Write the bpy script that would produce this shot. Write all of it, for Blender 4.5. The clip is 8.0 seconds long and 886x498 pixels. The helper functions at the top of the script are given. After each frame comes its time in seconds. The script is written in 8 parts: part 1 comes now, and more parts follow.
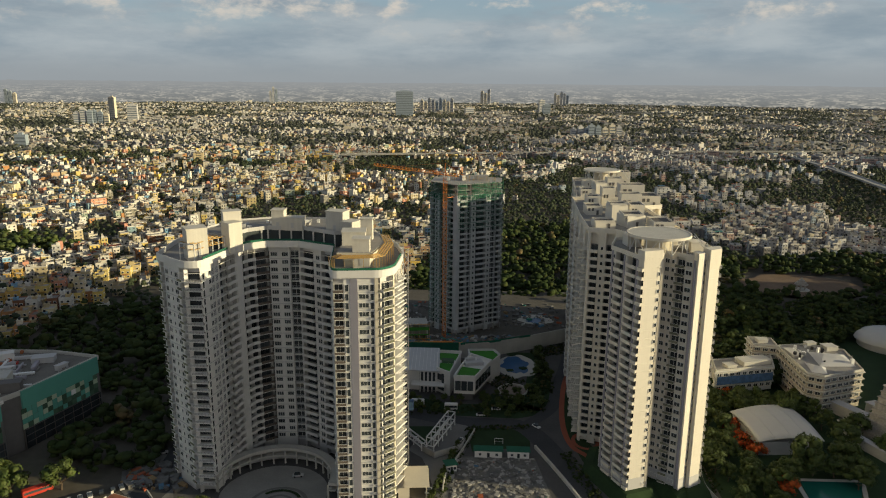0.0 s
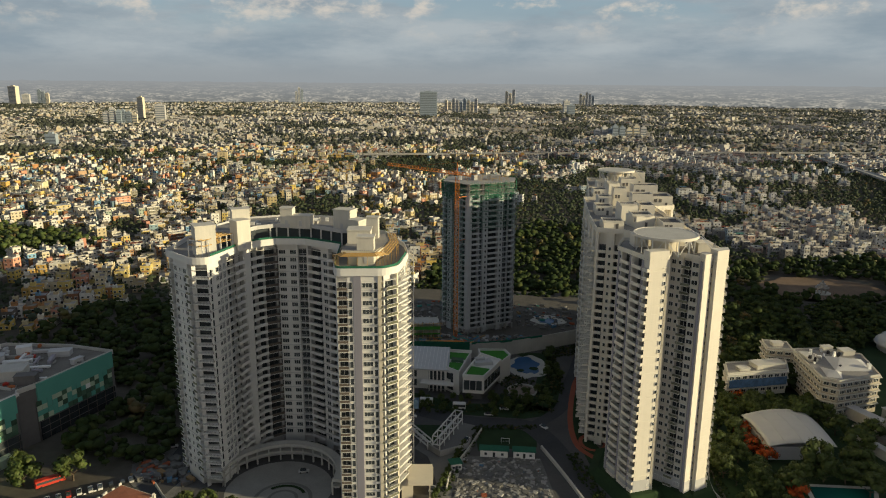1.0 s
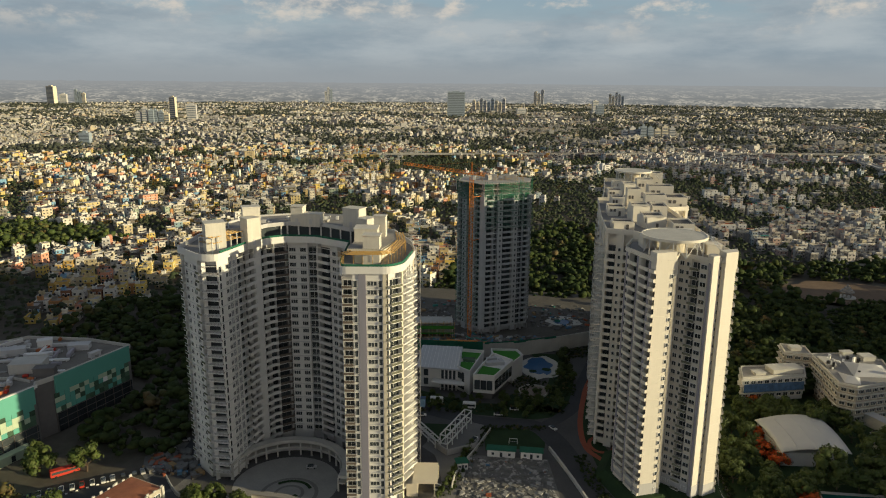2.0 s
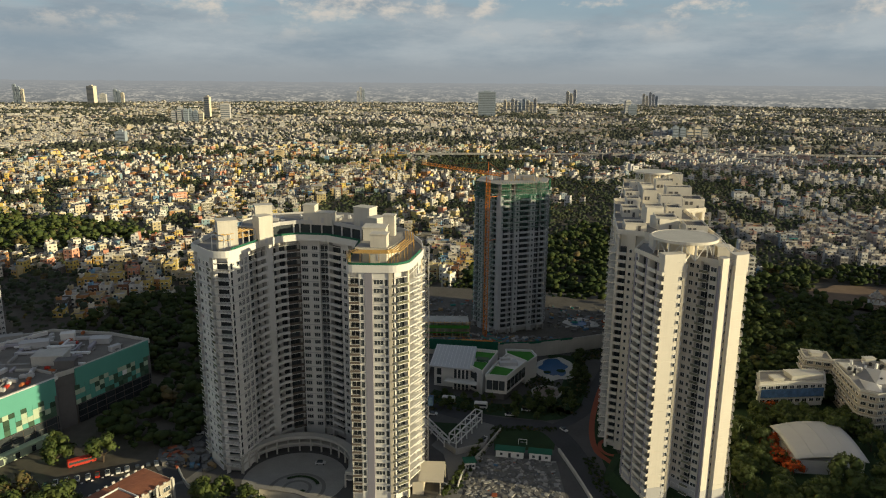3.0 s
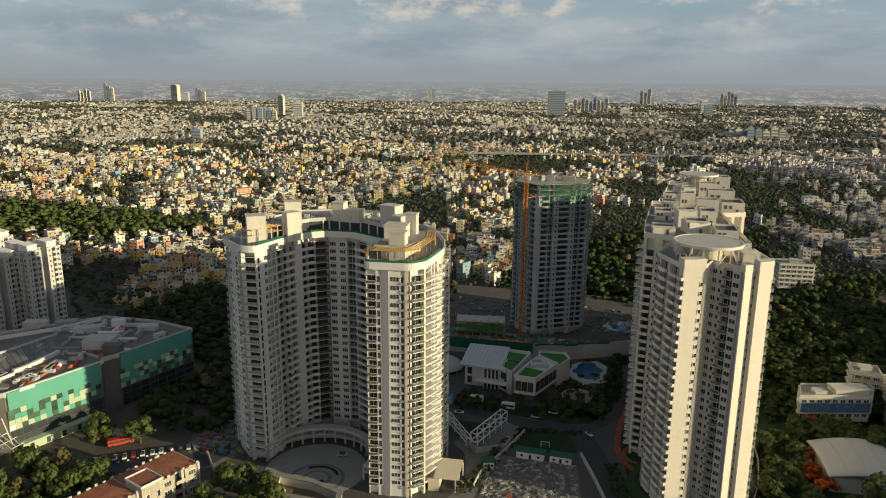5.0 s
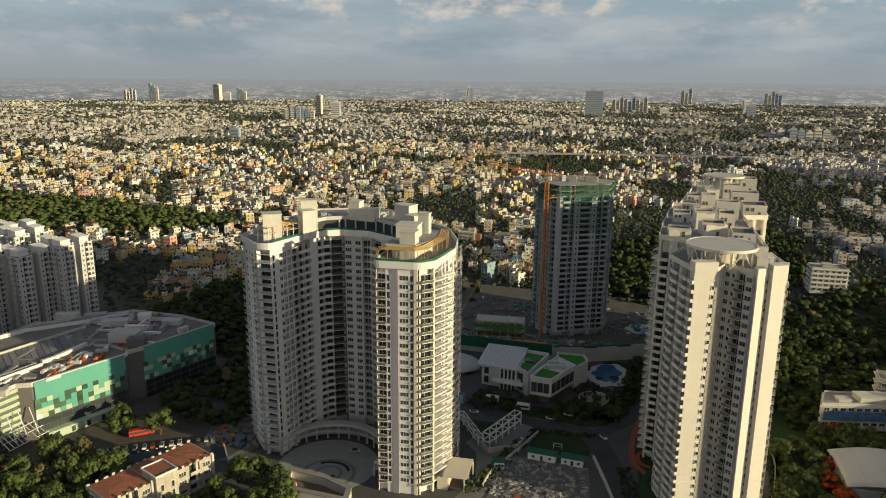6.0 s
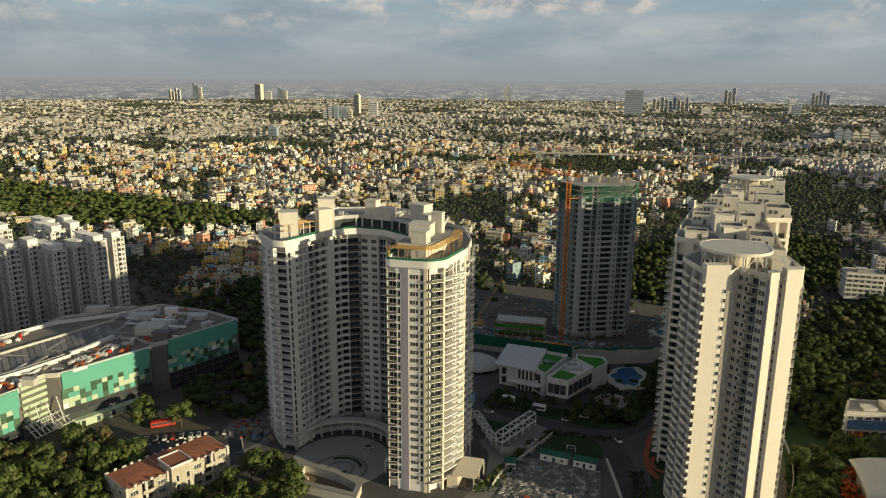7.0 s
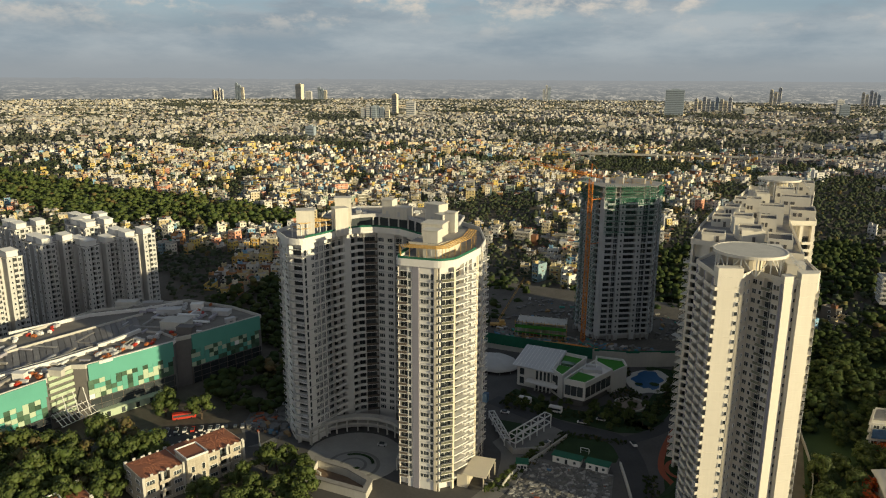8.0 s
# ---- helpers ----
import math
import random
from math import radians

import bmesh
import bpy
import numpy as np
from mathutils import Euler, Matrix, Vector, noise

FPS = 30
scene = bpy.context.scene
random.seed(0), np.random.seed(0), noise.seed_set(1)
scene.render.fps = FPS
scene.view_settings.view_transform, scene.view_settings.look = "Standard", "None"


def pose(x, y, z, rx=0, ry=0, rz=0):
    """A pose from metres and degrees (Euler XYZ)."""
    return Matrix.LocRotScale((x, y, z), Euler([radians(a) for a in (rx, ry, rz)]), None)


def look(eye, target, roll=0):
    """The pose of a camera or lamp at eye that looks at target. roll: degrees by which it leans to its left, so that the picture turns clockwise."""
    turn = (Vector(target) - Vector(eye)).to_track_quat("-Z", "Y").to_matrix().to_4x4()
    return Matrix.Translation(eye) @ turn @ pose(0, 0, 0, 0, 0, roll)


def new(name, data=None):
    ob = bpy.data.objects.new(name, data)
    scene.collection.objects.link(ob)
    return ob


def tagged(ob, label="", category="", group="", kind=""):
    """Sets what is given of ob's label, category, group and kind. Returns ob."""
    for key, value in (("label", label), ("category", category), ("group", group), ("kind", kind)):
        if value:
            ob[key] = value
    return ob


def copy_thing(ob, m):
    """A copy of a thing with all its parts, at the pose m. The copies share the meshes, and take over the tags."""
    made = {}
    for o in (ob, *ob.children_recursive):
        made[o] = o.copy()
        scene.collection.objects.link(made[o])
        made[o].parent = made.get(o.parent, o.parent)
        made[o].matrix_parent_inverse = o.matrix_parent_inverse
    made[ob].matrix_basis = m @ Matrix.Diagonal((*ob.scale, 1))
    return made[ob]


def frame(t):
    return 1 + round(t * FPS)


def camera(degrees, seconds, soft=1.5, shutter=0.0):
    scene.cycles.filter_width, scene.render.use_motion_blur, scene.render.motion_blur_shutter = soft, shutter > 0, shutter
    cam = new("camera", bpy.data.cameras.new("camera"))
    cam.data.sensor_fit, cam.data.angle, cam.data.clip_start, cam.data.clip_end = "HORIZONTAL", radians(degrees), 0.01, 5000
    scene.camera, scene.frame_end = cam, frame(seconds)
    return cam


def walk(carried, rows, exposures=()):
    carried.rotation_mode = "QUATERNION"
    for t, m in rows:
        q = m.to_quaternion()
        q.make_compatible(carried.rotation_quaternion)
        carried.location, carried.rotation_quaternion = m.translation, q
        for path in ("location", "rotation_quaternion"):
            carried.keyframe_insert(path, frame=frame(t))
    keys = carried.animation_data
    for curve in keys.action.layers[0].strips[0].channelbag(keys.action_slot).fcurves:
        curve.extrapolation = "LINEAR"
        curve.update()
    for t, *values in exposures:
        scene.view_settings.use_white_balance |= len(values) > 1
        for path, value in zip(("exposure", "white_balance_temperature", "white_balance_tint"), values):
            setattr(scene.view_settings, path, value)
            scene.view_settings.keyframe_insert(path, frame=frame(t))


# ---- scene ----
cam = camera(64.3, 8.0, soft=1.1)
# seconds, eye x, y, z, pitch, roll, yaw
PATH = [
    (0.0, 2.66, 1.57, 145.58, -13.21, 0.46, 2.01),
    (0.5, 5.99, 1.40, 145.36, -13.20, 0.46, 2.99),
    (1.0, 9.55, 1.31, 145.22, -13.19, 0.45, 4.05),
    (1.5, 13.30, 1.29, 145.14, -13.19, 0.45, 5.19),
    (2.0, 17.22, 1.36, 145.11, -13.20, 0.46, 6.40),
    (2.5, 21.30, 1.51, 145.14, -13.21, 0.46, 7.68),
    (3.0, 25.51, 1.76, 145.20, -13.23, 0.46, 9.01),
    (3.5, 29.83, 2.10, 145.31, -13.25, 0.46, 10.40),
    (4.0, 34.25, 2.54, 145.43, -13.28, 0.46, 11.84),
    (4.5, 38.74, 3.10, 145.58, -13.31, 0.46, 13.32),
    (5.0, 43.28, 3.76, 145.74, -13.34, 0.46, 14.83),
    (5.5, 47.86, 4.54, 145.91, -13.37, 0.45, 16.37),
    (6.0, 52.45, 5.44, 146.07, -13.40, 0.44, 17.93),
    (6.5, 57.02, 6.47, 146.23, -13.43, 0.42, 19.51),
    (7.0, 61.57, 7.63, 146.36, -13.46, 0.39, 21.10),
    (7.5, 66.07, 8.93, 146.47, -13.48, 0.36, 22.69),
    (8.0, 70.50, 10.38, 146.55, -13.50, 0.32, 24.28),
]


def aim(x, y, z, pitch, roll, yaw):
    p, a = radians(pitch), radians(yaw)
    return look((x, y, z), (x - math.sin(a) * math.cos(p), y + math.cos(a) * math.cos(p), z + math.sin(p)), roll)


walk(cam, [(t, aim(x, y, z, p, r, a)) for t, x, y, z, p, r, a in PATH])

# ---- light ----
SUN_AZ = math.atan2(0.990, -0.140)      # clockwise from +y
SUN_EL = radians(11.0)
world = bpy.data.worlds.new("sky")
scene.world = world
world.use_nodes = True
wn, wl = world.node_tree.nodes, world.node_tree.links
wn.clear()
w_out = wn.new("ShaderNodeOutputWorld")
w_bg = wn.new("ShaderNodeBackground")
w_bg.inputs["Strength"].default_value = 0.1
w_sky = wn.new("ShaderNodeTexSky")
w_sky.sky_type = "NISHITA"
w_sky.sun_disc = False
w_sky.sun_elevation, w_sky.sun_rotation = SUN_EL, SUN_AZ
w_sky.altitude, w_sky.air_density, w_sky.dust_density = 900, 1.0, 2.5
w_co = wn.new("ShaderNodeTexCoord")
w_sep = wn.new("ShaderNodeSeparateXYZ")
wl.new(w_co.outputs["Generated"], w_sep.inputs[0])


def wmath(op, a, b=0.0, clamp=False):
    n = wn.new("ShaderNodeMath")
    n.operation, n.use_clamp = op, clamp
    for i, v in enumerate((a, b)):
        if isinstance(v, (int, float)):
            n.inputs[i].default_value = v
        else:
            wl.new(v, n.inputs[i])
    return n.outputs[0]


def wmix(f, a, b):
    n = wn.new("ShaderNodeMix")
    n.data_type = "RGBA"
    for sock, v in ((n.inputs[0], f), (n.inputs[6], a), (n.inputs[7], b)):
        if isinstance(v, (tuple, float, int)):
            sock.default_value = v
        else:
            wl.new(v, sock)
    return n.outputs[2]


# clouds: low grey stratus near the horizon, sunlit heaps above it, clearer and darker overhead
def wnoise(scale, detail, rough, squash, off):
    n = wn.new("ShaderNodeTexNoise")
    n.inputs["Scale"].default_value, n.inputs["Detail"].default_value, n.inputs["Roughness"].default_value = scale, detail, rough
    mp = wn.new("ShaderNodeMapping")
    mp.inputs["Location"].default_value = off
    mp.inputs["Scale"].default_value = (1, 1, squash)
    wl.new(w_co.outputs["Generated"], mp.inputs[0])
    wl.new(mp.outputs[0], n.inputs["Vector"])
    return n.outputs["Fac"]


def wramp(v, a, b):
    n = wn.new("ShaderNodeMapRange")
    n.interpolation_type = "SMOOTHSTEP"
    n.inputs[1].default_value, n.inputs[2].default_value = min(a, b), max(a, b)
    if a > b:
        n.inputs[3].default_value, n.inputs[4].default_value = 1.0, 0.0
    wl.new(v, n.inputs[0])
    return n.outputs[0]


w_z = w_sep.outputs[2]
w_heap = wramp(wnoise(13.0, 9, 0.6, 2.0, (2.3, 0.7, 0.25)), 0.5, 0.66)
w_heap = wmath("MULTIPLY", w_heap, wramp(w_z, 0.045, 0.1))
w_gap = wmath("MULTIPLY", wramp(wnoise(4.0, 6, 0.55, 5.0, (1.1, 4.2, 0.3)), 0.47, 0.58), wramp(w_z, 0.05, 0.11))
w_tone = wramp(wnoise(6.0, 7, 0.6, 4.0, (4.0, 1.0, 0.6)), 0.3, 0.7)
w_grey = wmix(w_tone, (2.6, 3.25, 3.75, 1), (4.1, 4.6, 4.85, 1))
w_blue = wmix(0.75, w_sky.outputs[0], (3.0, 4.1, 4.9, 1))
w_cloud = wmix(w_heap, wmix(w_gap, w_grey, w_blue), (6.2, 5.8, 5.2, 1))
w_low = wmix(wramp(w_z, 0.0, 0.05), (3.1, 3.4, 3.6, 1), w_cloud)
w_dim = wmix(0.75, w_sky.outputs[0], (1.85, 2.15, 2.6, 1))
w_fin = wmix(wramp(w_z, 0.14, 0.42), w_low, w_dim)
# the low sky glows on the sun's side, behind the flight
w_dot = wn.new("ShaderNodeVectorMath")
w_dot.operation = "DOT_PRODUCT"
w_dot.inputs[1].default_value = (0.76, -0.65, 0.0)
wl.new(w_co.outputs["Generated"], w_dot.inputs[0])
w_glow = wmath("MULTIPLY", wramp(w_dot.outputs["Value"], 0.0, 1.0), wramp(w_z, 0.75, 0.1))
w_fin = wmix(w_glow, w_fin, (6.4, 6.1, 5.6, 1))
wl.new(w_fin, w_bg.inputs["Color"])
wl.new(w_bg.outputs[0], w_out.inputs[0])

sun_data = bpy.data.lights.new("sun", "SUN")
sun_data.energy, sun_data.angle, sun_data.color = 5.8, radians(0.6), (1.0, 0.86, 0.53)
sun_way = Vector((math.sin(SUN_AZ) * math.cos(SUN_EL), math.cos(SUN_AZ) * math.cos(SUN_EL), math.sin(SUN_EL)))
sun = new("sun", sun_data)
sun.matrix_world = look(sun_way * 900, (0, 0, 0))
scene.view_settings.exposure = 0.0

# ---- materials ----
def material(name, base, rough=0.75, metal=0.0, var=0.14, scale=0.35, fine=3.0, bump=0.15, streak=0.0, wander=0.0, spec=0.3):
    """Paint, stone, earth and the like: two scales of uneven tone, rain streaks, fine relief; wander: how far whole objects differ."""
    m = bpy.data.materials.new(name)
    m.use_nodes = True
    n, l = m.node_tree.nodes, m.node_tree.links
    b = n["Principled BSDF"]
    b.inputs["Roughness"].default_value, b.inputs["Metallic"].default_value = rough, metal
    b.inputs["Specular IOR Level"].default_value = spec
    geo = n.new("ShaderNodeNewGeometry")

    def noise_at(s, detail=4, stretch=None):
        t = n.new("ShaderNodeTexNoise")
        t.inputs["Scale"].default_value, t.inputs["Detail"].default_value = s, detail
        if stretch:
            mp = n.new("ShaderNodeMapping")
            mp.inputs["Scale"].default_value = stretch
            l.new(geo.outputs["Position"], mp.inputs[0])
            l.new(mp.outputs[0], t.inputs["Vector"])
        else:
            l.new(geo.outputs["Position"], t.inputs["Vector"])
        return t.outputs["Fac"]

    def arith(op, a, c):
        k = n.new("ShaderNodeMath")
        k.operation = op
        for i, v in enumerate((a, c)):
            if isinstance(v, (int, float)):
                k.inputs[i].default_value = v
            else:
                l.new(v, k.inputs[i])
        return k.outputs[0]

    f1, f2 = noise_at(scale), noise_at(fine, 5)
    val = arith("ADD", arith("MULTIPLY", arith("SUBTRACT", f1, 0.5), 2.4 * var), arith("MULTIPLY", arith("SUBTRACT", f2, 0.5), 1.6 * var))
    if streak:
        f3 = noise_at(1.0, 5, (1.3, 1.3, 0.06))
        val = arith("ADD", val, arith("MULTIPLY", arith("SUBTRACT", f3, 0.55), 2.0 * streak))
    if wander:
        info = n.new("ShaderNodeObjectInfo")
        val = arith("ADD", val, arith("MULTIPLY", arith("SUBTRACT", info.outputs["Random"], 0.5), wander))
    hsv = n.new("ShaderNodeHueSaturation")
    hsv.inputs["Color"].default_value = (*base, 1)
    l.new(arith("ADD", val, 1.0), hsv.inputs["Value"])
    l.new(hsv.outputs[0], b.inputs["Base Color"])
    if bump:
        bp = n.new("ShaderNodeBump")
        bp.inputs["Strength"].default_value, bp.inputs["Distance"].default_value = bump, 0.05
        l.new(f2, bp.inputs["Height"])
        l.new(bp.outputs[0], b.inputs["Normal"])
    return m


def palette(name, colours, island=True, rough=0.85, var=0.25, scale=0.4, spec=0.2):
    """One colour of a fixed choice for each loose piece (or object), with stains."""
    m = material(name, (1, 1, 1), rough, var=var, scale=scale, fine=2.0, streak=0.12, spec=spec)
    n, l = m.node_tree.nodes, m.node_tree.links
    src = n.new("ShaderNodeNewGeometry").outputs["Random Per Island"] if island else n.new("ShaderNodeObjectInfo").outputs["Random"]
    ramp = n.new("ShaderNodeValToRGB")
    ramp.color_ramp.interpolation = "CONSTANT"
    el = ramp.color_ramp.elements
    n_col = len(colours)
    el[1].position, el[1].color = (n_col - 1) / n_col, (*colours[-1], 1)
    el[0].position, el[0].color = 0.0, (*colours[0], 1)
    for i in range(1, n_col - 1):
        el.new(i / n_col).color = (*colours[i], 1)
    l.new(src, ramp.inputs[0])
    hsv = next(k for k in n if k.type == "HUE_SAT")
    l.new(ramp.outputs[0], hsv.inputs["Color"])
    return m


def glass_mat(name, tint=(0.05, 0.058, 0.062), rough=0.08):
    m = material(name, tint, rough, var=0.3, scale=0.25, fine=1.5, bump=0.0, wander=0.8, spec=0.55)
    return m


DECK = material("mall_roof_deck", (0.19, 0.175, 0.15), 0.9, var=0.3, scale=0.12, fine=1.2)
TOWNGREY = material("weathered_grey_paint", (0.52, 0.51, 0.49), 0.8, var=0.1, scale=0.15, streak=0.12)
WARM = material("warm_white_paint", (0.7, 0.65, 0.555), 0.7, var=0.06, scale=0.15, streak=0.06)
WORN = material("weathered_render", (0.43, 0.385, 0.31), 0.9, var=0.3, scale=0.4, fine=1.6, streak=0.3)
WHITE = material("white_paint", (0.7, 0.68, 0.64), 0.7, var=0.05, scale=0.15, streak=0.05)
HEADPAINT = material("cream_grey_render", (0.6, 0.565, 0.49), 0.8, var=0.1, scale=0.3, streak=0.12)
CREAM = material("cream_paint", (0.66, 0.59, 0.46), 0.7, var=0.06, scale=0.15, streak=0.05)
GREYWALL = material("grey_paint", (0.5, 0.49, 0.48), 0.75, var=0.06, scale=0.15, streak=0.06)
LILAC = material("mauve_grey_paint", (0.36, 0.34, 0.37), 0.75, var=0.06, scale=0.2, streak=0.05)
TERRACE = material("dark_terrace_deck", (0.13, 0.12, 0.11), 0.85, var=0.35, scale=0.4)
# dark paint, also the shade put into the balcony back walls
DARKREC = material("dark_paint_recess_shade", (0.14, 0.132, 0.125), 0.8, var=0.15)
BROWN = material("brown_rail_panel", (0.13, 0.105, 0.085), 0.6, var=0.2)
GLASS = glass_mat("dark_glass")
# base colour paled to stand for sky reflection and curtains in the panes
PALEGLASS = glass_mat("grey_glass_reflection_tone", (0.2, 0.21, 0.215), 0.12)
OLIVEGLASS = glass_mat("olive_balcony_glass", (0.2, 0.2, 0.14), 0.15)
GREENGLASS = glass_mat("green_glass", (0.07, 0.12, 0.08), 0.15)
FRAME = material("white_frame", (0.78, 0.77, 0.74), 0.5, var=0.04)
ROOF = material("roof_screed", (0.27, 0.255, 0.235), 0.9, var=0.25, scale=0.2, fine=1.5)
NET = material("green_netting", (0.018, 0.12, 0.07), 0.8, var=0.25, scale=0.5)
TAN = material("tan_scaffold", (0.5, 0.31, 0.1), 0.7, var=0.2)
ORANGE = material("orange_steel", (0.62, 0.17, 0.03), 0.5, var=0.15)
RUST = material("faded_orange_paint", (0.42, 0.14, 0.05), 0.7, var=0.3)
CONCRETE = material("raw_concrete", (0.34, 0.33, 0.31), 0.9, var=0.22, scale=0.2, streak=0.12)
PALECONC = material("pale_concrete", (0.5, 0.48, 0.43), 0.85, var=0.15, scale=0.2, streak=0.1)
RAWPALE = material("new_render", (0.46, 0.475, 0.48), 0.9, var=0.15, scale=0.2, streak=0.08)
DEBRIS = material("dusty_debris", (0.16, 0.155, 0.145), 0.95, var=0.4, scale=0.3, fine=1.5)
SITE = material("trodden_site_earth", (0.105, 0.095, 0.08), 0.95, var=0.45, scale=0.08, fine=0.7)
COURT = material("court_paving", (0.19, 0.183, 0.17), 0.9, var=0.2, scale=0.15, fine=1.5)
PALECOURT = material("pale_court_paving", (0.31, 0.3, 0.275), 0.9, var=0.2, scale=0.15, fine=1.5)
BLUEGREY = material("blue_grey_cladding", (0.3, 0.35, 0.4), 0.5, var=0.1)
ASPHALT = material("asphalt", (0.058, 0.058, 0.06), 0.9, var=0.25, scale=0.08, fine=0.8)
PAVING = material("paving", (0.09, 0.086, 0.082), 0.9, var=0.25, scale=0.1, fine=0.9)
EARTH = material("earth", (0.17, 0.115, 0.075), 0.95, var=0.35, scale=0.06, fine=0.6)
REDPATH = material("red_track", (0.3, 0.085, 0.045), 0.85, var=0.15, scale=0.2)
LAWN = material("lawn", (0.022, 0.045, 0.015), 0.95, var=0.35, scale=0.12, fine=1.2)
TURF = material("green_roof_turf", (0.045, 0.2, 0.025), 0.9, var=0.15, scale=0.3)
POOL = material("pool_water", (0.012, 0.085, 0.21), 0.3, var=0.2, scale=0.3, bump=0.05, spec=0.2)
TEALPOOL = material("teal_pool_water", (0.012, 0.1, 0.08), 0.12, var=0.1, bump=0.05, spec=0.5)
TERRA = material("terracotta_tiles", (0.29, 0.115, 0.065), 0.85, var=0.22, scale=0.5, fine=2.5)
TEALGLASS = material("teal_cladding_glass", (0.12, 0.355, 0.285), 0.22, var=0.1, scale=0.1, bump=0.0, spec=0.5)
BLACKTANK = material("black_plastic", (0.02, 0.02, 0.022), 0.5, var=0.2)
CRANE = material("crane_orange", (0.68, 0.24, 0.04), 0.5, var=0.15)
STEEL = material("white_steel", (0.68, 0.67, 0.64), 0.45, var=0.06)
REDPAINT = material("red_paint", (0.5, 0.05, 0.03), 0.45, var=0.1)
BLUEPAINT = material("blue_mural_paint", (0.06, 0.12, 0.22), 0.7, var=0.5, scale=0.5, fine=1.4)
TENT = material("white_membrane", (0.47, 0.46, 0.44), 0.6, var=0.06, scale=0.3)
STONE = material("pale_carved_stone", (0.36, 0.33, 0.29), 0.9, var=0.4, scale=0.5, fine=2.0, bump=0.5)
BARK = material("bark", (0.11, 0.08, 0.055), 0.95, var=0.25)

TOWNWIN = material("shaded_town_window", (0.07, 0.07, 0.075), 0.3, var=0.3)
HOUSE_COLOURS = [(0.74, 0.69, 0.58), (0.7, 0.67, 0.6), (0.76, 0.69, 0.54), (0.66, 0.61, 0.52), (0.72, 0.69, 0.63), (0.68, 0.5, 0.14), (0.2, 0.36, 0.5), (0.62, 0.3, 0.2), (0.6, 0.46, 0.16), (0.6, 0.58, 0.53), (0.62, 0.54, 0.34), (0.56, 0.55, 0.52), (0.62, 0.6, 0.54), (0.5, 0.5, 0.49), (0.58, 0.50, 0.34), (0.53, 0.41, 0.21), (0.62, 0.53, 0.37), (0.29, 0.27, 0.23), (0.56, 0.36, 0.11), (0.45, 0.23, 0.10),
                 (0.57, 0.46, 0.24), (0.50, 0.33, 0.20), (0.24, 0.34, 0.37), (0.54, 0.43, 0.17),
                 (0.42, 0.35, 0.22), (0.24, 0.12, 0.07), (0.32, 0.38, 0.30), (0.15, 0.13, 0.11),
                 (0.56, 0.45, 0.27), (0.25, 0.23, 0.18), (0.47, 0.39, 0.24)]
SHEETS = [material("roof_sheet_" + nm, c, 0.6, var=0.25, scale=0.15, streak=0.1) for nm, c in (("grey", (0.2, 0.19, 0.18)), ("dull", (0.16, 0.155, 0.15)), ("pale", (0.25, 0.24, 0.225)))]
MINT = material("mint_panel", (0.42, 0.5, 0.36), 0.5, var=0.1)
# far house colours greyed to carry the haze of distance
FAR_HOUSE = palette("far_house_hazed_paint", [(0.46, 0.445, 0.41), (0.41, 0.395, 0.37), (0.36, 0.35, 0.335), (0.48, 0.46, 0.4), (0.32, 0.31, 0.3), (0.4, 0.365, 0.31), (0.28, 0.27, 0.265), (0.54, 0.52, 0.48), (0.45, 0.385, 0.27), (0.4, 0.34, 0.26), (0.46, 0.42, 0.34), (0.25, 0.245, 0.24)])
# far leaf colours paled and greyed for the same distance haze
HAZE_LEAF = palette("hazed_far_leaves", [(0.066, 0.074, 0.055), (0.075, 0.082, 0.06), (0.06, 0.068, 0.052), (0.082, 0.086, 0.06)], rough=0.9, var=0.12)
TRIM = palette("house_trim", [(0.58, 0.55, 0.49), (0.5, 0.46, 0.38), (0.62, 0.59, 0.53), (0.4, 0.37, 0.33)])
HOUSE = palette("house_paint", HOUSE_COLOURS)
# greyed house colours that carry the cloud shadow over the right-hand town
HOUSE_SHADED = palette("cloud_shaded_house_paint", [(0.58, 0.58, 0.57), (0.5, 0.5, 0.5), (0.44, 0.43, 0.42), (0.6, 0.58, 0.55), (0.36, 0.35, 0.34), (0.52, 0.48, 0.45), (0.3, 0.29, 0.28), (0.55, 0.55, 0.56), (0.46, 0.4, 0.36), (0.24, 0.23, 0.22), (0.42, 0.3, 0.26), (0.5, 0.44, 0.32), (0.32, 0.38, 0.42), (0.2, 0.19, 0.18)])
HOUSE_ONE = palette("house_paint_whole", HOUSE_COLOURS, island=False)
ROOFTOP = palette("house_roof_top", [(0.34, 0.32, 0.3), (0.25, 0.23, 0.21), (0.42, 0.4, 0.37), (0.3, 0.27, 0.23), (0.45, 0.41, 0.35),
                                     (0.35, 0.13, 0.08), (0.2, 0.19, 0.18), (0.48, 0.46, 0.43)])
FARGLASS = material("dull_tower_glass", (0.16, 0.19, 0.22), 0.4, var=0.1)
ROOFTOP_ONE = palette("house_roof_top_whole", [(0.34, 0.32, 0.3), (0.25, 0.23, 0.21), (0.42, 0.4, 0.37), (0.3, 0.27, 0.23)], island=False)
# leaf colours lowered to carry the shade over the woods
LEAF = palette("leaves", [(0.03, 0.047, 0.015), (0.037, 0.054, 0.017), (0.027, 0.043, 0.015), (0.044, 0.06, 0.019), (0.034, 0.047, 0.018), (0.052, 0.064, 0.02)], rough=0.8, var=0.3, scale=0.09, spec=0.08)
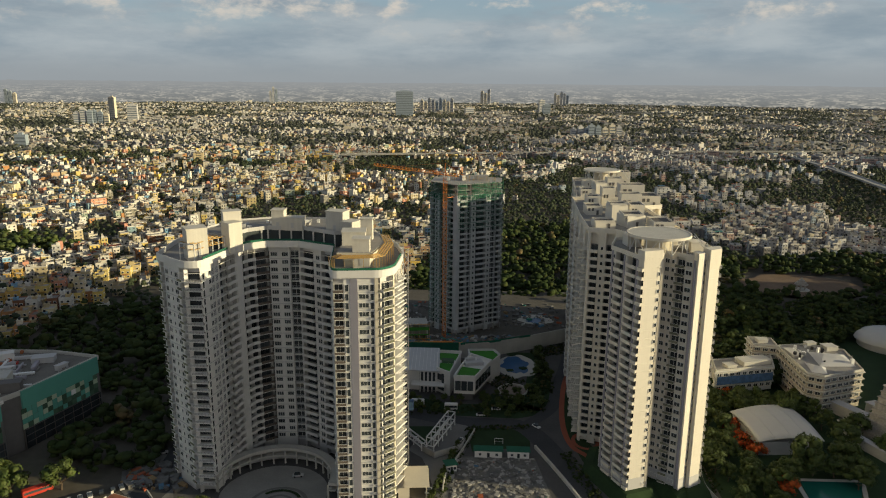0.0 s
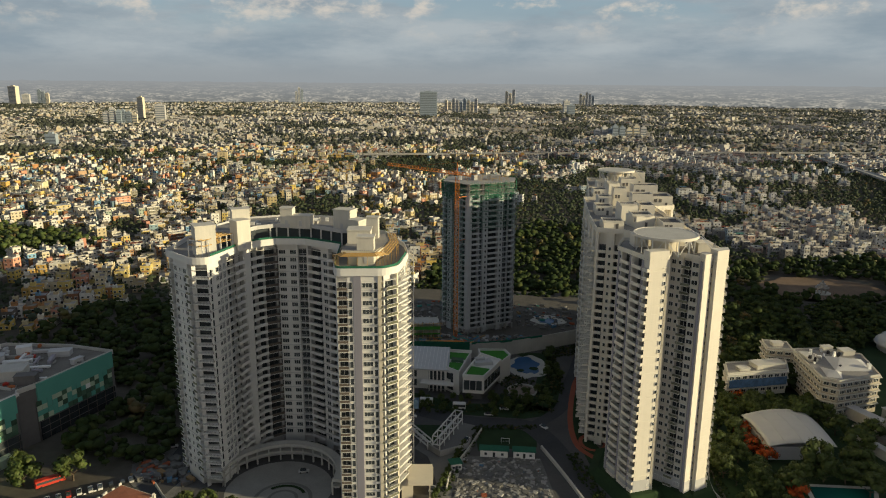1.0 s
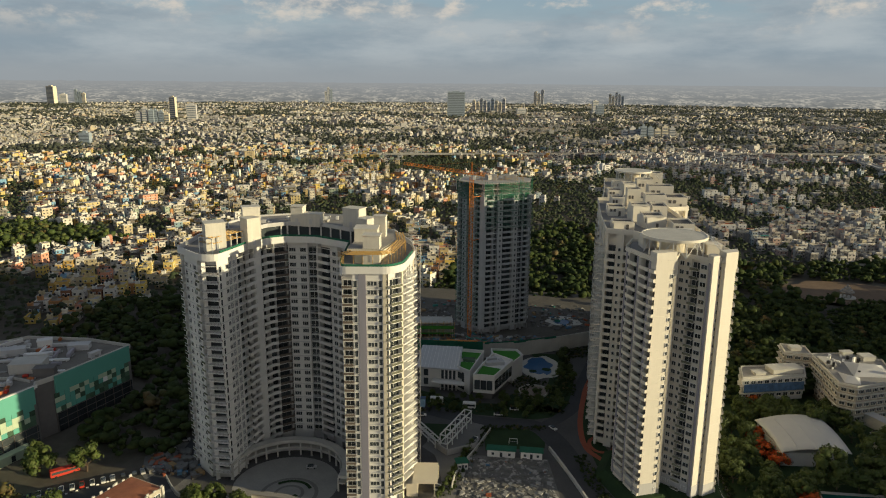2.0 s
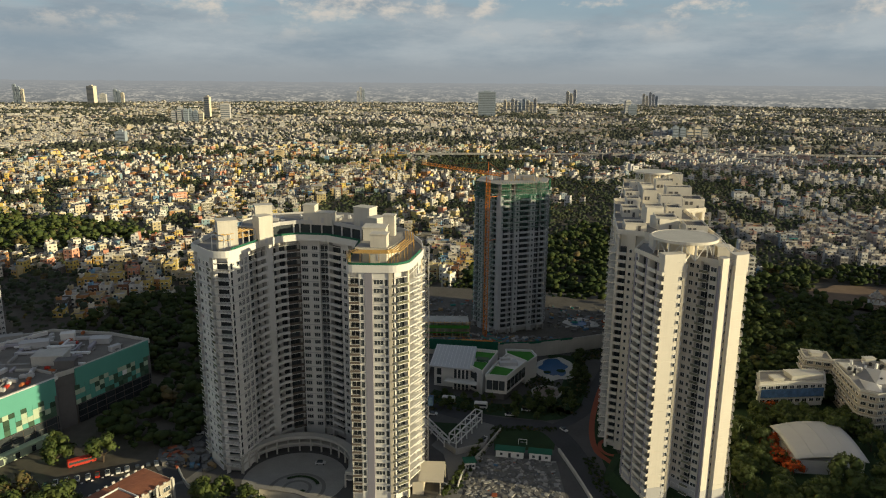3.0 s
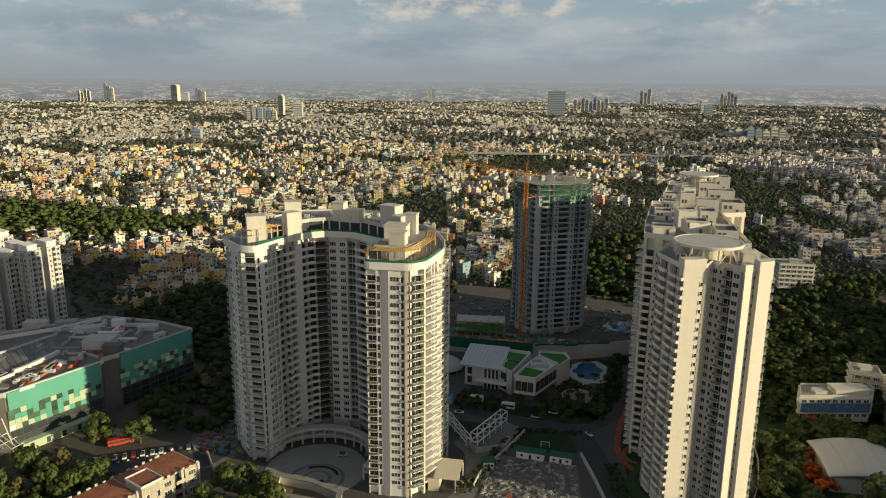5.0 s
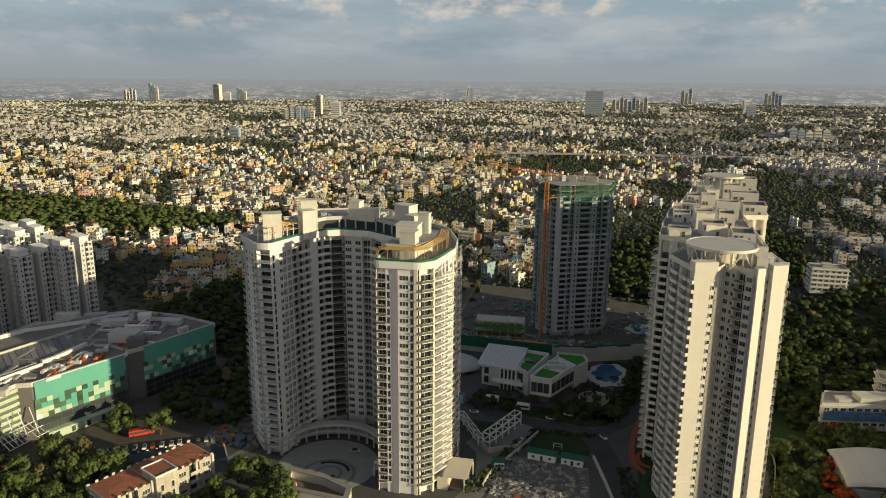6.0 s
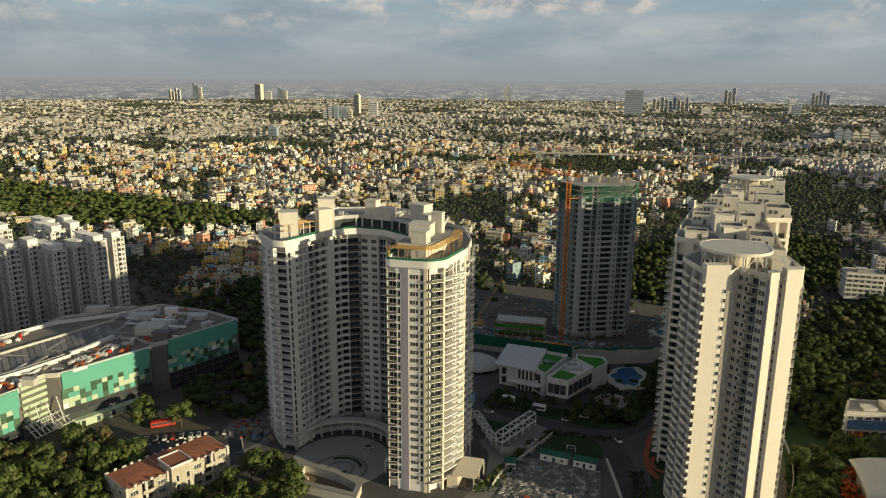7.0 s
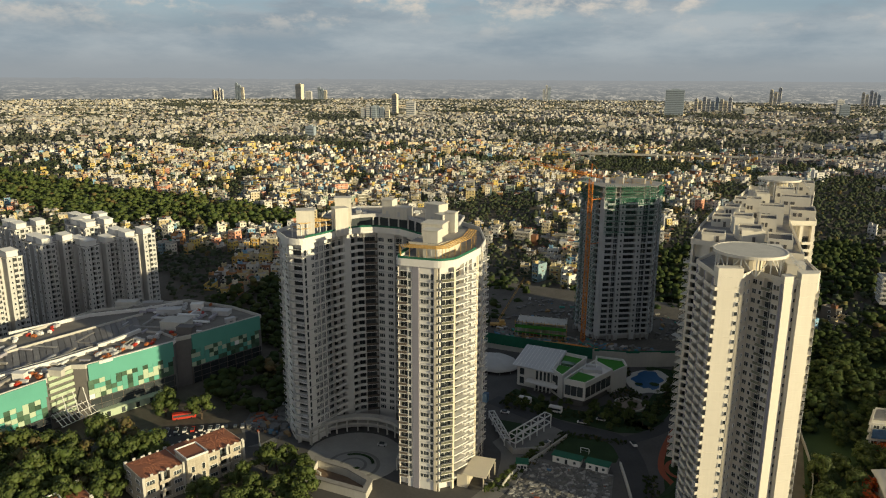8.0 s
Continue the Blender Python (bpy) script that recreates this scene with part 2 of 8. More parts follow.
# brighter leaf copy with the sunlight put into its colours
SUNLIT_LEAF = palette("sunlit_leaves", [(0.06, 0.085, 0.02), (0.072, 0.095, 0.024), (0.05, 0.075, 0.018), (0.082, 0.1, 0.026), (0.06, 0.078, 0.022)], rough=0.6, var=0.45, scale=0.2)
FAR_LEAF = palette("far_leaves", [(0.046, 0.062, 0.03), (0.056, 0.07, 0.036), (0.042, 0.055, 0.03), (0.066, 0.076, 0.038)], rough=0.8, var=0.15)
LEAFDRY = palette("dry_leaves", [(0.11, 0.1, 0.03), (0.09, 0.075, 0.03), (0.12, 0.085, 0.035), (0.07, 0.075, 0.025)], rough=0.7)
LEAFRED = palette("flame_red_flowers", [(0.42, 0.07, 0.015), (0.34, 0.05, 0.012), (0.5, 0.1, 0.02), (0.06, 0.07, 0.02)], rough=0.7)
CLUTTER = palette("mixed_clutter", [(0.4, 0.38, 0.35), (0.16, 0.15, 0.14), (0.34, 0.1, 0.05), (0.1, 0.2, 0.3), (0.5, 0.48, 0.45), (0.3, 0.2, 0.1),
                                    (0.06, 0.24, 0.2), (0.3, 0.3, 0.3)])


# ---- building blocks ----
from mathutils.geometry import tessellate_polygon


def terrain(x, y):
    """Height of the ground: level round the towers, a gentle rise under the town."""
    k = min(max((y - 430) / 700, 0), 1)
    return 14 * k * k * (3 - 2 * k)


def thing(name, base, label, category, group="", kind=""):
    ob = new(name)
    ob.location = base
    return tagged(ob, label, category, group, kind)


def hang(ob, parent, m=None):
    """Make ob a child of parent, standing in the world at m."""
    m = m or Matrix()
    off, p = Vector(), parent
    while p:
        off += p.location
        p = p.parent
    ob.parent = parent
    ob.matrix_basis = Matrix.Translation(-off) @ m
    return ob


def mesh_of(name, bm, *mats):
    me = bpy.data.meshes.new(name)
    bm.normal_update()
    bm.to_mesh(me)
    bm.free()
    for m in mats:
        me.materials.append(m)
    return me


def part(name, bm, mat, parent, label="", kind=""):
    mats = mat if isinstance(mat, (list, tuple)) else [mat]
    ob = hang(new(name, mesh_of(name, bm, *mats)), parent)
    return tagged(ob, label, "", "", kind)


def setting(name, bm, mat, label, category, kind="structure"):
    return tagged(new(name, mesh_of(name, bm, mat)), label, category, "", kind)


def box(bm, c, s, ang=0.0, mi=0, tilt=None):
    """A box with its base's middle at c and sizes s, turned by ang radians about z."""
    m = Matrix.Translation(c) @ Matrix.Rotation(ang, 4, "Z")
    if tilt:
        m = m @ tilt
    m = m @ Matrix.Translation((0, 0, s[2] / 2)) @ Matrix.Diagonal((*s, 1))
    made = bmesh.ops.create_cube(bm, size=1, matrix=m)
    for f in {f for v in made["verts"] for f in v.link_faces}:
        f.material_index = mi


def prism(bm, pts, z0, z1, mi=0, mi_top=None):
    lo = [bm.verts.new((p[0], p[1], z0)) for p in pts]
    hi = [bm.verts.new((p[0], p[1], z1)) for p in pts]
    n = len(pts)
    for i in range(n):
        f = bm.faces.new((lo[i], lo[(i + 1) % n], hi[(i + 1) % n], hi[i]))
        f.material_index = mi
    for tri in tessellate_polygon([[Vector((p[0], p[1], 0)) for p in pts]]):
        a, b, c = tri
        if (pts[b][0] - pts[a][0]) * (pts[c][1] - pts[a][1]) < (pts[b][1] - pts[a][1]) * (pts[c][0] - pts[a][0]):
            b, c = c, b
        bm.faces.new((hi[a], hi[b], hi[c])).material_index = mi if mi_top is None else mi_top
        bm.faces.new((lo[c], lo[b], lo[a])).material_index = mi


def ring(bm, pts, thick, z0, z1, closed=True, mi=0):
    """A wall of some thickness that runs along pts, inside of them (pts run anticlockwise)."""
    inn = inset(pts, thick, closed)
    n = len(pts)
    rows = []
    for p, q in zip(pts, inn):
        rows.append([bm.verts.new((*p, z0)), bm.verts.new((*p, z1)), bm.verts.new((*q, z1)), bm.verts.new((*q, z0))])
    for i in range(n if closed else n - 1):
        a, b = rows[i], rows[(i + 1) % n]
        for k in range(4):
            bm.faces.new((a[k], b[k], b[(k + 1) % 4], a[(k + 1) % 4])).material_index = mi
    if not closed:
        bm.faces.new(rows[0]), bm.faces.new(rows[-1][::-1])


def inset(pts, d, closed=True):
    out, n = [], len(pts)
    for i in range(n):
        p = Vector(pts[i])
        a = Vector(pts[i - 1]) if (closed or i) else None
        b = Vector(pts[(i + 1) % n]) if (closed or i < n - 1) else None
        na = Vector((-(p - a).y, (p - a).x)).normalized() if a is not None else None
        nb = Vector((-(b - p).y, (b - p).x)).normalized() if b is not None else None
        if na is None or nb is None:
            out.append(tuple(p + (na or nb) * d))
        else:
            k = na + nb
            out.append(tuple(p + k * (d / max(0.35, 1 + na.dot(nb)))))
    return out


def rounded(pts, i, r, steps=4):
    """pts with corner i rounded off."""
    p, a, b = (Vector(pts[k % len(pts)]) for k in (i, i - 1, i + 1))
    s, e = p + (a - p).normalized() * r, p + (b - p).normalized() * r
    arc = [tuple(s.lerp(p, t).lerp(p.lerp(e, t), t)) for t in [k / steps for k in range(steps + 1)]]
    return pts[:i] + arc + pts[i + 1:]


def tube(bm, pts, w, mi=0):
    """A square bar along pts."""
    for a, b in zip(pts, pts[1:]):
        a, b = Vector(a), Vector(b)
        q = (b - a).to_track_quat("Z", "Y").to_matrix().to_4x4()
        m = Matrix.Translation((a + b) / 2) @ q @ Matrix.Diagonal((w, w, (b - a).length, 1))
        made = bmesh.ops.create_cube(bm, size=1, matrix=m)
        for f in {f for v in made["verts"] for f in v.link_faces}:
            f.material_index = mi


def disc(bm, c, r, z0, z1, n=40, mi=0):
    prism(bm, [(c[0] + r * math.cos(k * math.tau / n), c[1] + r * math.sin(k * math.tau / n)) for k in range(n)], z0, z1, mi)


class Bulk:
    """Many boxes and other loose pieces in one mesh."""

    def __init__(self):
        self.boxes, self.verts, self.faces, self.mats, self.count, self.soft = [], [], [], [], 0, 0

    def box(self, x, y, z, w, d, h, ang=0.0, mi=0, back=1):
        """back: 0 leaves the far side away, as nothing ever sees it."""
        self.boxes.append((x, y, z, w, d, h, ang, mi, back))

    def soup(self, verts, faces, mi=0):
        """verts: n x 3, faces: m x 4 (a triangle repeats its last corner)."""
        self.verts.append(verts)
        self.faces.append(faces + self.count)
        self.mats.append(np.full(len(faces), mi))
        self.count += len(verts)
        self.soft += len(faces)

    def finish(self, name, mats):
        if self.boxes:
            b = np.array(self.boxes)
            cx = np.array([-1, 1, 1, -1, -1, 1, 1, -1]) / 2
            cy = np.array([-1, -1, 1, 1, -1, -1, 1, 1]) / 2
            cz = np.array([0, 0, 0, 0, 1, 1, 1, 1])
            lx, ly = b[:, 3:4] * cx, b[:, 4:5] * cy
            co, si = np.cos(b[:, 6:7]), np.sin(b[:, 6:7])
            v = np.stack([b[:, 0:1] + lx * co - ly * si, b[:, 1:2] + lx * si + ly * co, b[:, 2:3] + b[:, 5:6] * cz], -1).reshape(-1, 3)
            q = np.array([[0, 1, 5, 4], [1, 2, 6, 5], [2, 3, 7, 6], [3, 0, 4, 7], [4, 5, 6, 7]])
            f = (np.arange(len(b))[:, None, None] * 8 + q).reshape(-1, 4)
            m5 = np.repeat(b[:, 7].astype(int), 5)
            show = np.ones((len(b), 5), bool)
            show[b[:, 8] == 0, 2] = False
            show = show.ravel()
            self.verts.append(v), self.faces.append(f[show] + self.count), self.mats.append(m5[show])
            self.count += len(v)
        v, f, mi = np.concatenate(self.verts), np.concatenate(self.faces), np.concatenate(self.mats)
        tri = f[:, 2] == f[:, 3]
        size = np.where(tri, 3, 4)
        start = np.concatenate([[0], np.cumsum(size)[:-1]])
        keep = np.ones((len(f), 4), bool)
        keep[tri, 3] = False
        me = bpy.data.meshes.new(name)
        me.vertices.add(len(v)), me.loops.add(int(size.sum())), me.polygons.add(len(f))
        me.vertices.foreach_set("co", v.astype(np.float32).ravel())
        me.loops.foreach_set("vertex_index", f[keep].astype(np.int32))
        me.polygons.foreach_set("loop_start", start.astype(np.int32))
        me.polygons.foreach_set("material_index", mi.astype(np.int32))
        # clumps are rounded, boxes keep their edges
        me.polygons.foreach_set("use_smooth", np.arange(len(f)) < self.soft)
        for m in mats:
            me.materials.append(m)
        me.update(calc_edges=True)
        me.validate()
        return me


# ---- facades ----
FACE = {}


def face_mesh(kind, w, fh, look_of):
    """The mesh of one window or balcony, w wide, at a floor fh high: x along the wall, y into the wall, z up from the floor."""
    key = (kind, round(w, 1), round(fh, 2), look_of)
    if key in FACE:
        return FACE[key]
    wall, rail = {"white": (WHITE, WHITE), "cream": (CREAM, CREAM), "warm": (WARM, WARM), "worn": (WORN, WORN), "town": (TOWNGREY, TOWNGREY), "grey": (GREYWALL, GREYWALL), "raw": (RAWPALE, RAWPALE)}[look_of]
    bm = bmesh.new()
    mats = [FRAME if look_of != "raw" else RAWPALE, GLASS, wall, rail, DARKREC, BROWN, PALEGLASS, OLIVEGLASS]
    if kind in "WwT":
        ww, wh, z0 = {"W": (min(w - 0.4, 3.1), 1.45, 0.85), "w": (0.9, 1.2, 1.0), "T": (min(w - 0.2, 1.1), 2.2, 0.3)}[kind]
        box(bm, (0, -0.02, z0), (ww, 0.1, wh), mi=1)
        for sx in (-1, 1):
            box(bm, (sx * (ww / 2 + 0.05), -0.08, z0 - 0.05), (0.1, 0.24, wh + 0.1), mi=0)
        box(bm, (0, -0.08, z0 + wh), (ww, 0.22, 0.09), mi=0)
        box(bm, (0, -0.14, z0 - 0.14), (ww + 0.3, 0.36, 0.1), mi=2)
        if kind == "W":
            n = 2 if ww > 2.3 else 1
            for k in range(n):
                box(bm, (((k + 1) / (n + 1) - 0.5) * ww, -0.07, z0), (0.08, 0.12, wh), mi=0)
            if look_of == "white":
                box(bm, (0, -0.2, z0 + wh + 0.12), (ww + 0.5, 0.42, 0.1), mi=2)
    elif kind == "G":
        box(bm, (0, 0.46, 0.3), (w - 0.05, 0.08, fh - 0.75), mi=6)
        for k in range(4):
            box(bm, ((k / 3 - 0.5) * (w - 0.2), 0.38, 0.25), (0.09, 0.12, fh - 0.65), mi=0)
        box(bm, (0, 0.22, -0.28), (w, 0.52, 0.55), mi=2)
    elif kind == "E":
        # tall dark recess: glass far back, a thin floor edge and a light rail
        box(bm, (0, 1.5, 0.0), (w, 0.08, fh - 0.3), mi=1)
        for k in range(3):
            box(bm, ((k / 2 - 0.5) * (w - 0.12), 1.42, 0.0), (0.1, 0.1, fh - 0.3), mi=0)
        box(bm, (0, 0.7, -0.2), (w, 1.5, 0.22), mi=2)
        tube(bm, [(-w / 2, 0.05, 1.0), (w / 2, 0.05, 1.0)], 0.07, 0)
    elif kind == "K":
        # open plate balcony that sweeps out to a tip at one side, with a bar rail
        tip, near = (w / 2 + 0.9, -1.9), (-w / 2, -0.7)
        prism(bm, [(-w / 2, 1.5), near, tip, (w / 2, 1.5)], -0.26, 0.06, 2)
        for p, q in ((near, tip), (tip, (w / 2, 0.0))):
            p, q = Vector(p), Vector(q)
            tube(bm, [(*p, 1.0), (*q, 1.0)], 0.09, 0)
            n = max(2, int((q - p).length / 0.5))
            for k in range(n + 1):
                tube(bm, [(*p.lerp(q, k / n), 0.0), (*p.lerp(q, k / n), 1.0)], 0.06, 5)
        # back panel coloured dark to stand for the deep shade inside
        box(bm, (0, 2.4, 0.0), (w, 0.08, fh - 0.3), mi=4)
        box(bm, (0, 2.32, 0.0), (w * 0.7, 0.08, 2.3), mi=1)
        box(bm, (0, 1.9, -0.26), (w, 1.0, 0.3), mi=2)
    elif kind in "BDVRQ":
        out = {"B": 0.95, "D": 0.35, "V": 2.5, "R": 1.1, "Q": 0.8}[kind]
        back = 1.55 if kind in "DRQ" else 1.95 if kind == "B" else 0.0
        rm = {"B": 3, "D": 5, "V": 3, "R": 7, "Q": 5}[kind]
        box(bm, (0, (back - out) / 2, -0.2), (w - (0 if kind == "D" else 0.0), out + back, 0.22), mi=2)
        if kind == "V":
            # a wedge: the slab sweeps out to one side
            bm.free()
            bm = bmesh.new()
            prism(bm, [(-w / 2, 1.45), (-w / 2, -0.35), (w / 2, -out), (w / 2, 1.45)], -0.42, 0.0, 2)
            box(bm, (0, 1.4, 0.0), (w, 0.08, fh - 0.45), mi=5)
            for a, b in (((-w / 2, -0.32), (w / 2, -out + 0.04)), ((w / 2 - 0.04, -out), (w / 2 - 0.04, 0))):
                tube(bm, [(*a, 1.0), (*b, 1.0)], 0.08, 3)
                for k in range(4):
                    t = k / 3
                    tube(bm, [(a[0] + (b[0] - a[0]) * t, a[1] + (b[1] - a[1]) * t, 0), (a[0] + (b[0] - a[0]) * t, a[1] + (b[1] - a[1]) * t, 1.0)], 0.06, 3)
            box(bm, (0, 1.34, 0.02), (w * 0.6, 0.1, 2.2), mi=1)
        else:
            thin = 0.05 if kind == "R" else 0.12
            box(bm, (0, -out + 0.06, 0.0), (w, thin, 0.95), mi=rm)
            box(bm, (0, -out + 0.06, 0.95), (w, 0.12, 0.07), mi=4 if kind == "D" else 0)
            if kind == "R":
                for k in range(3):
                    box(bm, ((k / 2 - 0.5) * (w - 0.1), -out + 0.06, 0), (0.05, 0.07, 0.95), mi=4)
            if kind == "B":
                for sx in (-1, 1):
                    box(bm, (sx * (w / 2 - 0.06), -out / 2 + 0.05, 0.0), (0.1, out - 0.16, 0.95), mi=rm)
            gw = 0.94 if kind == "R" else 0.8
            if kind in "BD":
                # the loggia's back wall, coloured dark to carry its shade
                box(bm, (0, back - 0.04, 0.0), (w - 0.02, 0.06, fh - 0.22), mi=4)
            box(bm, (0, back - 0.12, 0.0), (w * gw, 0.08, 2.3), mi=1)
            # loggia frames share the dark shade colour of the back wall
            for sx in (-1, 0, 1):
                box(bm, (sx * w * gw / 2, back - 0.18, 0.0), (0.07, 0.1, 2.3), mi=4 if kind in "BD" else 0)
    me = mesh_of({"K": "balcony", "Q": "balcony", "B": "balcony", "D": "balcony", "V": "balcony", "R": "balcony"}.get(kind, "window"), bm, *mats)
    FACE[key] = me
    return me


NOTCH = {"Q": 1.6, "E": 1.6, "K": 2.5, "B": 2.0, "D": 1.6, "R": 1.6, "V": 1.5, "G": 0.55}


def facade(sides):
    """sides: (start, end, bays) anticlockwise; a bay: (share of the width, kind). Returns the outline with its recesses, and the bays' places."""
    outline, bays = [], []
    for a, b, spec in sides:
        a, b = Vector(a), Vector(b)
        way = (b - a).normalized()
        inward = Vector((-way.y, way.x))
        total = sum(s for s, _ in spec)
        at = 0.0
        outline.append(tuple(a))
        for s, kind in spec:
            w = (b - a).length * s / total
            p, q = a + way * at, a + way * (at + w)
            if kind in NOTCH:
                d = inward * NOTCH[kind]
                for v in (p, p + d, q + d, q):
                    if (Vector(outline[-1]) - v).length > 1e-3:
                        outline.append(tuple(v))
            if kind not in "P":
                bays.append(((p + q) / 2, math.atan2(way.y, way.x), w, kind))
            at += w
    if (Vector(outline[-1]) - Vector(outline[0])).length < 1e-3:
        outline.pop()
    return outline, bays


def dress(tower, bays, z_first, fh, floors, style, limit=300, skip=None):
    """Windows and balconies, one object each; those past the limit of a kind in one mesh of stuff."""
    used, rest = {}, {}
    for mid, ang, w, kind in bays:
        me = face_mesh(kind, w, fh, style)
        name = "balcony" if kind in "BDVRKQ" else "window"
        for k in range(floors):
            if skip and skip(mid, k):
                continue
            m = Matrix.Translation((mid.x, mid.y, z_first + k * fh)) @ Matrix.Rotation(ang, 4, "Z")
            if used.get(name, 0) < limit:
                used[name] = used.get(name, 0) + 1
                hang(new(name, me), tower, m)
            else:
                rest.setdefault(name, []).append((me, m))
    for name, items in rest.items():
        bm = bmesh.new()
        first = items[0][0]
        groups = {}
        for me, m in items:
            groups.setdefault(me.name, (me, []))[1].append(m)
        bm.free()
        vs, fs, ms, mats, off = [], [], [], list(first.materials), 0
        for me, places in groups.values():
            base = [v.co.copy() for v in me.vertices]
            polys = [(tuple(p.vertices), p.material_index) for p in me.polygons]
            for m in places:
                vs.extend(tuple(m @ c) for c in base)
                fs.extend(tuple(i + off for i in p) for p, _ in polys)
                ms.extend(i for _, i in polys)
                off += len(base)
        me = bpy.data.meshes.new(name)
        me.from_pydata(vs, [], fs)
        me.polygons.foreach_set("material_index", ms)
        for mt in mats:
            me.materials.append(mt)
        tagged(hang(new(name, me), tower), kind="stuff")


# ---- ground and distance ----
def ground_sheet():
    bm = bmesh.new()
    xs = [-4900, -3200, -2000, -1300, -900, -600, -400, -300, -200, -100, 0, 100, 200, 300, 400, 600, 900, 1300, 2000, 3200, 4900]
    ys = [-1500, -600, -200, 0, 200, 430, 500, 570, 640, 710, 780, 850, 920, 990, 1060, 1130, 1500, 2000, 3000, 4000, 5000]
    grid = [[bm.verts.new((x, y, terrain(x, y) - 0.05)) for x in xs] for y in ys]
    for r, s in zip(grid, grid[1:]):
        for i in range(len(xs) - 1):
            bm.faces.new((r[i], r[i + 1], s[i + 1], s[i]))
    return bm


GROUND = material("town_ground", (0.1, 0.088, 0.07), 0.95, var=0.45, scale=0.02, fine=0.25)
setting("ground", ground_sheet(), GROUND, "dusty brown and grey city ground", "ground")


def backdrop_material():
    """Far town with haze painted into its glow: pale specks of houses and dark belts that shrink and fade towards the
    horizon.
    """
    m = bpy.data.materials.new("far_haze_painted")
    m.use_nodes = True
    n, l = m.node_tree.nodes, m.node_tree.links
    n.clear()
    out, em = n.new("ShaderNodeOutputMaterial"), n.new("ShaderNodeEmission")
    geo, sep = n.new("ShaderNodeNewGeometry"), n.new("ShaderNodeSeparateXYZ")
    l.new(geo.outputs["Position"], sep.inputs[0])

    def calc(op, a, c=0.0):
        k = n.new("ShaderNodeMath")
        k.operation = op
        for i, v in enumerate((a, c)):
            if isinstance(v, (int, float)):
                k.inputs[i].default_value = v
            else:
                l.new(v, k.inputs[i])
        return k.outputs[0]

    def tone(v, lo, hi, a, c):
        k = n.new("ShaderNodeMapRange")
        k.inputs[1].default_value, k.inputs[2].default_value, k.inputs[3].default_value, k.inputs[4].default_value = lo, hi, a, c
        l.new(v, k.inputs[0])
        return k.outputs[0]

    # rows of roofs that crowd together towards the horizon
    crowd = calc("MULTIPLY", calc("LOGARITHM", calc("SUBTRACT", 1.0, calc("DIVIDE", sep.outputs[2], 172.0)), 2.718), -172.0)
    at = n.new("ShaderNodeCombineXYZ")
    l.new(calc("MULTIPLY", calc("ARCTAN2", sep.outputs[0], sep.outputs[1]), 4840.0 * 0.06), at.inputs[0])
    l.new(calc("MULTIPLY", crowd, 0.23), at.inputs[1])
    cells = n.new("ShaderNodeTexVoronoi")
    cells.inputs["Scale"].default_value = 1.0
    l.new(at.outputs[0], cells.inputs["Vector"])
    pick = n.new("ShaderNodeSeparateColor")
    l.new(cells.outputs["Color"], pick.inputs[0])
    big = n.new("ShaderNodeTexNoise")
    big.inputs["Scale"].default_value, big.inputs["Detail"].default_value = 0.14, 6
    l.new(at.outputs[0], big.inputs["Vector"])
    light = calc("MULTIPLY", calc("POWER", pick.outputs[0], 1.8), tone(big.outputs["Fac"], 0.4, 0.6, 0.12, 1.25))
    ramp = n.new("ShaderNodeValToRGB")
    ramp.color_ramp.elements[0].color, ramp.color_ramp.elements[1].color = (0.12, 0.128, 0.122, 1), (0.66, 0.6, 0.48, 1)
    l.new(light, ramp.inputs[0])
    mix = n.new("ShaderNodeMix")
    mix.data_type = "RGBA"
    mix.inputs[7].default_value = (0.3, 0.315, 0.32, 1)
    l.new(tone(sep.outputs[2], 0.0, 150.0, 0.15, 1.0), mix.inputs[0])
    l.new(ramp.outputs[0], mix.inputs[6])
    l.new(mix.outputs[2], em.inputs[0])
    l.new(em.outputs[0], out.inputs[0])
    return m


def backdrop_sheet():
    bm = bmesh.new()
    rng = random.Random(5)
    prev = None
    for k in range(361):
        a = radians(-75 + 150 * k / 360)
        top = 146 + 3 * noise.noise((k * 0.05, 0, 0)) + (rng.random() ** 8) * 6
        x, y = 40 + 4840 * math.sin(a), 4840 * math.cos(a)
        col = [bm.verts.new((x, y, 0)), bm.verts.new((x, y, top))]
        if prev:
            bm.faces.new((prev[0], prev[1], col[1], col[0]))
        prev = col
    return bm


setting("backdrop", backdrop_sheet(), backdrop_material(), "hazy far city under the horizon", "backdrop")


def flat(name, pts, z, mat, label, category):
    """A thin paved or planted sheet with an edge, 8 cm thick."""
    bm = bmesh.new()
    prism(bm, pts, z - 0.08, z)
    return setting(name, bm, mat, label, category)


def band(pts, w):
    """Outline of a strip along pts, w wide."""
    left, right = [], []
    for i, p in enumerate(pts):
        a, b = Vector(pts[max(i - 1, 0)]), Vector(pts[min(i + 1, len(pts) - 1)])
        d = (b - a).normalized()
        nrm = Vector((-d.y, d.x)) * (w / 2)
        left.append(tuple(Vector(p) + nrm)), right.append(tuple(Vector(p) - nrm))
    return right + left[::-1]


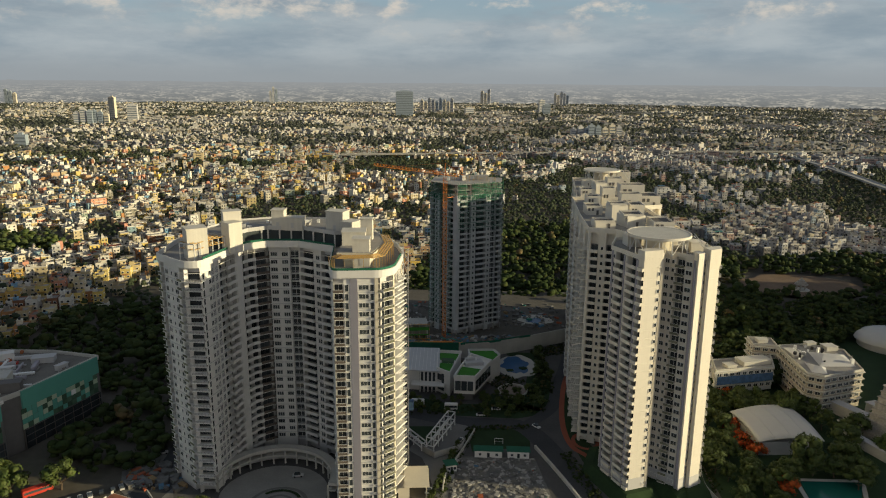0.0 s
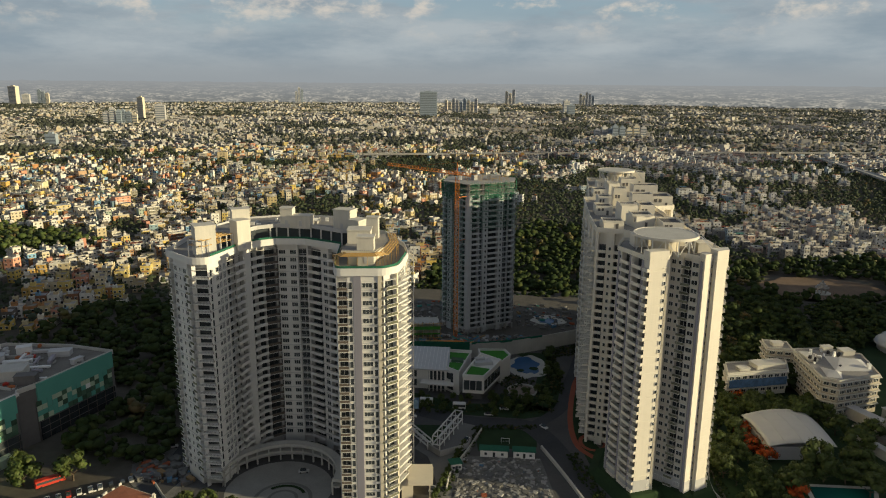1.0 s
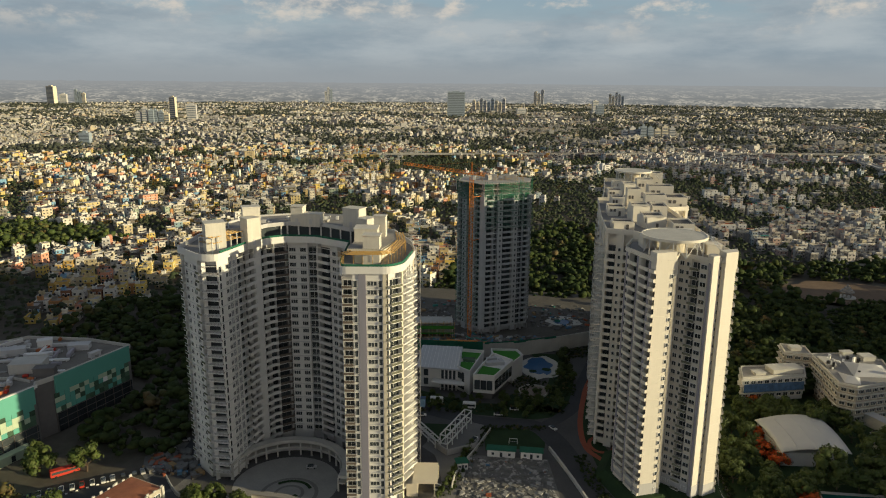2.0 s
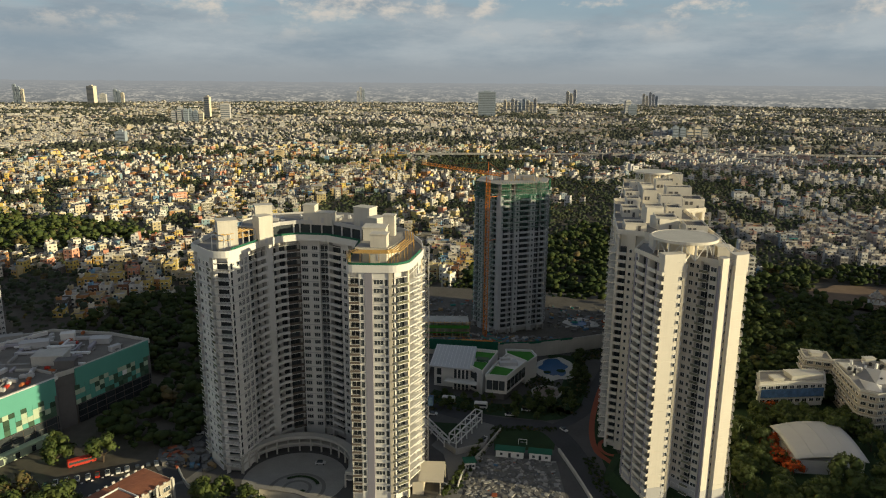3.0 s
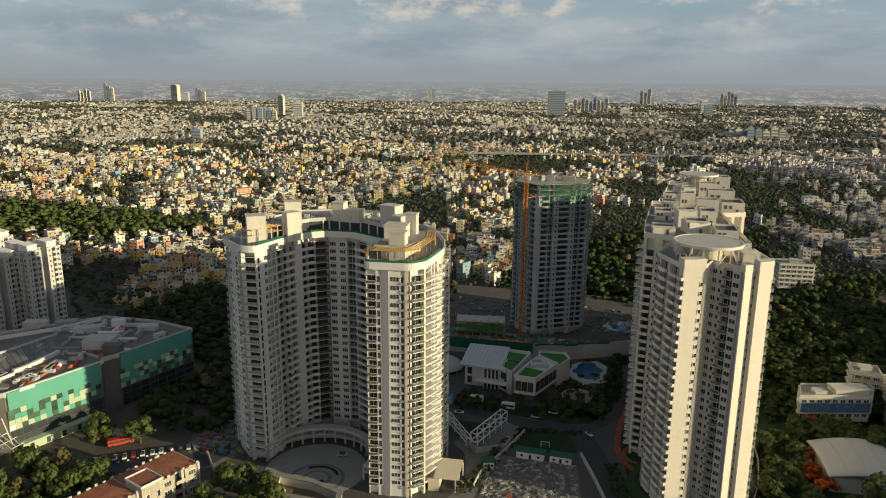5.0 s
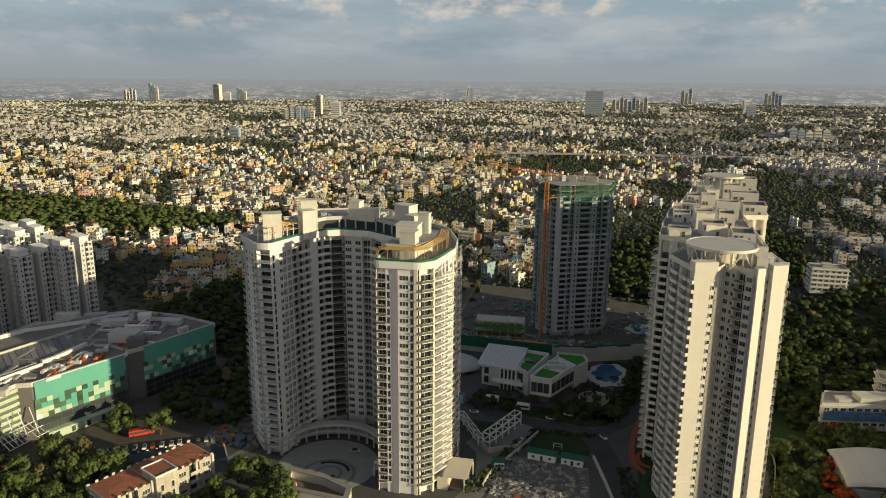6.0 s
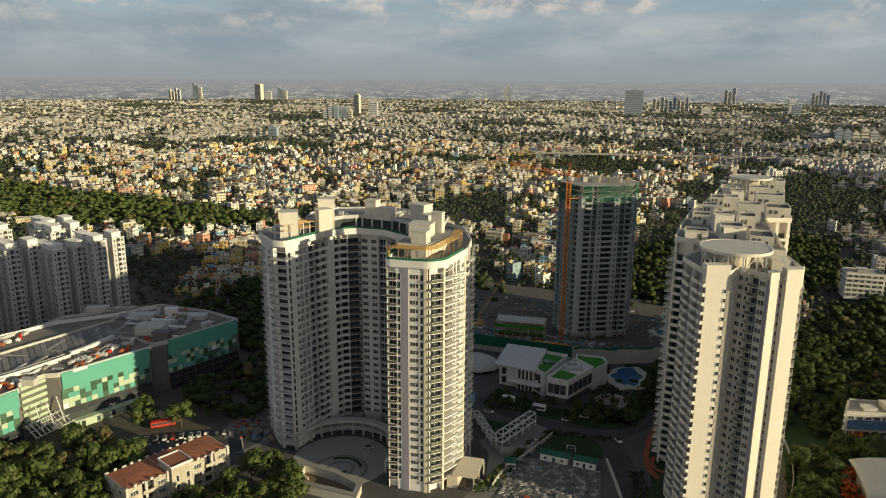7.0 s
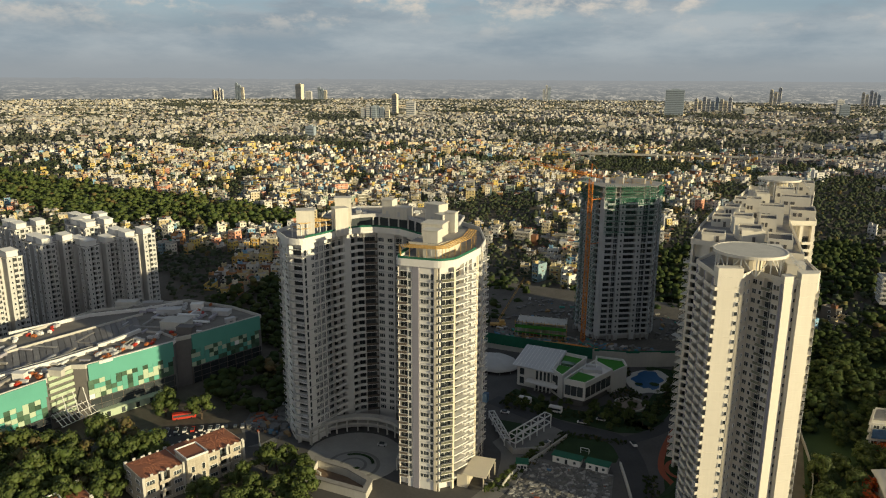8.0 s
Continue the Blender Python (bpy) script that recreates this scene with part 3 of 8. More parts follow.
def smooth_line(pts, n=6):
    out = []
    for i in range(len(pts) - 1):
        p0, p1, p2, p3 = (Vector(pts[min(max(i + k, 0), len(pts) - 1)]) for k in (-1, 0, 1, 2))
        for s in range(n):
            t = s / n
            out.append(tuple(0.5 * ((2 * p1) + (p2 - p0) * t + (2 * p0 - 5 * p1 + 4 * p2 - p3) * t * t + (3 * p1 - p0 - 3 * p2 + p3) * t ** 3)))
    out.append(tuple(pts[-1]))
    return out


def strip(name, pts, w, z, mat, label, category):
    """A strip of quads along a curve: road, path or track."""
    line = smooth_line(pts)
    out = band(line, w)
    n = len(line)
    bm = bmesh.new()
    r, lft = out[:n], out[n:][::-1]
    top = [(bm.verts.new((*a, z)), bm.verts.new((*b, z))) for a, b in zip(r, lft)]
    low = [(bm.verts.new((*a, z - 0.12)), bm.verts.new((*b, z - 0.12))) for a, b in zip(r, lft)]
    for i in range(n - 1):
        bm.faces.new((top[i][0], top[i + 1][0], top[i + 1][1], top[i][1]))
        bm.faces.new((low[i][0], low[i + 1][0], top[i + 1][0], top[i][0]))
        bm.faces.new((top[i][1], top[i + 1][1], low[i + 1][1], low[i][1]))
    return setting(name, bm, mat, label, category)


flat("pavement", [(-118, 196), (60, 196), (48, 300), (62, 440), (-70, 440), (-70, 300), (-118, 300)], 0.02, PAVING, "dark grey paved forecourt between the towers", "pavement")
strip("road", [(-260, 128), (-196, 168), (-150, 206), (-112, 224), (-112, 300)], 13, 0.06, ASPHALT, "asphalt street beside the glass mall", "road")
strip("road", [(-34, 300), (-22, 296), (0, 288), (14, 287), (26, 286), (34, 275), (41.5, 254), (47.5, 235), (57, 200)], 9.5, 0.07, ASPHALT, "asphalt drive curving past the towers", "road")
strip("road", [(30, 286), (43, 304), (48, 326), (55, 352), (60, 374)], 6, 0.065, ASPHALT, "asphalt drive behind the garden", "road")
flat("pavement", [(-20, 262), (-14, 256), (-12, 250), (-9, 237), (-13, 220), (-8, 208), (-3, 228), (-1.4, 244), (6, 274), (4, 284), (-4, 287), (-9, 278), (-16, 274)], 0.075, COURT, "pale paved service lane and forecourt", "pavement")
strip("path", [(56, 344), (51.5, 328), (47, 300), (45.8, 281), (47.5, 268), (53, 259.5), (57, 249), (66, 226), (74, 205)], 2.4, 0.09, REDPATH, "red jogging track round the tower", "path")
strip("path", [(53.5 + 5 * math.cos(k * math.tau / 16), 273 + 6.5 * math.sin(k * math.tau / 16)) for k in range(17)], 1.6, 0.1, REDPATH, "red looped branch of the jogging track", "path")
flat("lawn", [(46.5, 320), (53, 320), (52, 282), (60, 252), (66, 234), (60, 232), (50, 256), (46, 280)], 0.05, LAWN, "dark lawn strip", "lawn")
flat("lawn", [(6, 262), (30, 267), (31, 283), (24, 285), (4, 281)], 0.05, LAWN, "dark sunken lawn", "lawn")
flat("lawn", [(-30, 306), (-22, 301), (0, 293.5), (26, 292), (36, 296), (40, 302), (24, 312), (16, 318), (10, 306), (-4, 305), (-28, 316)], 0.05, LAWN, "dark planted beds before the clubhouse", "lawn")
flat("lawn", [(26, 300), (42, 300), (46, 335), (44, 372), (24, 372), (36, 350), (33, 330)], 0.05, LAWN, "planted garden ground", "lawn")
bm = bmesh.new()
prism(bm, [(-92, 362), (-34, 362), (0, 362.8), (18, 367.5), (39, 378.2), (62, 392), (70, 440), (74, 468), (-92, 468)], -0.5, 6.9)
setting("ground", bm, SITE, "raised dusty platform of the building site", "ground")
flat("yard", [(-4, 208), (38, 208), (31, 258), (2, 258)], 0.05, DEBRIS, "broken concrete yard with rubble", "yard")
flat("ground", [(96, 205), (330, 205), (430, 560), (62, 700), (-60, 470), (100, 440)], 0.03, LAWN, "dark undergrowth beneath the trees", "ground")

# ---- the crescent tower ----
FH = 3.03


def crescent_tower():
    t = thing("crescent_tower", (-65, 250, 0), "pale grey crescent-shaped apartment tower with balconies, nearly finished", "apartment tower")
    end = [(0.5, "P"), (2.4, "R"), (0.7, "P"), (2, "W"), (1.2, "P"), (1.6, "w"), (1.0, "P"), (2.2, "W"), (0.6, "P"), (2.6, "R"), (0.2, "P")]
    sides = [
        ((-105.5, 238), (-92.5, 227.2), end),
        ((-92.5, 227.2), (-87.3, 227.9), [(3, "K")]),
        ((-87.3, 227.9), (-86.4, 232), [(0.8, "P"), (1.3, "T"), (1.6, "P")]),
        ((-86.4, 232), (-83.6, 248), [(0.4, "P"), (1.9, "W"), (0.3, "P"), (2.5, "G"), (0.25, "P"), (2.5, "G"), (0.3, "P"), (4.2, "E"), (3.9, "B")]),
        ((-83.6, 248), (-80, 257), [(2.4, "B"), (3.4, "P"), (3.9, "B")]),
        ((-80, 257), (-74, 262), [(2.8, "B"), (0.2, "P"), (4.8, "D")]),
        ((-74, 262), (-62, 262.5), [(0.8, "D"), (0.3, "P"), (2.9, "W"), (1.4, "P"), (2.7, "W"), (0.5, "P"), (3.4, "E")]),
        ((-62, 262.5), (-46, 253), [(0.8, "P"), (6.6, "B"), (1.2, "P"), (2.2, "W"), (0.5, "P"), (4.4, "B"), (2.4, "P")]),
        ((-46, 253), (-42.2, 225), [(2, "P"), (2.6, "W"), (1, "P"), (2, "W"), (2, "P"), (3, "B"), (1, "P"), (2, "W"), (2, "P")]),
        ((-42.2, 225), (-40.2, 218.0), [(1, "P")]),
        ((-40.2, 218.0), (-25.2, 219.8), [(3.3, "Q"), (0.2, "P"), (1.6, "T"), (0.2, "P"), (2.6, "P"), (0.1, "P"), (3.7, "W"), (0.1, "P"), (1.4, "T"), (1.2, "P"), (0.8, "R")]),
        ((-25.2, 219.8), (-21.4, 223.8), [(0.4, "P"), (3.6, "R"), (0.4, "P")]),
        ((-21.4, 223.8), (-20.6, 244), [(0.6, "P"), (6.2, "V"), (0.8, "P"), (5.2, "V"), (1.2, "P"), (2.0, "W"), (2, "P")]),
        ((-20.6, 244), (-24, 258), [(0.5, "P"), (4, "B"), (1.5, "P"), (4.5, "V"), (1, "P")]),
        ((-24, 258), (-34, 278), [(1, "P"), (2, "W"), (2, "P"), (4, "V"), (2, "P"), (2, "W")]),
        ((-34, 278), (-50, 289), [(1, "P")]), ((-50, 289), (-75, 291), [(1, "P")]), ((-75, 291), (-96, 281), [(1, "P")]),
        ((-96, 281), (-107.5, 260), [(1, "P")]),
        ((-107.5, 260), (-105.5, 238), [(2, "W"), (2, "P"), (3, "B"), (2, "P"), (2, "W"), (2, "P")]),
    ]
    outline, bays = facade(sides)
    bm = bmesh.new()
    prism(bm, outline, 0, 84.6)
    part("wall", bm, WHITE, t)
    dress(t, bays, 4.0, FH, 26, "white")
    plan = [s[0] for s in sides]
    # floor lips round the shaft
    for k in range(27):
        bm = bmesh.new()
        ring(bm, inset(plan, -0.12), 0.1, 3.72 + k * FH, 3.94 + k * FH)
        part("floor_band", bm, GREYWALL if k % 2 else WHITE, t)
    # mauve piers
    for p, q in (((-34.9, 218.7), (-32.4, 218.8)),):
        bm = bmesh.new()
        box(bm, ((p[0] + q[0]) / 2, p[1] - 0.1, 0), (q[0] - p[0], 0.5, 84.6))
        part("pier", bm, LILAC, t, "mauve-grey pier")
    for x, y, w, a in ((-81.9, 252.2, 3.3, 1.19), (-21.0, 234.3, 0.9, 1.53)):
        bm = bmesh.new()
        box(bm, (x, y, 0), (w, 0.5, 84.6), a)
        part("pier", bm, WHITE, t)
    for x, y, w, a in ((-26.4, 219.6, 1.2, 0.12), (-21.5, 223.9, 0.9, 1.2), (-20.7, 243.2, 1.6, 1.6), (-22.5, 252, 1.4, 1.8)):
        bm = bmesh.new()
        box(bm, (x, y, 0), (w, 0.6, 84.6), a)
        part("pier", bm, CREAM, t, "cream corner pier")
    cap = inset(plan, -0.75)
    for i, d in ((4, 0.8), (5, 1.4), (6, 1.7), (7, 1.6)):
        # the band hangs further out over the hollow of the crescent
        cap[i] = (cap[i][0] + 0.35 * d, cap[i][1] - d)
    for i, r in ((13, 3.0), (12, 3.0), (11, 2.0), (10, 2.0), (9, 1.6), (2, 2.4), (1, 2.4)):
        cap = rounded(cap, i, r, 3)
    bm = bmesh.new()
    prism(bm, cap, 84.6, 85.4, 0, 1)
    part("roof", bm, [WHITE, ROOF], t, "grey screed roof")
    bm = bmesh.new()
    ring(bm, cap, 0.35, 85.4, 87.1)
    part("parapet", bm, WHITE, t, "broad white roof parapet band")
    bm = bmesh.new()
    ring(bm, inset(cap, 0.5)[8:32], 0.15, 86.6, 87.8, closed=False)
    part("safety_net", bm, NET, t, "green safety netting along the parapet")
    # penthouse storey
    pent = [(-84, 252), (-80.5, 260.5), (-74.5, 265.5), (-61, 266), (-47, 257.5), (-36, 262), (-40, 277), (-52, 284), (-75, 286), (-92, 277), (-97, 262), (-92, 250)]
    bm = bmesh.new()
    prism(bm, inset(pent, 1.0), 85.4, 90.4)
    part("penthouse", bm, GLASS, t, "dark glazed penthouse storey")
    for k in range(10):
        a, b = Vector(pent[0 if k < 2 else 1 + k // 3]), Vector(pent[1 if k < 2 else 2 + k // 3])
        p = a.lerp(b, (k % 3) / 3)
        bm = bmesh.new()
        box(bm, (p.x, p.y + 0.6, 85.4), (0.5, 0.5, 5.0))
        part("column", bm, WHITE, t)
    bm = bmesh.new()
    prism(bm, pent, 90.2, 91.0, 0, 1)
    ring(bm, pent, 0.3, 91.0, 91.7)
    part("penthouse_roof", bm, [GREYWALL, ROOF], t, "grey-edged flat penthouse roof")
    # low plant, pipes and upstands on the penthouse roof
    rng = random.Random(14)
    for _ in range(26):
        u = rng.random()
        p = Vector((-90, 268)).lerp(Vector((-44, 274)), u) + Vector((rng.uniform(-3, 3), rng.uniform(-2, 7) - 6 * abs(u - 0.5)))
        bm = bmesh.new()
        box(bm, (p.x, p.y, 91.0), (rng.uniform(0.8, 3.4), rng.uniform(0.6, 1.6), rng.uniform(0.4, 1.5)), rng.choice((0.0, 0.2, 1.5)))
        part("roof_plant", bm, rng.choice((GREYWALL, FRAME, CONCRETE)), t)
    # lift and stair heads
    for x, y, w, d, z0, z1, a in ((-92, 238, 7, 6.5, 85.4, 96.2, 0.6), (-84.2, 253.5, 6.4, 5.0, 85.4, 99.4, 0.5), (-82.4, 248.0, 5.4, 5.0, 85.4, 96.2, 0.9), (-70.4, 268, 4.8, 4.6, 90, 97.6, 0.0),
                                  (-64.5, 267.5, 7.6, 5, 90, 94.8, -0.05), (-46.8, 264, 7.2, 5.6, 90, 98.1, -0.3), (-40.5, 258.0, 4.6, 6, 85.4, 95.4, -0.45),
                                  (-36.8, 241, 8.0, 7, 85.4, 95.4, 0.1), (-32.6, 230, 5.6, 4.6, 85.4, 95.2, 0.05), (-33.3, 248, 4.2, 3.0, 85.4, 98.4, 0.0)):
        bm = bmesh.new()
        box(bm, (x, y, z0), (w, d, z1 - z0), a)
        box(bm, (x, y, z1), (w + 0.5, d + 0.5, 0.35), a)
        box(bm, (x, y - 0.03, z0 + 1), (1.1, d + 0.1, 2.1), a, mi=1)
        part("lift_head", bm, [HEADPAINT, GREYWALL], t)
    # pergola on the wing
    bm = bmesh.new()
    for k in range(6):
        p = Vector((-90.5, 232.5)).lerp(Vector((-84.5, 245.5)), k / 5)
        tube(bm, [(p.x, p.y, 85.4), (p.x, p.y, 91.4)], 0.3)
        q = p + Vector((-6, 2.5))
        tube(bm, [(q.x, q.y, 85.4), (q.x, q.y, 91.4)], 0.3)
        tube(bm, [(p.x, p.y, 91.4), (q.x, q.y, 91.4)], 0.3)
    part("pergola", bm, STEEL, t, "white roof pergola")
    for k in range(5):
        for z in (91.7, 89.6):
            bm = bmesh.new()
            tube(bm, [(-90.5 - 1.5 * k, 232.4 + 0.6 * k, z), (-84.5 - 1.5 * k, 245.6 + 0.6 * k, z)], 0.22)
            part("scaffold_pole", bm, TAN, t, "tan timber scaffold pole")
    # timber deck and canopy round the slab's roof
    rim = [(-41.8, 222.4), (-39.4, 219.2), (-27, 220.9), (-23.6, 224.6), (-22.8, 243), (-26, 257)]
    for k in range(4):
        bm = bmesh.new()
        ring(bm, inset(rim, 0.5 + 0.85 * k, False), 0.5, 90.5 + 0.12 * k, 90.7 + 0.12 * k, closed=False)
        part("scaffold_deck", bm, TAN, t, "tan timber walkway round the roof edge")
    for p, q in zip(rim, rim[1:]):
        for s in range(4):
            u = Vector(p).lerp(Vector(q), s / 4) + Vector((-0.6, 0.8))
            bm = bmesh.new()
            tube(bm, [(u.x, u.y, 85.4), (u.x, u.y, 90.6)], 0.14)
            part("scaffold_pole", bm, TAN, t, "tan timber scaffold pole")
    bm = bmesh.new()
    prism(bm, inset([(-41, 226), (-28.5, 226.5), (-26, 243), (-29, 256), (-42, 250)], 0.6), 90.2, 90.9, 0, 1)
    prism(bm, inset([(-40, 227), (-29.5, 227.5), (-27, 243), (-30, 254), (-41, 249)], 1.6), 85.4, 90.2, 2)
    part("roof_room", bm, [CREAM, ROOF, CREAM], t, "cream roof room")
    return t


crescent_tower()


def colonnade():
    """The curved two-storey canopy round the court."""
    t = thing("curved_canopy", (-66, 230, 0), "curved pale concrete canopy on columns round the entrance court", "canopy")
    arc = [(-66 + 20.5 * math.cos(a), 229 + 20.5 * math.sin(a)) for a in [radians(-8 + 190 * k / 30) for k in range(31)]]
    for z0, z1, th in ((5.2, 6.4, 3.2), (3.0, 3.5, 2.6)):
        bm = bmesh.new()
        ring(bm, arc, -th, z0, z1, closed=False)
        bmesh.ops.recalc_face_normals(bm, faces=bm.faces)
        part("roof", bm, PALECONC, t)
    for k in range(0, 31, 2):
        bm = bmesh.new()
        box(bm, (*arc[k], 0), (0.55, 0.55, 5.2), radians(-8 + 190 * k / 30))
        part("column", bm, PALECONC, t)
    bm = bmesh.new()
    ring(bm, [(-66 + 24 * math.cos(a), 229 + 24 * math.sin(a)) for a in [radians(5 + 170 * k / 30) for k in range(31)]], -0.4, 0, 5.2, closed=False)
    part("back_wall", bm, GREYWALL, t)
    return t


colonnade()
bm = bmesh.new()
disc(bm, (-66, 228), 19.5, 0.0, 0.07, 48)
setting("court", bm, PALECOURT, "round paved entrance court", "pavement")
for r, m, z in ((10.6, COURT, 0.14), (9.2, PALECOURT, 0.2), (5.5, COURT, 0.26), (4.3, PALECOURT, 0.32)):
    bm = bmesh.new()
    disc(bm, (-63, 222), r, 0.0, z, 40)
    setting("court", bm, m, "curved paving ring in the entrance court", "pavement")


for a0, a1, r0, r1 in ((0.5, 2.4, 7.2, 8.4), (3.4, 4.6, 5.8, 7.6), (5.2, 6.0, 2.4, 4.0)):
    arc = [(-63 + r1 * math.cos(a), 222 + r1 * math.sin(a)) for a in [a0 + (a1 - a0) * k / 12 for k in range(13)]]
    arc += [(-63 + r0 * math.cos(a), 222 + r0 * math.sin(a)) for a in [a1 - (a1 - a0) * k / 12 for k in range(13)]]
    flat("planter", arc, 0.55, LAWN, "curved dark planting bed in the entrance court", "planter")
flat("yard", [(-128, 240), (-122, 227), (-110, 216), (-100, 221), (-107.5, 238), (-109, 252), (-118, 254)], 0.05, DEBRIS, "dusty lot with building rubble beside the tower", "yard")


# ---- the stepped tower group ----
def stepped_tower():
    t = thing("stepped_tower", (70, 245, 0), "tall cream-white apartment tower with sunlit piers and a round roof pad", "apartment tower")
    sides = [
        ((58.5, 262), (54.4, 249), [(1, "P"), (2, "W"), (2, "P")]),
        ((54.4, 249), (60.8, 234.4), [(1.5, "P"), (0.9, "w"), (0.3, "P"), (5.2, "B"), (1.9, "P"), (5.2, "B"), (0.9, "P")]),
        ((60.8, 234.4), (62.1, 232.3), [(2.0, "B")]),
        ((62.1, 232.3), (68.6, 234.9), [(5.0, "P"), (1.1, "w"), (0.3, "P")]),
        ((68.6, 234.9), (71.4, 242.4), [(1.4, "P"), (1.3, "w"), (1.5, "P"), (1.3, "w"), (1.5, "P")]),
        ((71.4, 242.4), (79.6, 235.6), [(0.3, "P"), (1.7, "W"), (0.4, "P"), (1.3, "w"), (0.3, "P"), (2.8, "R"), (0.3, "P"), (2.2, "W"), (0.4, "P")]),
        ((79.6, 235.6), (80.2, 233.2), [(1, "P")]),
        ((80.2, 233.2), (82.6, 235.2), [(1, "P")]),
        ((82.6, 235.2), (83.8, 236.4), [(1.2, "w")]),
        ((83.8, 236.4), (84.6, 234.9), [(1, "P")]),
        ((84.6, 234.9), (88.8, 237.6), [(1, "P")]),
        ((88.8, 237.6), (89.8, 249), [(0.4, "P"), (3.4, "B"), (1.2, "P"), (2, "W"), (1.2, "P"), (3.4, "B"), (0.4, "P")]),
        ((89.8, 249), (87, 263), [(2, "P"), (3.4, "B"), (2, "P"), (2, "W"), (2, "P")]),
        ((87, 263), (58.5, 262), [(1, "P")]),
    ]
    outline, bays = facade(sides)
    bm = bmesh.new()
    prism(bm, outline, 0, 88.4)
    part("wall", bm, WARM, t)
    dress(t, bays, 3.0, 3.03, 28, "warm", limit=280)
    plan = [s[0] for s in sides]
    bm = bmesh.new()
    prism(bm, inset(plan, -0.3), 88.4, 88.9, 0, 1)
    part("roof", bm, [WARM, ROOF], t, "grey screed roof")
    # piers that rise above the roof
    for pts, z, m in (([(61.9, 232.0), (68.9, 234.8), (67.6, 238.6), (60.4, 235.4)], 91.7, WARM), ([(80.1, 232.9), (82.9, 235.2), (81.6, 238.0), (79.2, 236.4)], 90.9, WARM),
                      ([(84.5, 234.6), (89.1, 237.5), (89.8, 241.6), (83.4, 239.0)], 91.9, WARM)):
        bm = bmesh.new()
        prism(bm, pts, 85.8, z)
        part("pier", bm, m, t)
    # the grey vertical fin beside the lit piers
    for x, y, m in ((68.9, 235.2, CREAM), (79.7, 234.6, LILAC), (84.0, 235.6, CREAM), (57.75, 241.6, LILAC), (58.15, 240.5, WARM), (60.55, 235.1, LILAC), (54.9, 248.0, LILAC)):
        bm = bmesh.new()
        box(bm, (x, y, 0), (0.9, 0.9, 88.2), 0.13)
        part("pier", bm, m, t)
    bm = bmesh.new()
    ring(bm, inset(plan, -0.25), 0.3, 88.9, 89.9)
    part("parapet", bm, WARM, t)
    bm = bmesh.new()
    ring(bm, inset(plan, -0.1), 0.09, 0, 7.2)
    part("plinth", bm, GREYWALL, t, "grey rendered plinth")
    # grassed bank that the tower stands in
    top, foot = inset(plan, -2.2), inset(plan, -6.0)
    bm = bmesh.new()
    hi, lo = [bm.verts.new((*p, 2.8)) for p in top], [bm.verts.new((*p, 0.0)) for p in foot]
    for i in range(len(hi)):
        bm.faces.new((lo[i - 1], lo[i], hi[i], hi[i - 1]))
    inner = [bm.verts.new((*p, 2.8)) for p in plan]
    for i in range(len(hi)):
        bm.faces.new((hi[i - 1], hi[i], inner[i], inner[i - 1]))
    part("bank", bm, LAWN, t, "grassed bank round the foot")
    for k in range(28):
        bm = bmesh.new()
        ring(bm, inset(plan, -0.06), 0.05, 2.78 + k * 3.03, 2.95 + k * 3.03)
        part("floor_band", bm, WARM, t)
    round_pad(t, (70.0, 246.5), 10.5, 88.9, 95.2)
    for x, y, w, d, h in ((72, 257, 14, 6, 5.5), (62.5, 254, 5, 6, 4), (83, 247, 5, 5, 3.2)):
        bm = bmesh.new()
        box(bm, (x, y, 88.9), (w, d, h), 0.1)
        box(bm, (x, y, 88.9 + h), (w + 0.5, d + 0.5, 0.3), 0.1)
        part("lift_head", bm, WARM, t)
    return t


def round_pad(t, c, r, z0, z):
    bm = bmesh.new()
    disc(bm, c, r, z - 0.45, z, 56)
    part("roof_pad", bm, PALECONC, t, "round pale concrete roof pad")
    bm = bmesh.new()
    n = 56
    ring(bm, [(c[0] + (r + 0.55) * math.cos(k * math.tau / n), c[1] + (r + 0.55) * math.sin(k * math.tau / n)) for k in range(n)], 0.5, z - 0.8, z + 0.12)
    part("pad_rim", bm, WARM, t)
    for k in range(14):
        a = k * math.tau / 14
        p = (c[0] + (r - 0.6) * math.cos(a), c[1] + (r - 0.6) * math.sin(a))
        b = (k + 1) * math.tau / 14
        q = (c[0] + (r - 0.6) * math.cos(b), c[1] + (r - 0.6) * math.sin(b))
        bm = bmesh.new()
        tube(bm, [(*p, z0), (*p, z - 0.4)], 0.34)
        if k % 2:
            tube(bm, [(*p, z0), (*q, z - 0.4)], 0.2)
        else:
            tube(bm, [(*p, z - 0.4), (*q, z0)], 0.2)
        part("strut", bm, STEEL, t)
    bm = bmesh.new()
    disc(bm, c, r * 0.45, z0, z - 0.45, 24)
    part("pad_core", bm, CREAM, t)
    # steps from the pad
    bm = bmesh.new()
    for k in range(10):
        box(bm, (c[0] + r + 0.8 + k * 0.45, c[1] - 3 - 0.1 * k, z - 0.5 - k * 0.5), (0.5, 1.1, 0.12))
    tube(bm, [(c[0] + r + 0.6, c[1] - 3.5, z + 0.6), (c[0] + r + 5.2, c[1] - 4.4, z - 4.4)], 0.12)
    tube(bm, [(c[0] + r + 0.6, c[1] - 2.4, z + 0.6), (c[0] + r + 5.2, c[1] - 3.4, z - 4.4)], 0.12)
    tube(bm, [(c[0] + r + 5.2, c[1] - 4, z0), (c[0] + r + 5.2, c[1] - 4, z - 2.5)], 0.2)
    part("stair", bm, STEEL, t, "white steel stair to the pad")


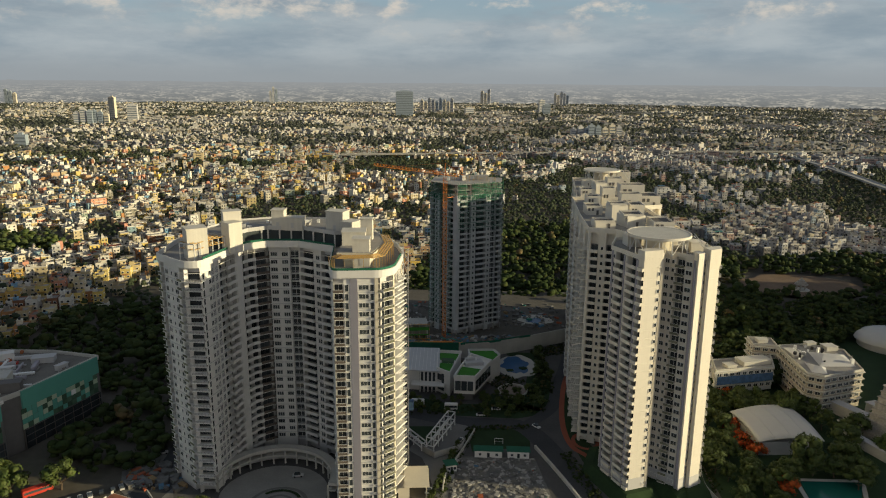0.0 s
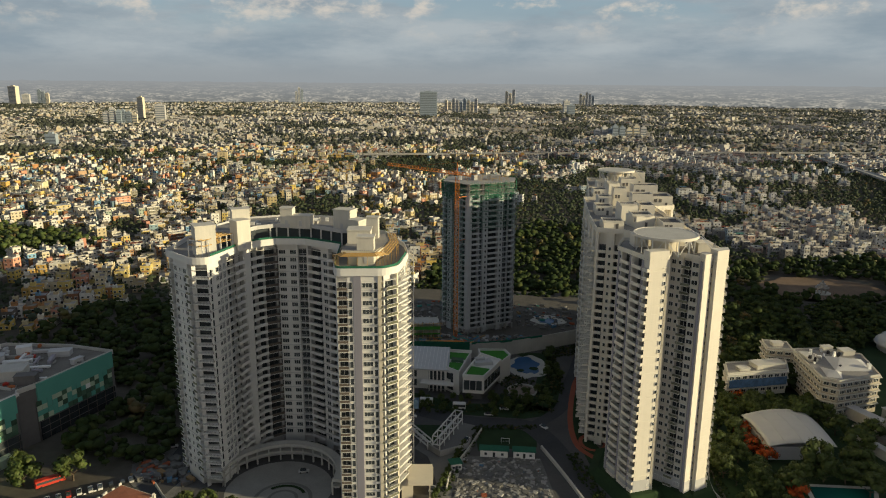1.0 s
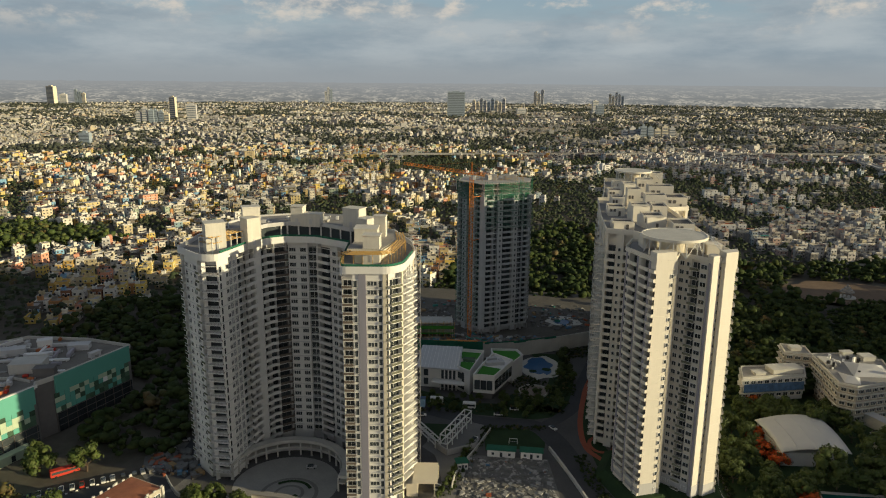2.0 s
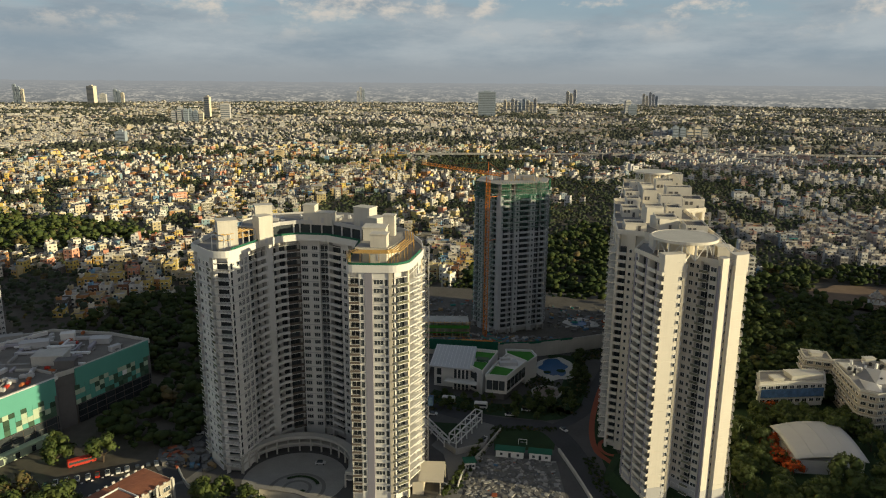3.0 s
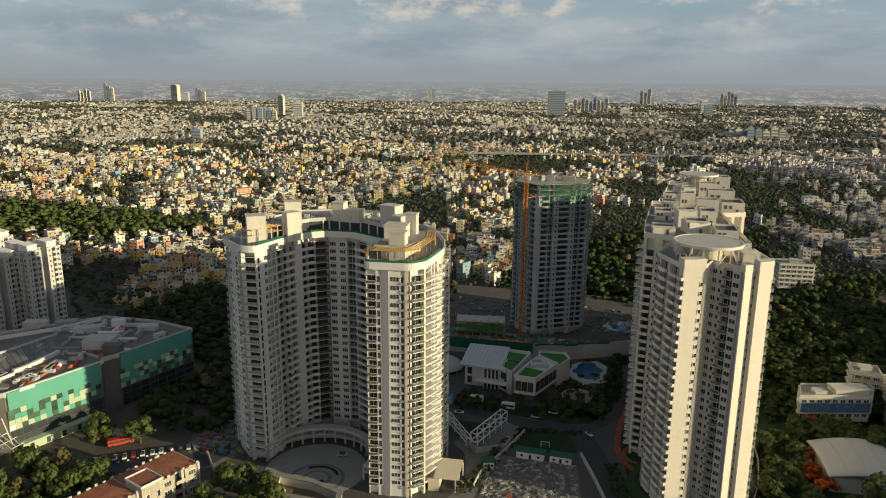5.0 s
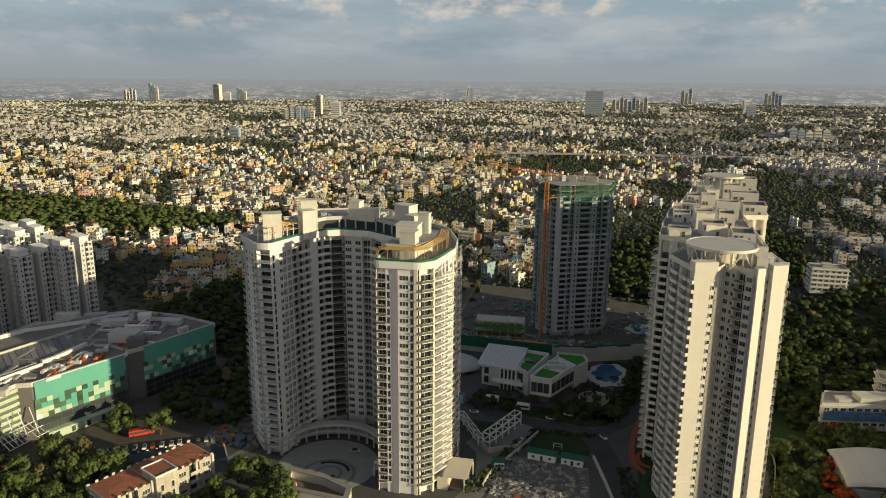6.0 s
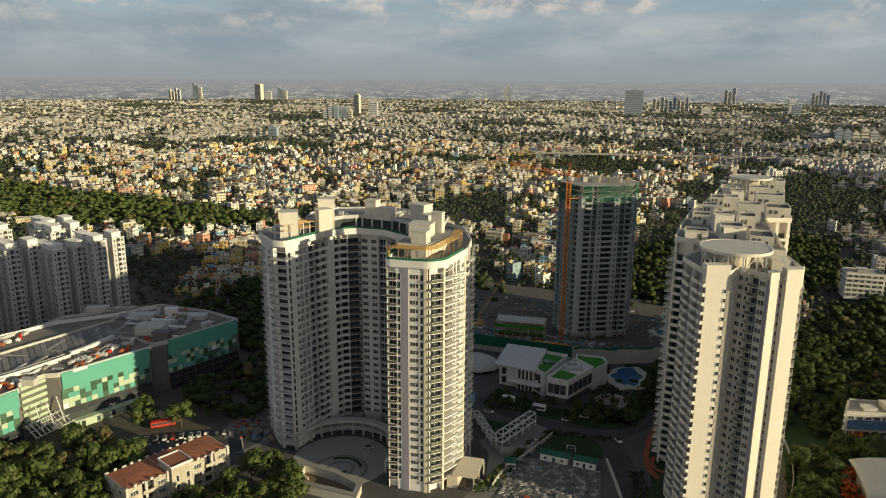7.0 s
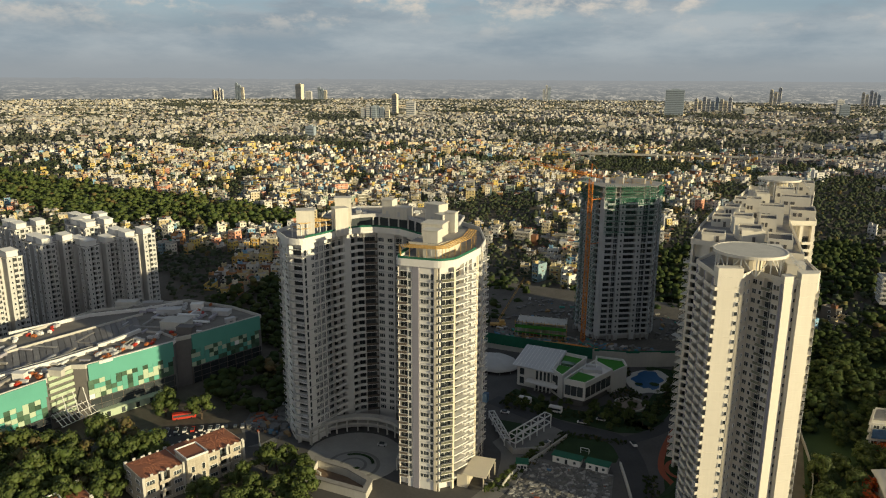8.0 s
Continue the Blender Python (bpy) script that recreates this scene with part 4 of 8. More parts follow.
stepped_tower()


def back_tower(sides, base, top, heads, label, pad=None):
    t = thing("stepped_tower", (*base, 0), label, "apartment tower")
    outline, bays = facade(sides)
    bm = bmesh.new()
    prism(bm, outline, 0, top - 3)
    part("wall", bm, WARM, t)
    dress(t, bays, 3.0, 3.03, int((top - 8) / 3.03), "warm", limit=90)
    plan = [s[0] for s in sides]
    bm = bmesh.new()
    prism(bm, inset(plan, -0.3), top - 3, top - 2.5, 0, 1)
    part("roof", bm, [WARM, ROOF], t, "grey screed roof")
    bm = bmesh.new()
    ring(bm, inset(plan, -0.28), 0.3, top - 2.5, top - 1.0)
    part("parapet", bm, WARM, t)
    for x, y, w, d, h, a in heads:
        bm = bmesh.new()
        box(bm, (x, y, top - 2.5), (w, d, h), a)
        ring(bm, [(x - w / 2, y - d / 2), (x + w / 2, y - d / 2), (x + w / 2, y + d / 2), (x - w / 2, y + d / 2)], 0.25, top - 2.5 + h, top - 1.7 + h)
        box(bm, (x + 0.2 * w, y - d / 2 - 0.02, top - 2.4), (1.0, 0.1, 2.1), 0, 1)
        if h > 3:
            # openings and a slatted screen in the room's front, a dark sunk terrace on top
            for sx in (-0.32, -0.1):
                box(bm, (x + sx * w, y - d / 2 - 0.02, top - 1.9 + h * 0.4), (w * 0.14, 0.1, min(1.6, h * 0.35)), 0, 1)
        box(bm, (x, y, top - 2.48 + h), (w - 0.6, d - 0.6, 0.12), 0, 1)
        part("lift_head", bm, [WARM, TERRACE], t)
    if pad:
        round_pad(t, *pad)
    return t


win_row = [(1, "P"), (2, "W"), (1.5, "P"), (3.2, "B"), (1.5, "P"), (2, "W"), (1, "P")]
back_tower([((51, 300), (50.2, 273.5), [(1, "P"), (4.5, "V"), (1.5, "P"), (1.5, "w"), (1, "P"), (4.5, "V"), (1.5, "P")]),
            ((50.2, 273.5), (60, 270), [(0.8, "P"), (2.8, "B"), (0.8, "P"), (1.2, "w"), (0.8, "P"), (2.8, "B"), (0.4, "P")]),
            ((60, 270), (64, 264), [(1, "P")]), ((64, 264), (86, 264.5), win_row), ((86, 264.5), (83, 326), win_row + win_row), ((83, 326), (93, 330), [(1, "P"), (2.8, "B"), (1, "P"), (2.8, "B"), (1, "P")]),
            ((93, 330), (93, 350), win_row), ((93, 350), (54.5, 350), [(1, "P")]), ((54.5, 350), (51, 300), win_row + win_row)],
           (68, 305), 92.5,
           [(57, 281, 8, 7, 2.6, 0.1), (69, 286, 8, 9, 4.6, 0.3), (79, 279, 8, 12, 3.2, 0.0), (66, 300, 7, 7, 6.4, 0.2), (75, 306, 6, 10, 5.2, 0.0), (58, 312, 7, 9, 3.4, 0.0), (76, 321, 9, 7, 7.4, 0.0), (88, 338, 9.5, 13, 4.4, 0.0), (61, 331, 6, 8, 4.6, 0.0), (69, 337, 6, 7, 7.6, 0.0)],
           "cream-white stepped apartment tower with roof rooms")
back_tower([((63, 400), (57.5, 354), win_row + win_row), ((57.5, 354), (92, 355), win_row + win_row), ((92, 355), (97, 424), win_row + win_row), ((97, 424), (66, 430), [(1, "P")]), ((66, 430), (63, 400), win_row)],
           (72, 392), 92.0, [(64, 366, 7, 9, 3.4, 0.0), (72, 376, 6, 7, 5.6, 0.2), (86, 364, 12, 9, 6.2, 0.0), (91, 415, 10, 10, 6.6, 0.0), (82, 388, 8, 8, 6.2, 0.0), (69, 392, 6, 6, 4.0, 0.1)],
           "cream-white apartment tower with a round roof pad", pad=((79.5, 410), 9.8, 89.5, 98.2))


# ---- the tower under construction ----
def raw_tower():
    t = thing("unfinished_tower", (2, 398, 5), "grey concrete apartment tower under construction with green netting on top", "apartment tower")
    side = [(0.8, "P"), (2.6, "B"), (0.8, "P"), (1.5, "w"), (1.0, "P"), (2.6, "E"), (1.0, "P"), (1.5, "w"), (0.8, "P"), (3.4, "B"), (0.8, "P")]
    sides = [((-18.6, 393.5), (-4.6, 380.2), side), ((-4.6, 380.2), (-3, 379.6), [(1, "P")]),
             ((-3, 379.6), (2.4, 382.8), [(1.6, "P"), (3.8, "B"), (0.4, "P")]), ((2.4, 382.8), (4.6, 384.2), [(2.6, "E")]),
             ((4.6, 384.2), (15.6, 391.0), [(0.5, "P"), (1.8, "w"), (0.5, "P"), (6.0, "B"), (0.5, "P"), (1.8, "w"), (0.5, "P")]),
             ((15.6, 391.0), (18.4, 392.7), [(3.0, "E")]), ((18.4, 392.7), (21.6, 394.6), [(0.2, "P"), (3.0, "B"), (0.2, "P")]),
             ((21.6, 394.6), (22.6, 411), win_row), ((22.6, 411), (4, 423), [(1, "P")]), ((4, 423), (-17, 413), [(1, "P")]), ((-17, 413), (-18.6, 393.5), win_row)]
    outline, bays = facade(sides)
    bm = bmesh.new()
    prism(bm, outline, 5, 86.2)
    part("wall", bm, RAWPALE, t)
    dress(t, bays, 10.2, 3.03, 25, "raw", limit=220)
    plan = [s[0] for s in sides]
    for k in range(26):
        bm = bmesh.new()
        ring(bm, inset(plan, -0.15), 0.12, 9.9 + k * 3.03, 10.2 + k * 3.03)
        part("floor_band", bm, RAWPALE, t)
    # open ground storey on stout columns
    for i, p in enumerate(inset(plan, -0.5)[:8]):
        bm = bmesh.new()
        box(bm, (*p, 5), (0.9, 0.9, 4.9), 0.55)
        part("column", bm, CONCRETE, t)
    # thin strips of netting down the upper floors
    for k, (a, b) in enumerate(zip(plan, plan[1:] + plan[:1])):
        a, b = Vector(a), Vector(b)
        d = b - a
        if d.length < 2.0 or k > 7:
            continue
        bm = bmesh.new()
        nrm = Vector((d.y, -d.x)).normalized() * 1.4
        mid = (a + b) / 2 + nrm
        for i in range(26 if k != 0 else 100):
            box(bm, (mid.x, mid.y, 86 - i * 0.75), (d.length * 0.98, 0.04, 0.1 if i % 4 else 0.26), math.atan2(d.y, d.x))
        part("safety_net", bm, NET, t, "thin green netting strips")
    # open top floors
    for k in range(2):
        z = 86.2 + k * 3.1
        bm = bmesh.new()
        prism(bm, inset(plan, 0.2), z + 2.8, z + 3.1)
        part("floor_slab", bm, CONCRETE, t)
        for i, p in enumerate(inset(plan, 1.0)):
            bm = bmesh.new()
            box(bm, (*p, z), (0.6, 0.6, 2.8))
            part("column", bm, CONCRETE, t)
    for k, (a, b) in enumerate(zip(plan, plan[1:] + plan[:1])):
        a, b = Vector(a), Vector(b)
        if (b - a).length < 3.2:
            continue
        bm = bmesh.new()
        mid, d = (a + b) / 2, b - a
        nrm = Vector((d.y, -d.x)).normalized() * 0.7
        z0 = (83, 86, 85, 86.5)[k % 4]
        u = d.normalized()
        z_top = 92.6 + (k % 3) * 0.5
        for i in range(int(d.length / 1.1)):
            p = a + u * (0.3 + i * 1.1) + nrm
            box(bm, (p.x, p.y, z0), (0.16, 0.05, z_top - z0), math.atan2(d.y, d.x))
        for i in range(int((z_top - z0) / 0.8)):
            box(bm, (mid.x + nrm.x * 1.1, mid.y + nrm.y * 1.1, z0 + i * 0.8), (d.length * 0.96, 0.05, 0.2), math.atan2(d.y, d.x))
        part("safety_net", bm, NET, t, "green safety netting")
    # scaffold poles standing on the top
    rng = random.Random(8)
    bm = bmesh.new()
    for _ in range(46):
        u = Vector((rng.uniform(-12, 18), rng.uniform(393, 412)))
        tube(bm, [(u.x, u.y, 92.4), (u.x, u.y, 93.6 + rng.random() * 2)], 0.12)
    for _ in range(14):
        u = Vector((rng.uniform(-8, 12), rng.uniform(393, 410)))
        tube(bm, [(u.x, u.y, 93.6), (u.x + rng.uniform(-7, 7), u.y, 93.6)], 0.14)
    part("scaffold", bm, TAN, t, "tan scaffold poles")
    for x, y, w, d, h in ((1, 398, 4, 4, 3.2), (10, 402, 8, 5, 2.6)):
        bm = bmesh.new()
        box(bm, (x, y, 92.4), (w, d, h))
        part("lift_head", bm, CONCRETE, t)
    return t


raw_tower()


def tower_crane():
    t = thing("tower_crane", (-9.6, 375, 7), "orange lattice tower crane beside the unfinished tower", "crane")
    x, y = -9.6, 375.4
    bm = bmesh.new()
    for sx in (-1, 1):
        for sy in (-1, 1):
            tube(bm, [(x + sx, y + sy, 6.8), (x + sx, y + sy, 97)], 0.2)
    for k in range(45):
        z = 7 + k * 2.0
        s = 1 if k % 2 else -1
        for a, b in (((-1, -1), (1, -1)), ((1, -1), (1, 1)), ((1, 1), (-1, 1)), ((-1, 1), (-1, -1))):
            tube(bm, [(x + a[0], y + a[1], z), (x + b[0], y + b[1], z)], 0.14)
            p, q = (a, b) if s > 0 else (b, a)
            tube(bm, [(x + p[0], y + p[1], z), (x + q[0], y + q[1], z + 2)], 0.14)
    part("mast", bm, CRANE, t)
    bm = bmesh.new()
    way = Vector((-0.74, 0.67, 0)).normalized()
    side = Vector((way.y, -way.x, 0))
    foot = Vector((x, y, 98.2))
    lines = [foot + side * 0.8, foot - side * 0.8, foot + Vector((0, 0, 1.5))]
    for s in lines:
        tube(bm, [s - way * 14, s + way * 58], 0.2)
    for k in range(-5, 22):
        o = way * (k * 2.7)
        tube(bm, [lines[0] + o, lines[2] + o + way * 1.35, lines[1] + o, lines[0] + o], 0.12)
        tube(bm, [lines[2] + o + way * 1.35, lines[0] + o + way * 2.7], 0.12)
    part("jib", bm, CRANE, t)
    bm = bmesh.new()
    top = foot + Vector((0, 0, 6.5))
    tube(bm, [foot, top], 0.4)
    tube(bm, [top, foot + way * 36 + Vector((0, 0, 1.5))], 0.09)
    tube(bm, [top, foot - way * 12 + Vector((0, 0, 1.2))], 0.09)
    part("cat_head", bm, ORANGE, t)
    bm = bmesh.new()
    box(bm, tuple(foot - way * 12.5 - Vector((0, 0, 1.6))), (2.2, 2.6, 2.6), math.atan2(way.y, way.x))
    part("counterweight", bm, CONCRETE, t)
    bm = bmesh.new()
    box(bm, (x + 1.6, y - 1.2, 95.6), (1.5, 1.8, 2.2))
    part("cab", bm, WHITE, t)
    bm = bmesh.new()
    tube(bm, [(x + 1, y, 86), (x + 9, y + 9.5, 86)], 0.3)
    tube(bm, [(x + 1, y, 62), (x + 5, y + 6, 62)], 0.3)
    part("wall_tie", bm, ORANGE, t)


tower_crane()

# ---- the glass mall ----
def along(a, b, s, out=0.0):
    """The place s metres from a towards b, set out metres to the right of that way; and the way's angle."""
    a, b = Vector(a), Vector(b)
    d = (b - a).normalized()
    p = a + d * s + Vector((d.y, -d.x)) * out
    return p, math.atan2(d.y, d.x)


def mall():
    t = thing("shopping_mall", (-205, 230, 0), "long shopping mall clad in teal and mint glass panels", "mall")
    plan = [(-222, 108), (-197, 148), (-190.5, 190), (-194.5, 193), (-193.5, 204), (-188.5, 207), (-175.5, 245), (-177.5, 248), (-174.5, 254), (-162.6, 293), (-186, 298), (-216, 297), (-248, 262), (-250, 212), (-285, 190), (-300, 110)]
    bm = bmesh.new()
    prism(bm, plan, 0, 24.2, 0, 1)
    part("wall", bm, [DARKREC, DECK], t, "dark wall and grey roof deck")
    bm = bmesh.new()
    ring(bm, inset(plan, -0.3), 0.5, 23.6, 25.6)
    part("parapet", bm, PALECONC, t)
    rng = random.Random(40)
    pane_mesh = {}
    for name, m in (("teal", TEALGLASS), ("dark", GREENGLASS), ("pale", MINT), ("cream", FRAME)):
        bm = bmesh.new()
        box(bm, (0, 0, 0), (2.36, 0.14, 2.16))
        bmesh.ops.bevel(bm, geom=bm.edges[:], offset=0.03, segments=1, affect="EDGES")
        pane_mesh[name] = mesh_of("pane", bm, m)
    for a, b, z_low in (((-197, 148), (-190.5, 190), 9.0), ((-188.5, 207), (-175.5, 245), 9.0), ((-174.5, 254), (-162.6, 293), 9.0)):
        n = int((Vector(b) - Vector(a)).length / 2.42)
        # broad cladding band
        bm = bmesh.new()
        mid, ang = along(a, b, (Vector(b) - Vector(a)).length / 2, 0.5)
        box(bm, (mid.x, mid.y, 17.8), (n * 2.42, 0.9, 7.4), ang)
        part("cladding", bm, TEALGLASS, t, "teal glass cladding band")
        for i in range(n):
            for r in range(4):
                kind = rng.choices(("teal", "dark", "pale", "cream"), (2.4 + 3 * (r == 3), 3.2, 3.2, 0.15))[0]
                p, ang = along(a, b, 1.3 + i * 2.42, 0.55 + 0.12 * rng.random())
                hang(new("pane", pane_mesh[kind]), t, Matrix.Translation((p.x, p.y, z_low + r * 2.2)) @ Matrix.Rotation(ang, 4, "Z"))
        # dark glazed lower storeys with mullions
        bm = bmesh.new()
        box(bm, (mid.x, mid.y, 0.3), (n * 2.42, 0.3, 8.4), ang)
        part("glazing", bm, GLASS, t, "dark glazing")
        for i in range(n // 2 + 1):
            p, ang = along(a, b, i * 4.84, 0.7)
            bm = bmesh.new()
            box(bm, (p.x, p.y, 0), (0.14, 0.3, 8.8), ang)
            part("mullion", bm, BROWN, t)
        for z in (3.0, 5.8, 8.6):
            bm = bmesh.new()
            m2, ang = along(a, b, (Vector(b) - Vector(a)).length / 2, 0.75)
            box(bm, (m2.x, m2.y, z), (n * 2.42, 0.3, 0.14), ang)
            part("transom", bm, DARKREC, t)
        # low forebuilding
        if b[1] > 280:
            continue
        bm = bmesh.new()
        m3, ang = along(a, b, (Vector(b) - Vector(a)).length * 0.45, 2.6)
        box(bm, (m3.x, m3.y, 0), (n * 2.42 * 0.8, 3.6, 3.4), ang)
        part("forebuilding", bm, MINT, t, "low mint-rendered shop front")
        for i in range(5):
            p, ang = along(a, b, 6 + i * 6.5, 4.45)
            bm = bmesh.new()
            box(bm, (p.x, p.y, 0.3), (1.6, 0.12, 2.4), ang)
            part("door", bm, GLASS, t)
    # louvred white stair tower
    for k in range(7):
        p, ang = along((-194.5, 193), (-193.5, 204), 5.5, 0.6)
        bm = bmesh.new()
        box(bm, (p.x, p.y, 5 + k * 2.9), (11, 1.2, 1.5), ang)
        part("louvre", bm, MINT, t)
    # sloping steel canopy over the entrance
    bm = bmesh.new()
    for k in range(9):
        a = Vector((-191, 191 + k * 2.0, 8.6))
        tube(bm, [a, a + Vector((10, -3, -2.2))], 0.25)
    for k in range(3):
        tube(bm, [(-190 + 4.6 * k, 189.5 - 1.2 * k, 8.6 - k), (-189 + 4.6 * k, 207.5 - 1.2 * k, 8.6 - k)], 0.25)
        tube(bm, [(-189, 205 - 5 * k, 15.5), (-182, 202 - 5 * k, 7.2)], 0.3)
    part("canopy", bm, STEEL, t, "white steel slatted entrance canopy")
    # roof: low ribbed sheets, upstand walls and plant rooms
    for k in range(22):
        u = k / 21
        p, q = Vector((-233, 203)).lerp(Vector((-222, 264)), u), Vector((-213, 190)).lerp(Vector((-203, 250)), u)
        mid, d = (p + q) / 2, q - p
        bm = bmesh.new()
        box(bm, (mid.x, mid.y, 24.22), (d.length * 0.97, 2.4, 0.35), math.atan2(d.y, d.x))
        part("roof_sheet", bm, SHEETS[(k * 5) % 3], t)
    for line, h, w, m in (([(-255.7, 218.9), (-248.3, 239.6), (-243.8, 254.9), (-225, 276), (-216, 293)], 1.7, 0.9, WHITE),
                          ([(-214.5, 178), (-209.5, 196), (-206.8, 205.3), (-203.6, 223.5)], 1.5, 0.7, PALECONC), ([(-211, 178), (-206, 196), (-203.3, 205.3), (-200.2, 223.5)], 1.9, 0.5, WHITE),
                          ([(-203.4, 226), (-202.2, 231.6), (-202, 249.7)], 1.6, 1.6, WHITE), ([(-235, 196), (-232, 216), (-221, 269)], 1.2, 0.7, PALECONC),
                          ([(-186, 212), (-178, 236), (-175, 246)], 1.3, 0.5, WHITE), ([(-198, 250), (-190, 252), (-181, 250)], 1.1, 0.5, PALECONC)):
        for a, b in zip(line, line[1:]):
            a, b = Vector(a), Vector(b)
            bm = bmesh.new()
            box(bm, (*((a + b) / 2), 24.2), ((b - a).length, w, h), math.atan2((b - a).y, (b - a).x))
            part("upstand", bm, m, t)
    for x, y, w, d, h, a, m in ((-190, 262, 13, 9, 4.2, 0.3, PALECONC), (-210, 277, 12, 5, 2.8, 0.5, GREYWALL), (-201, 288, 6, 4, 3.6, 0.5, WHITE), (-241, 277, 11, 5, 2.6, 0.4, PALECONC),
                                (-201.5, 186.5, 5, 3, 3.2, 0.4, WHITE), (-171.5, 280, 5, 2.2, 2.2, 1.2, GREYWALL), (-179, 257, 8, 4.5, 4.0, 0.3, DARKREC), (-195, 275, 8, 2, 2.0, 0.4, WHITE),
                                (-228, 283, 10, 4, 2.2, 0.6, CONCRETE), (-192, 196, 6, 2.6, 2.6, 0.3, PALECONC), (-184, 288, 9, 5, 2.4, 0.3, GREYWALL)):
        bm = bmesh.new()
        box(bm, (x, y, 24.2), (w, d, h), a)
        box(bm, (x, y, 24.2 + h), (w + 0.4, d + 0.4, 0.25), a)
        part("roof_room", bm, m, t)
    # long ducts and pipe runs over the deck
    for k in range(34):
        x, y = rng.uniform(-232, -178), rng.uniform(176, 292)
        if x > -196 + (y - 190) * 0.27 or x < -246 + abs(y - 250) * 0.3:
            continue
        bm = bmesh.new()
        w = rng.choice((0.4, 0.6, 1.0, 1.6))
        box(bm, (x, y, 24.25), (rng.uniform(5, 20), w, rng.choice((0.5, 0.8, 1.2))), 0.3 + rng.choice((0, 1.571, 1.571)))
        part("roof_duct", bm, rng.choice((GREYWALL, CONCRETE, ROOF)), t)
    return t


mall()
rng_roof = random.Random(44)
AC = []
for m, s in ((FRAME, (1.7, 1.2, 1.1)), (RUST, (2.6, 1.3, 1.0)), (GREYWALL, (3.2, 1.5, 1.4)), (REDPAINT, (2.2, 1.3, 0.9))):
    bm = bmesh.new()
    box(bm, (0, 0, 0.25), s)
    bmesh.ops.bevel(bm, geom=bm.edges[:], offset=0.06, segments=1, affect="EDGES")
    for sx in (-1, 1):
        box(bm, (sx * s[0] * 0.38, 0, 0), (0.2, s[1] * 0.9, 0.3))
    bmesh.ops.create_cone(bm, cap_ends=True, segments=14, radius1=0.5, radius2=0.5, depth=0.3, matrix=Matrix.Translation((0, 0, s[2] + 0.35)))
    AC.append(mesh_of("air_conditioner", bm, m))
AC_LABEL = ("white roof air conditioner with a fan on top", "orange roof plant unit on skids", "grey roof air handling unit", "red roof plant unit on skids")
for k in range(84):
    x, y = rng_roof.choice(((-192, 222), (-190, 236), (-198, 190), (-243, 226), (-196, 282), (-212, 284), (-187, 246)))
    x, y = x + rng_roof.gauss(0, 2.6), y + rng_roof.gauss(0, 5.5)
    if x > -189 + (y - 207) * 0.31:
        continue
    i = rng_roof.choices((0, 1, 2, 3), (2, 2, 4, 1.2))[0]
    ob = new("air_conditioner", AC[i])
    ob.matrix_basis = Matrix.Translation((x, y, 24.2)) @ Matrix.Rotation(0.3 + rng_roof.choice((0, 1.57)), 4, "Z")
    tagged(ob, AC_LABEL[i], "air conditioner", "plant units on the mall roof")


# ---- pale apartment towers behind the mall ----
def pale_tower(x, y, ang, floors, label):
    t = thing("pale_apartment_tower", (x, y, 0), label, "apartment tower", "pale apartment towers behind the mall")
    rot = Matrix.Rotation(ang, 2)
    s = 10.5

    def at(u, v):
        p = rot @ Vector((u, v))
        return (x + p.x, y + p.y)

    bay = [(0.5, "P"), (1.4, "w"), (0.5, "P"), (1.8, "B"), (0.4, "P"), (1.6, "W"), (0.4, "P")]
    c = [(-s, -s), (-2.2, -s), (-2.2, -s + 5), (2.2, -s + 5), (2.2, -s), (s, -s), (s, -2.2), (s - 5, -2.2), (s - 5, 2.2), (s, 2.2), (s, s), (-s, s)]
    spec = [bay, [(1, "P")], [(1, "P"), (1.6, "B"), (1, "P")], [(1, "P")], bay, bay, [(1, "P")], [(1, "P"), (1.6, "B"), (1, "P")], [(1, "P")], bay, [(1, "P")], [(1, "P")]]
    sides = [(at(*c[i]), at(*c[(i + 1) % 12]), spec[i]) for i in range(12)]
    outline, bays = facade(sides)
    h = floors * 3.0 + 1
    bm = bmesh.new()
    prism(bm, outline, 0, h)
    part("wall", bm, TOWNGREY, t)
    dress(t, bays, 1.0, 3.0, floors, "town", limit=40)
    bm = bmesh.new()
    prism(bm, inset([q[0] for q in sides], -0.3), h, h + 0.4, 0, 1)
    part("roof", bm, [WHITE, ROOF], t)
    # roof crowns with tilted caps
    for u, v in ((-6, -5), (6, -6), (6, 6)):
        p = at(u, v)
        bm = bmesh.new()
        box(bm, (*p, h + 0.4), (7, 6, 3.4), ang)
        box(bm, (*p, h + 3.7), (7.8, 6.8, 0.4), ang, tilt=Matrix.Rotation(0.12, 4, "Y"))
        part("roof_crown", bm, WHITE, t, "white tilted roof crown")
    return t


PALE = "pale grey apartment tower with white roof crowns"
for x, y, a, fl in ((-284, 321, -0.14, 17), (-296, 303, -0.12, 16), (-312, 287, -0.15, 17), (-303, 246, -0.12, 17), (-318, 322, -0.14, 18), (-352, 300, -0.15, 18), (-380, 285, -0.12, 17), (-350, 345, -0.15, 17)):
    pale_tower(x, y, a, fl, PALE)


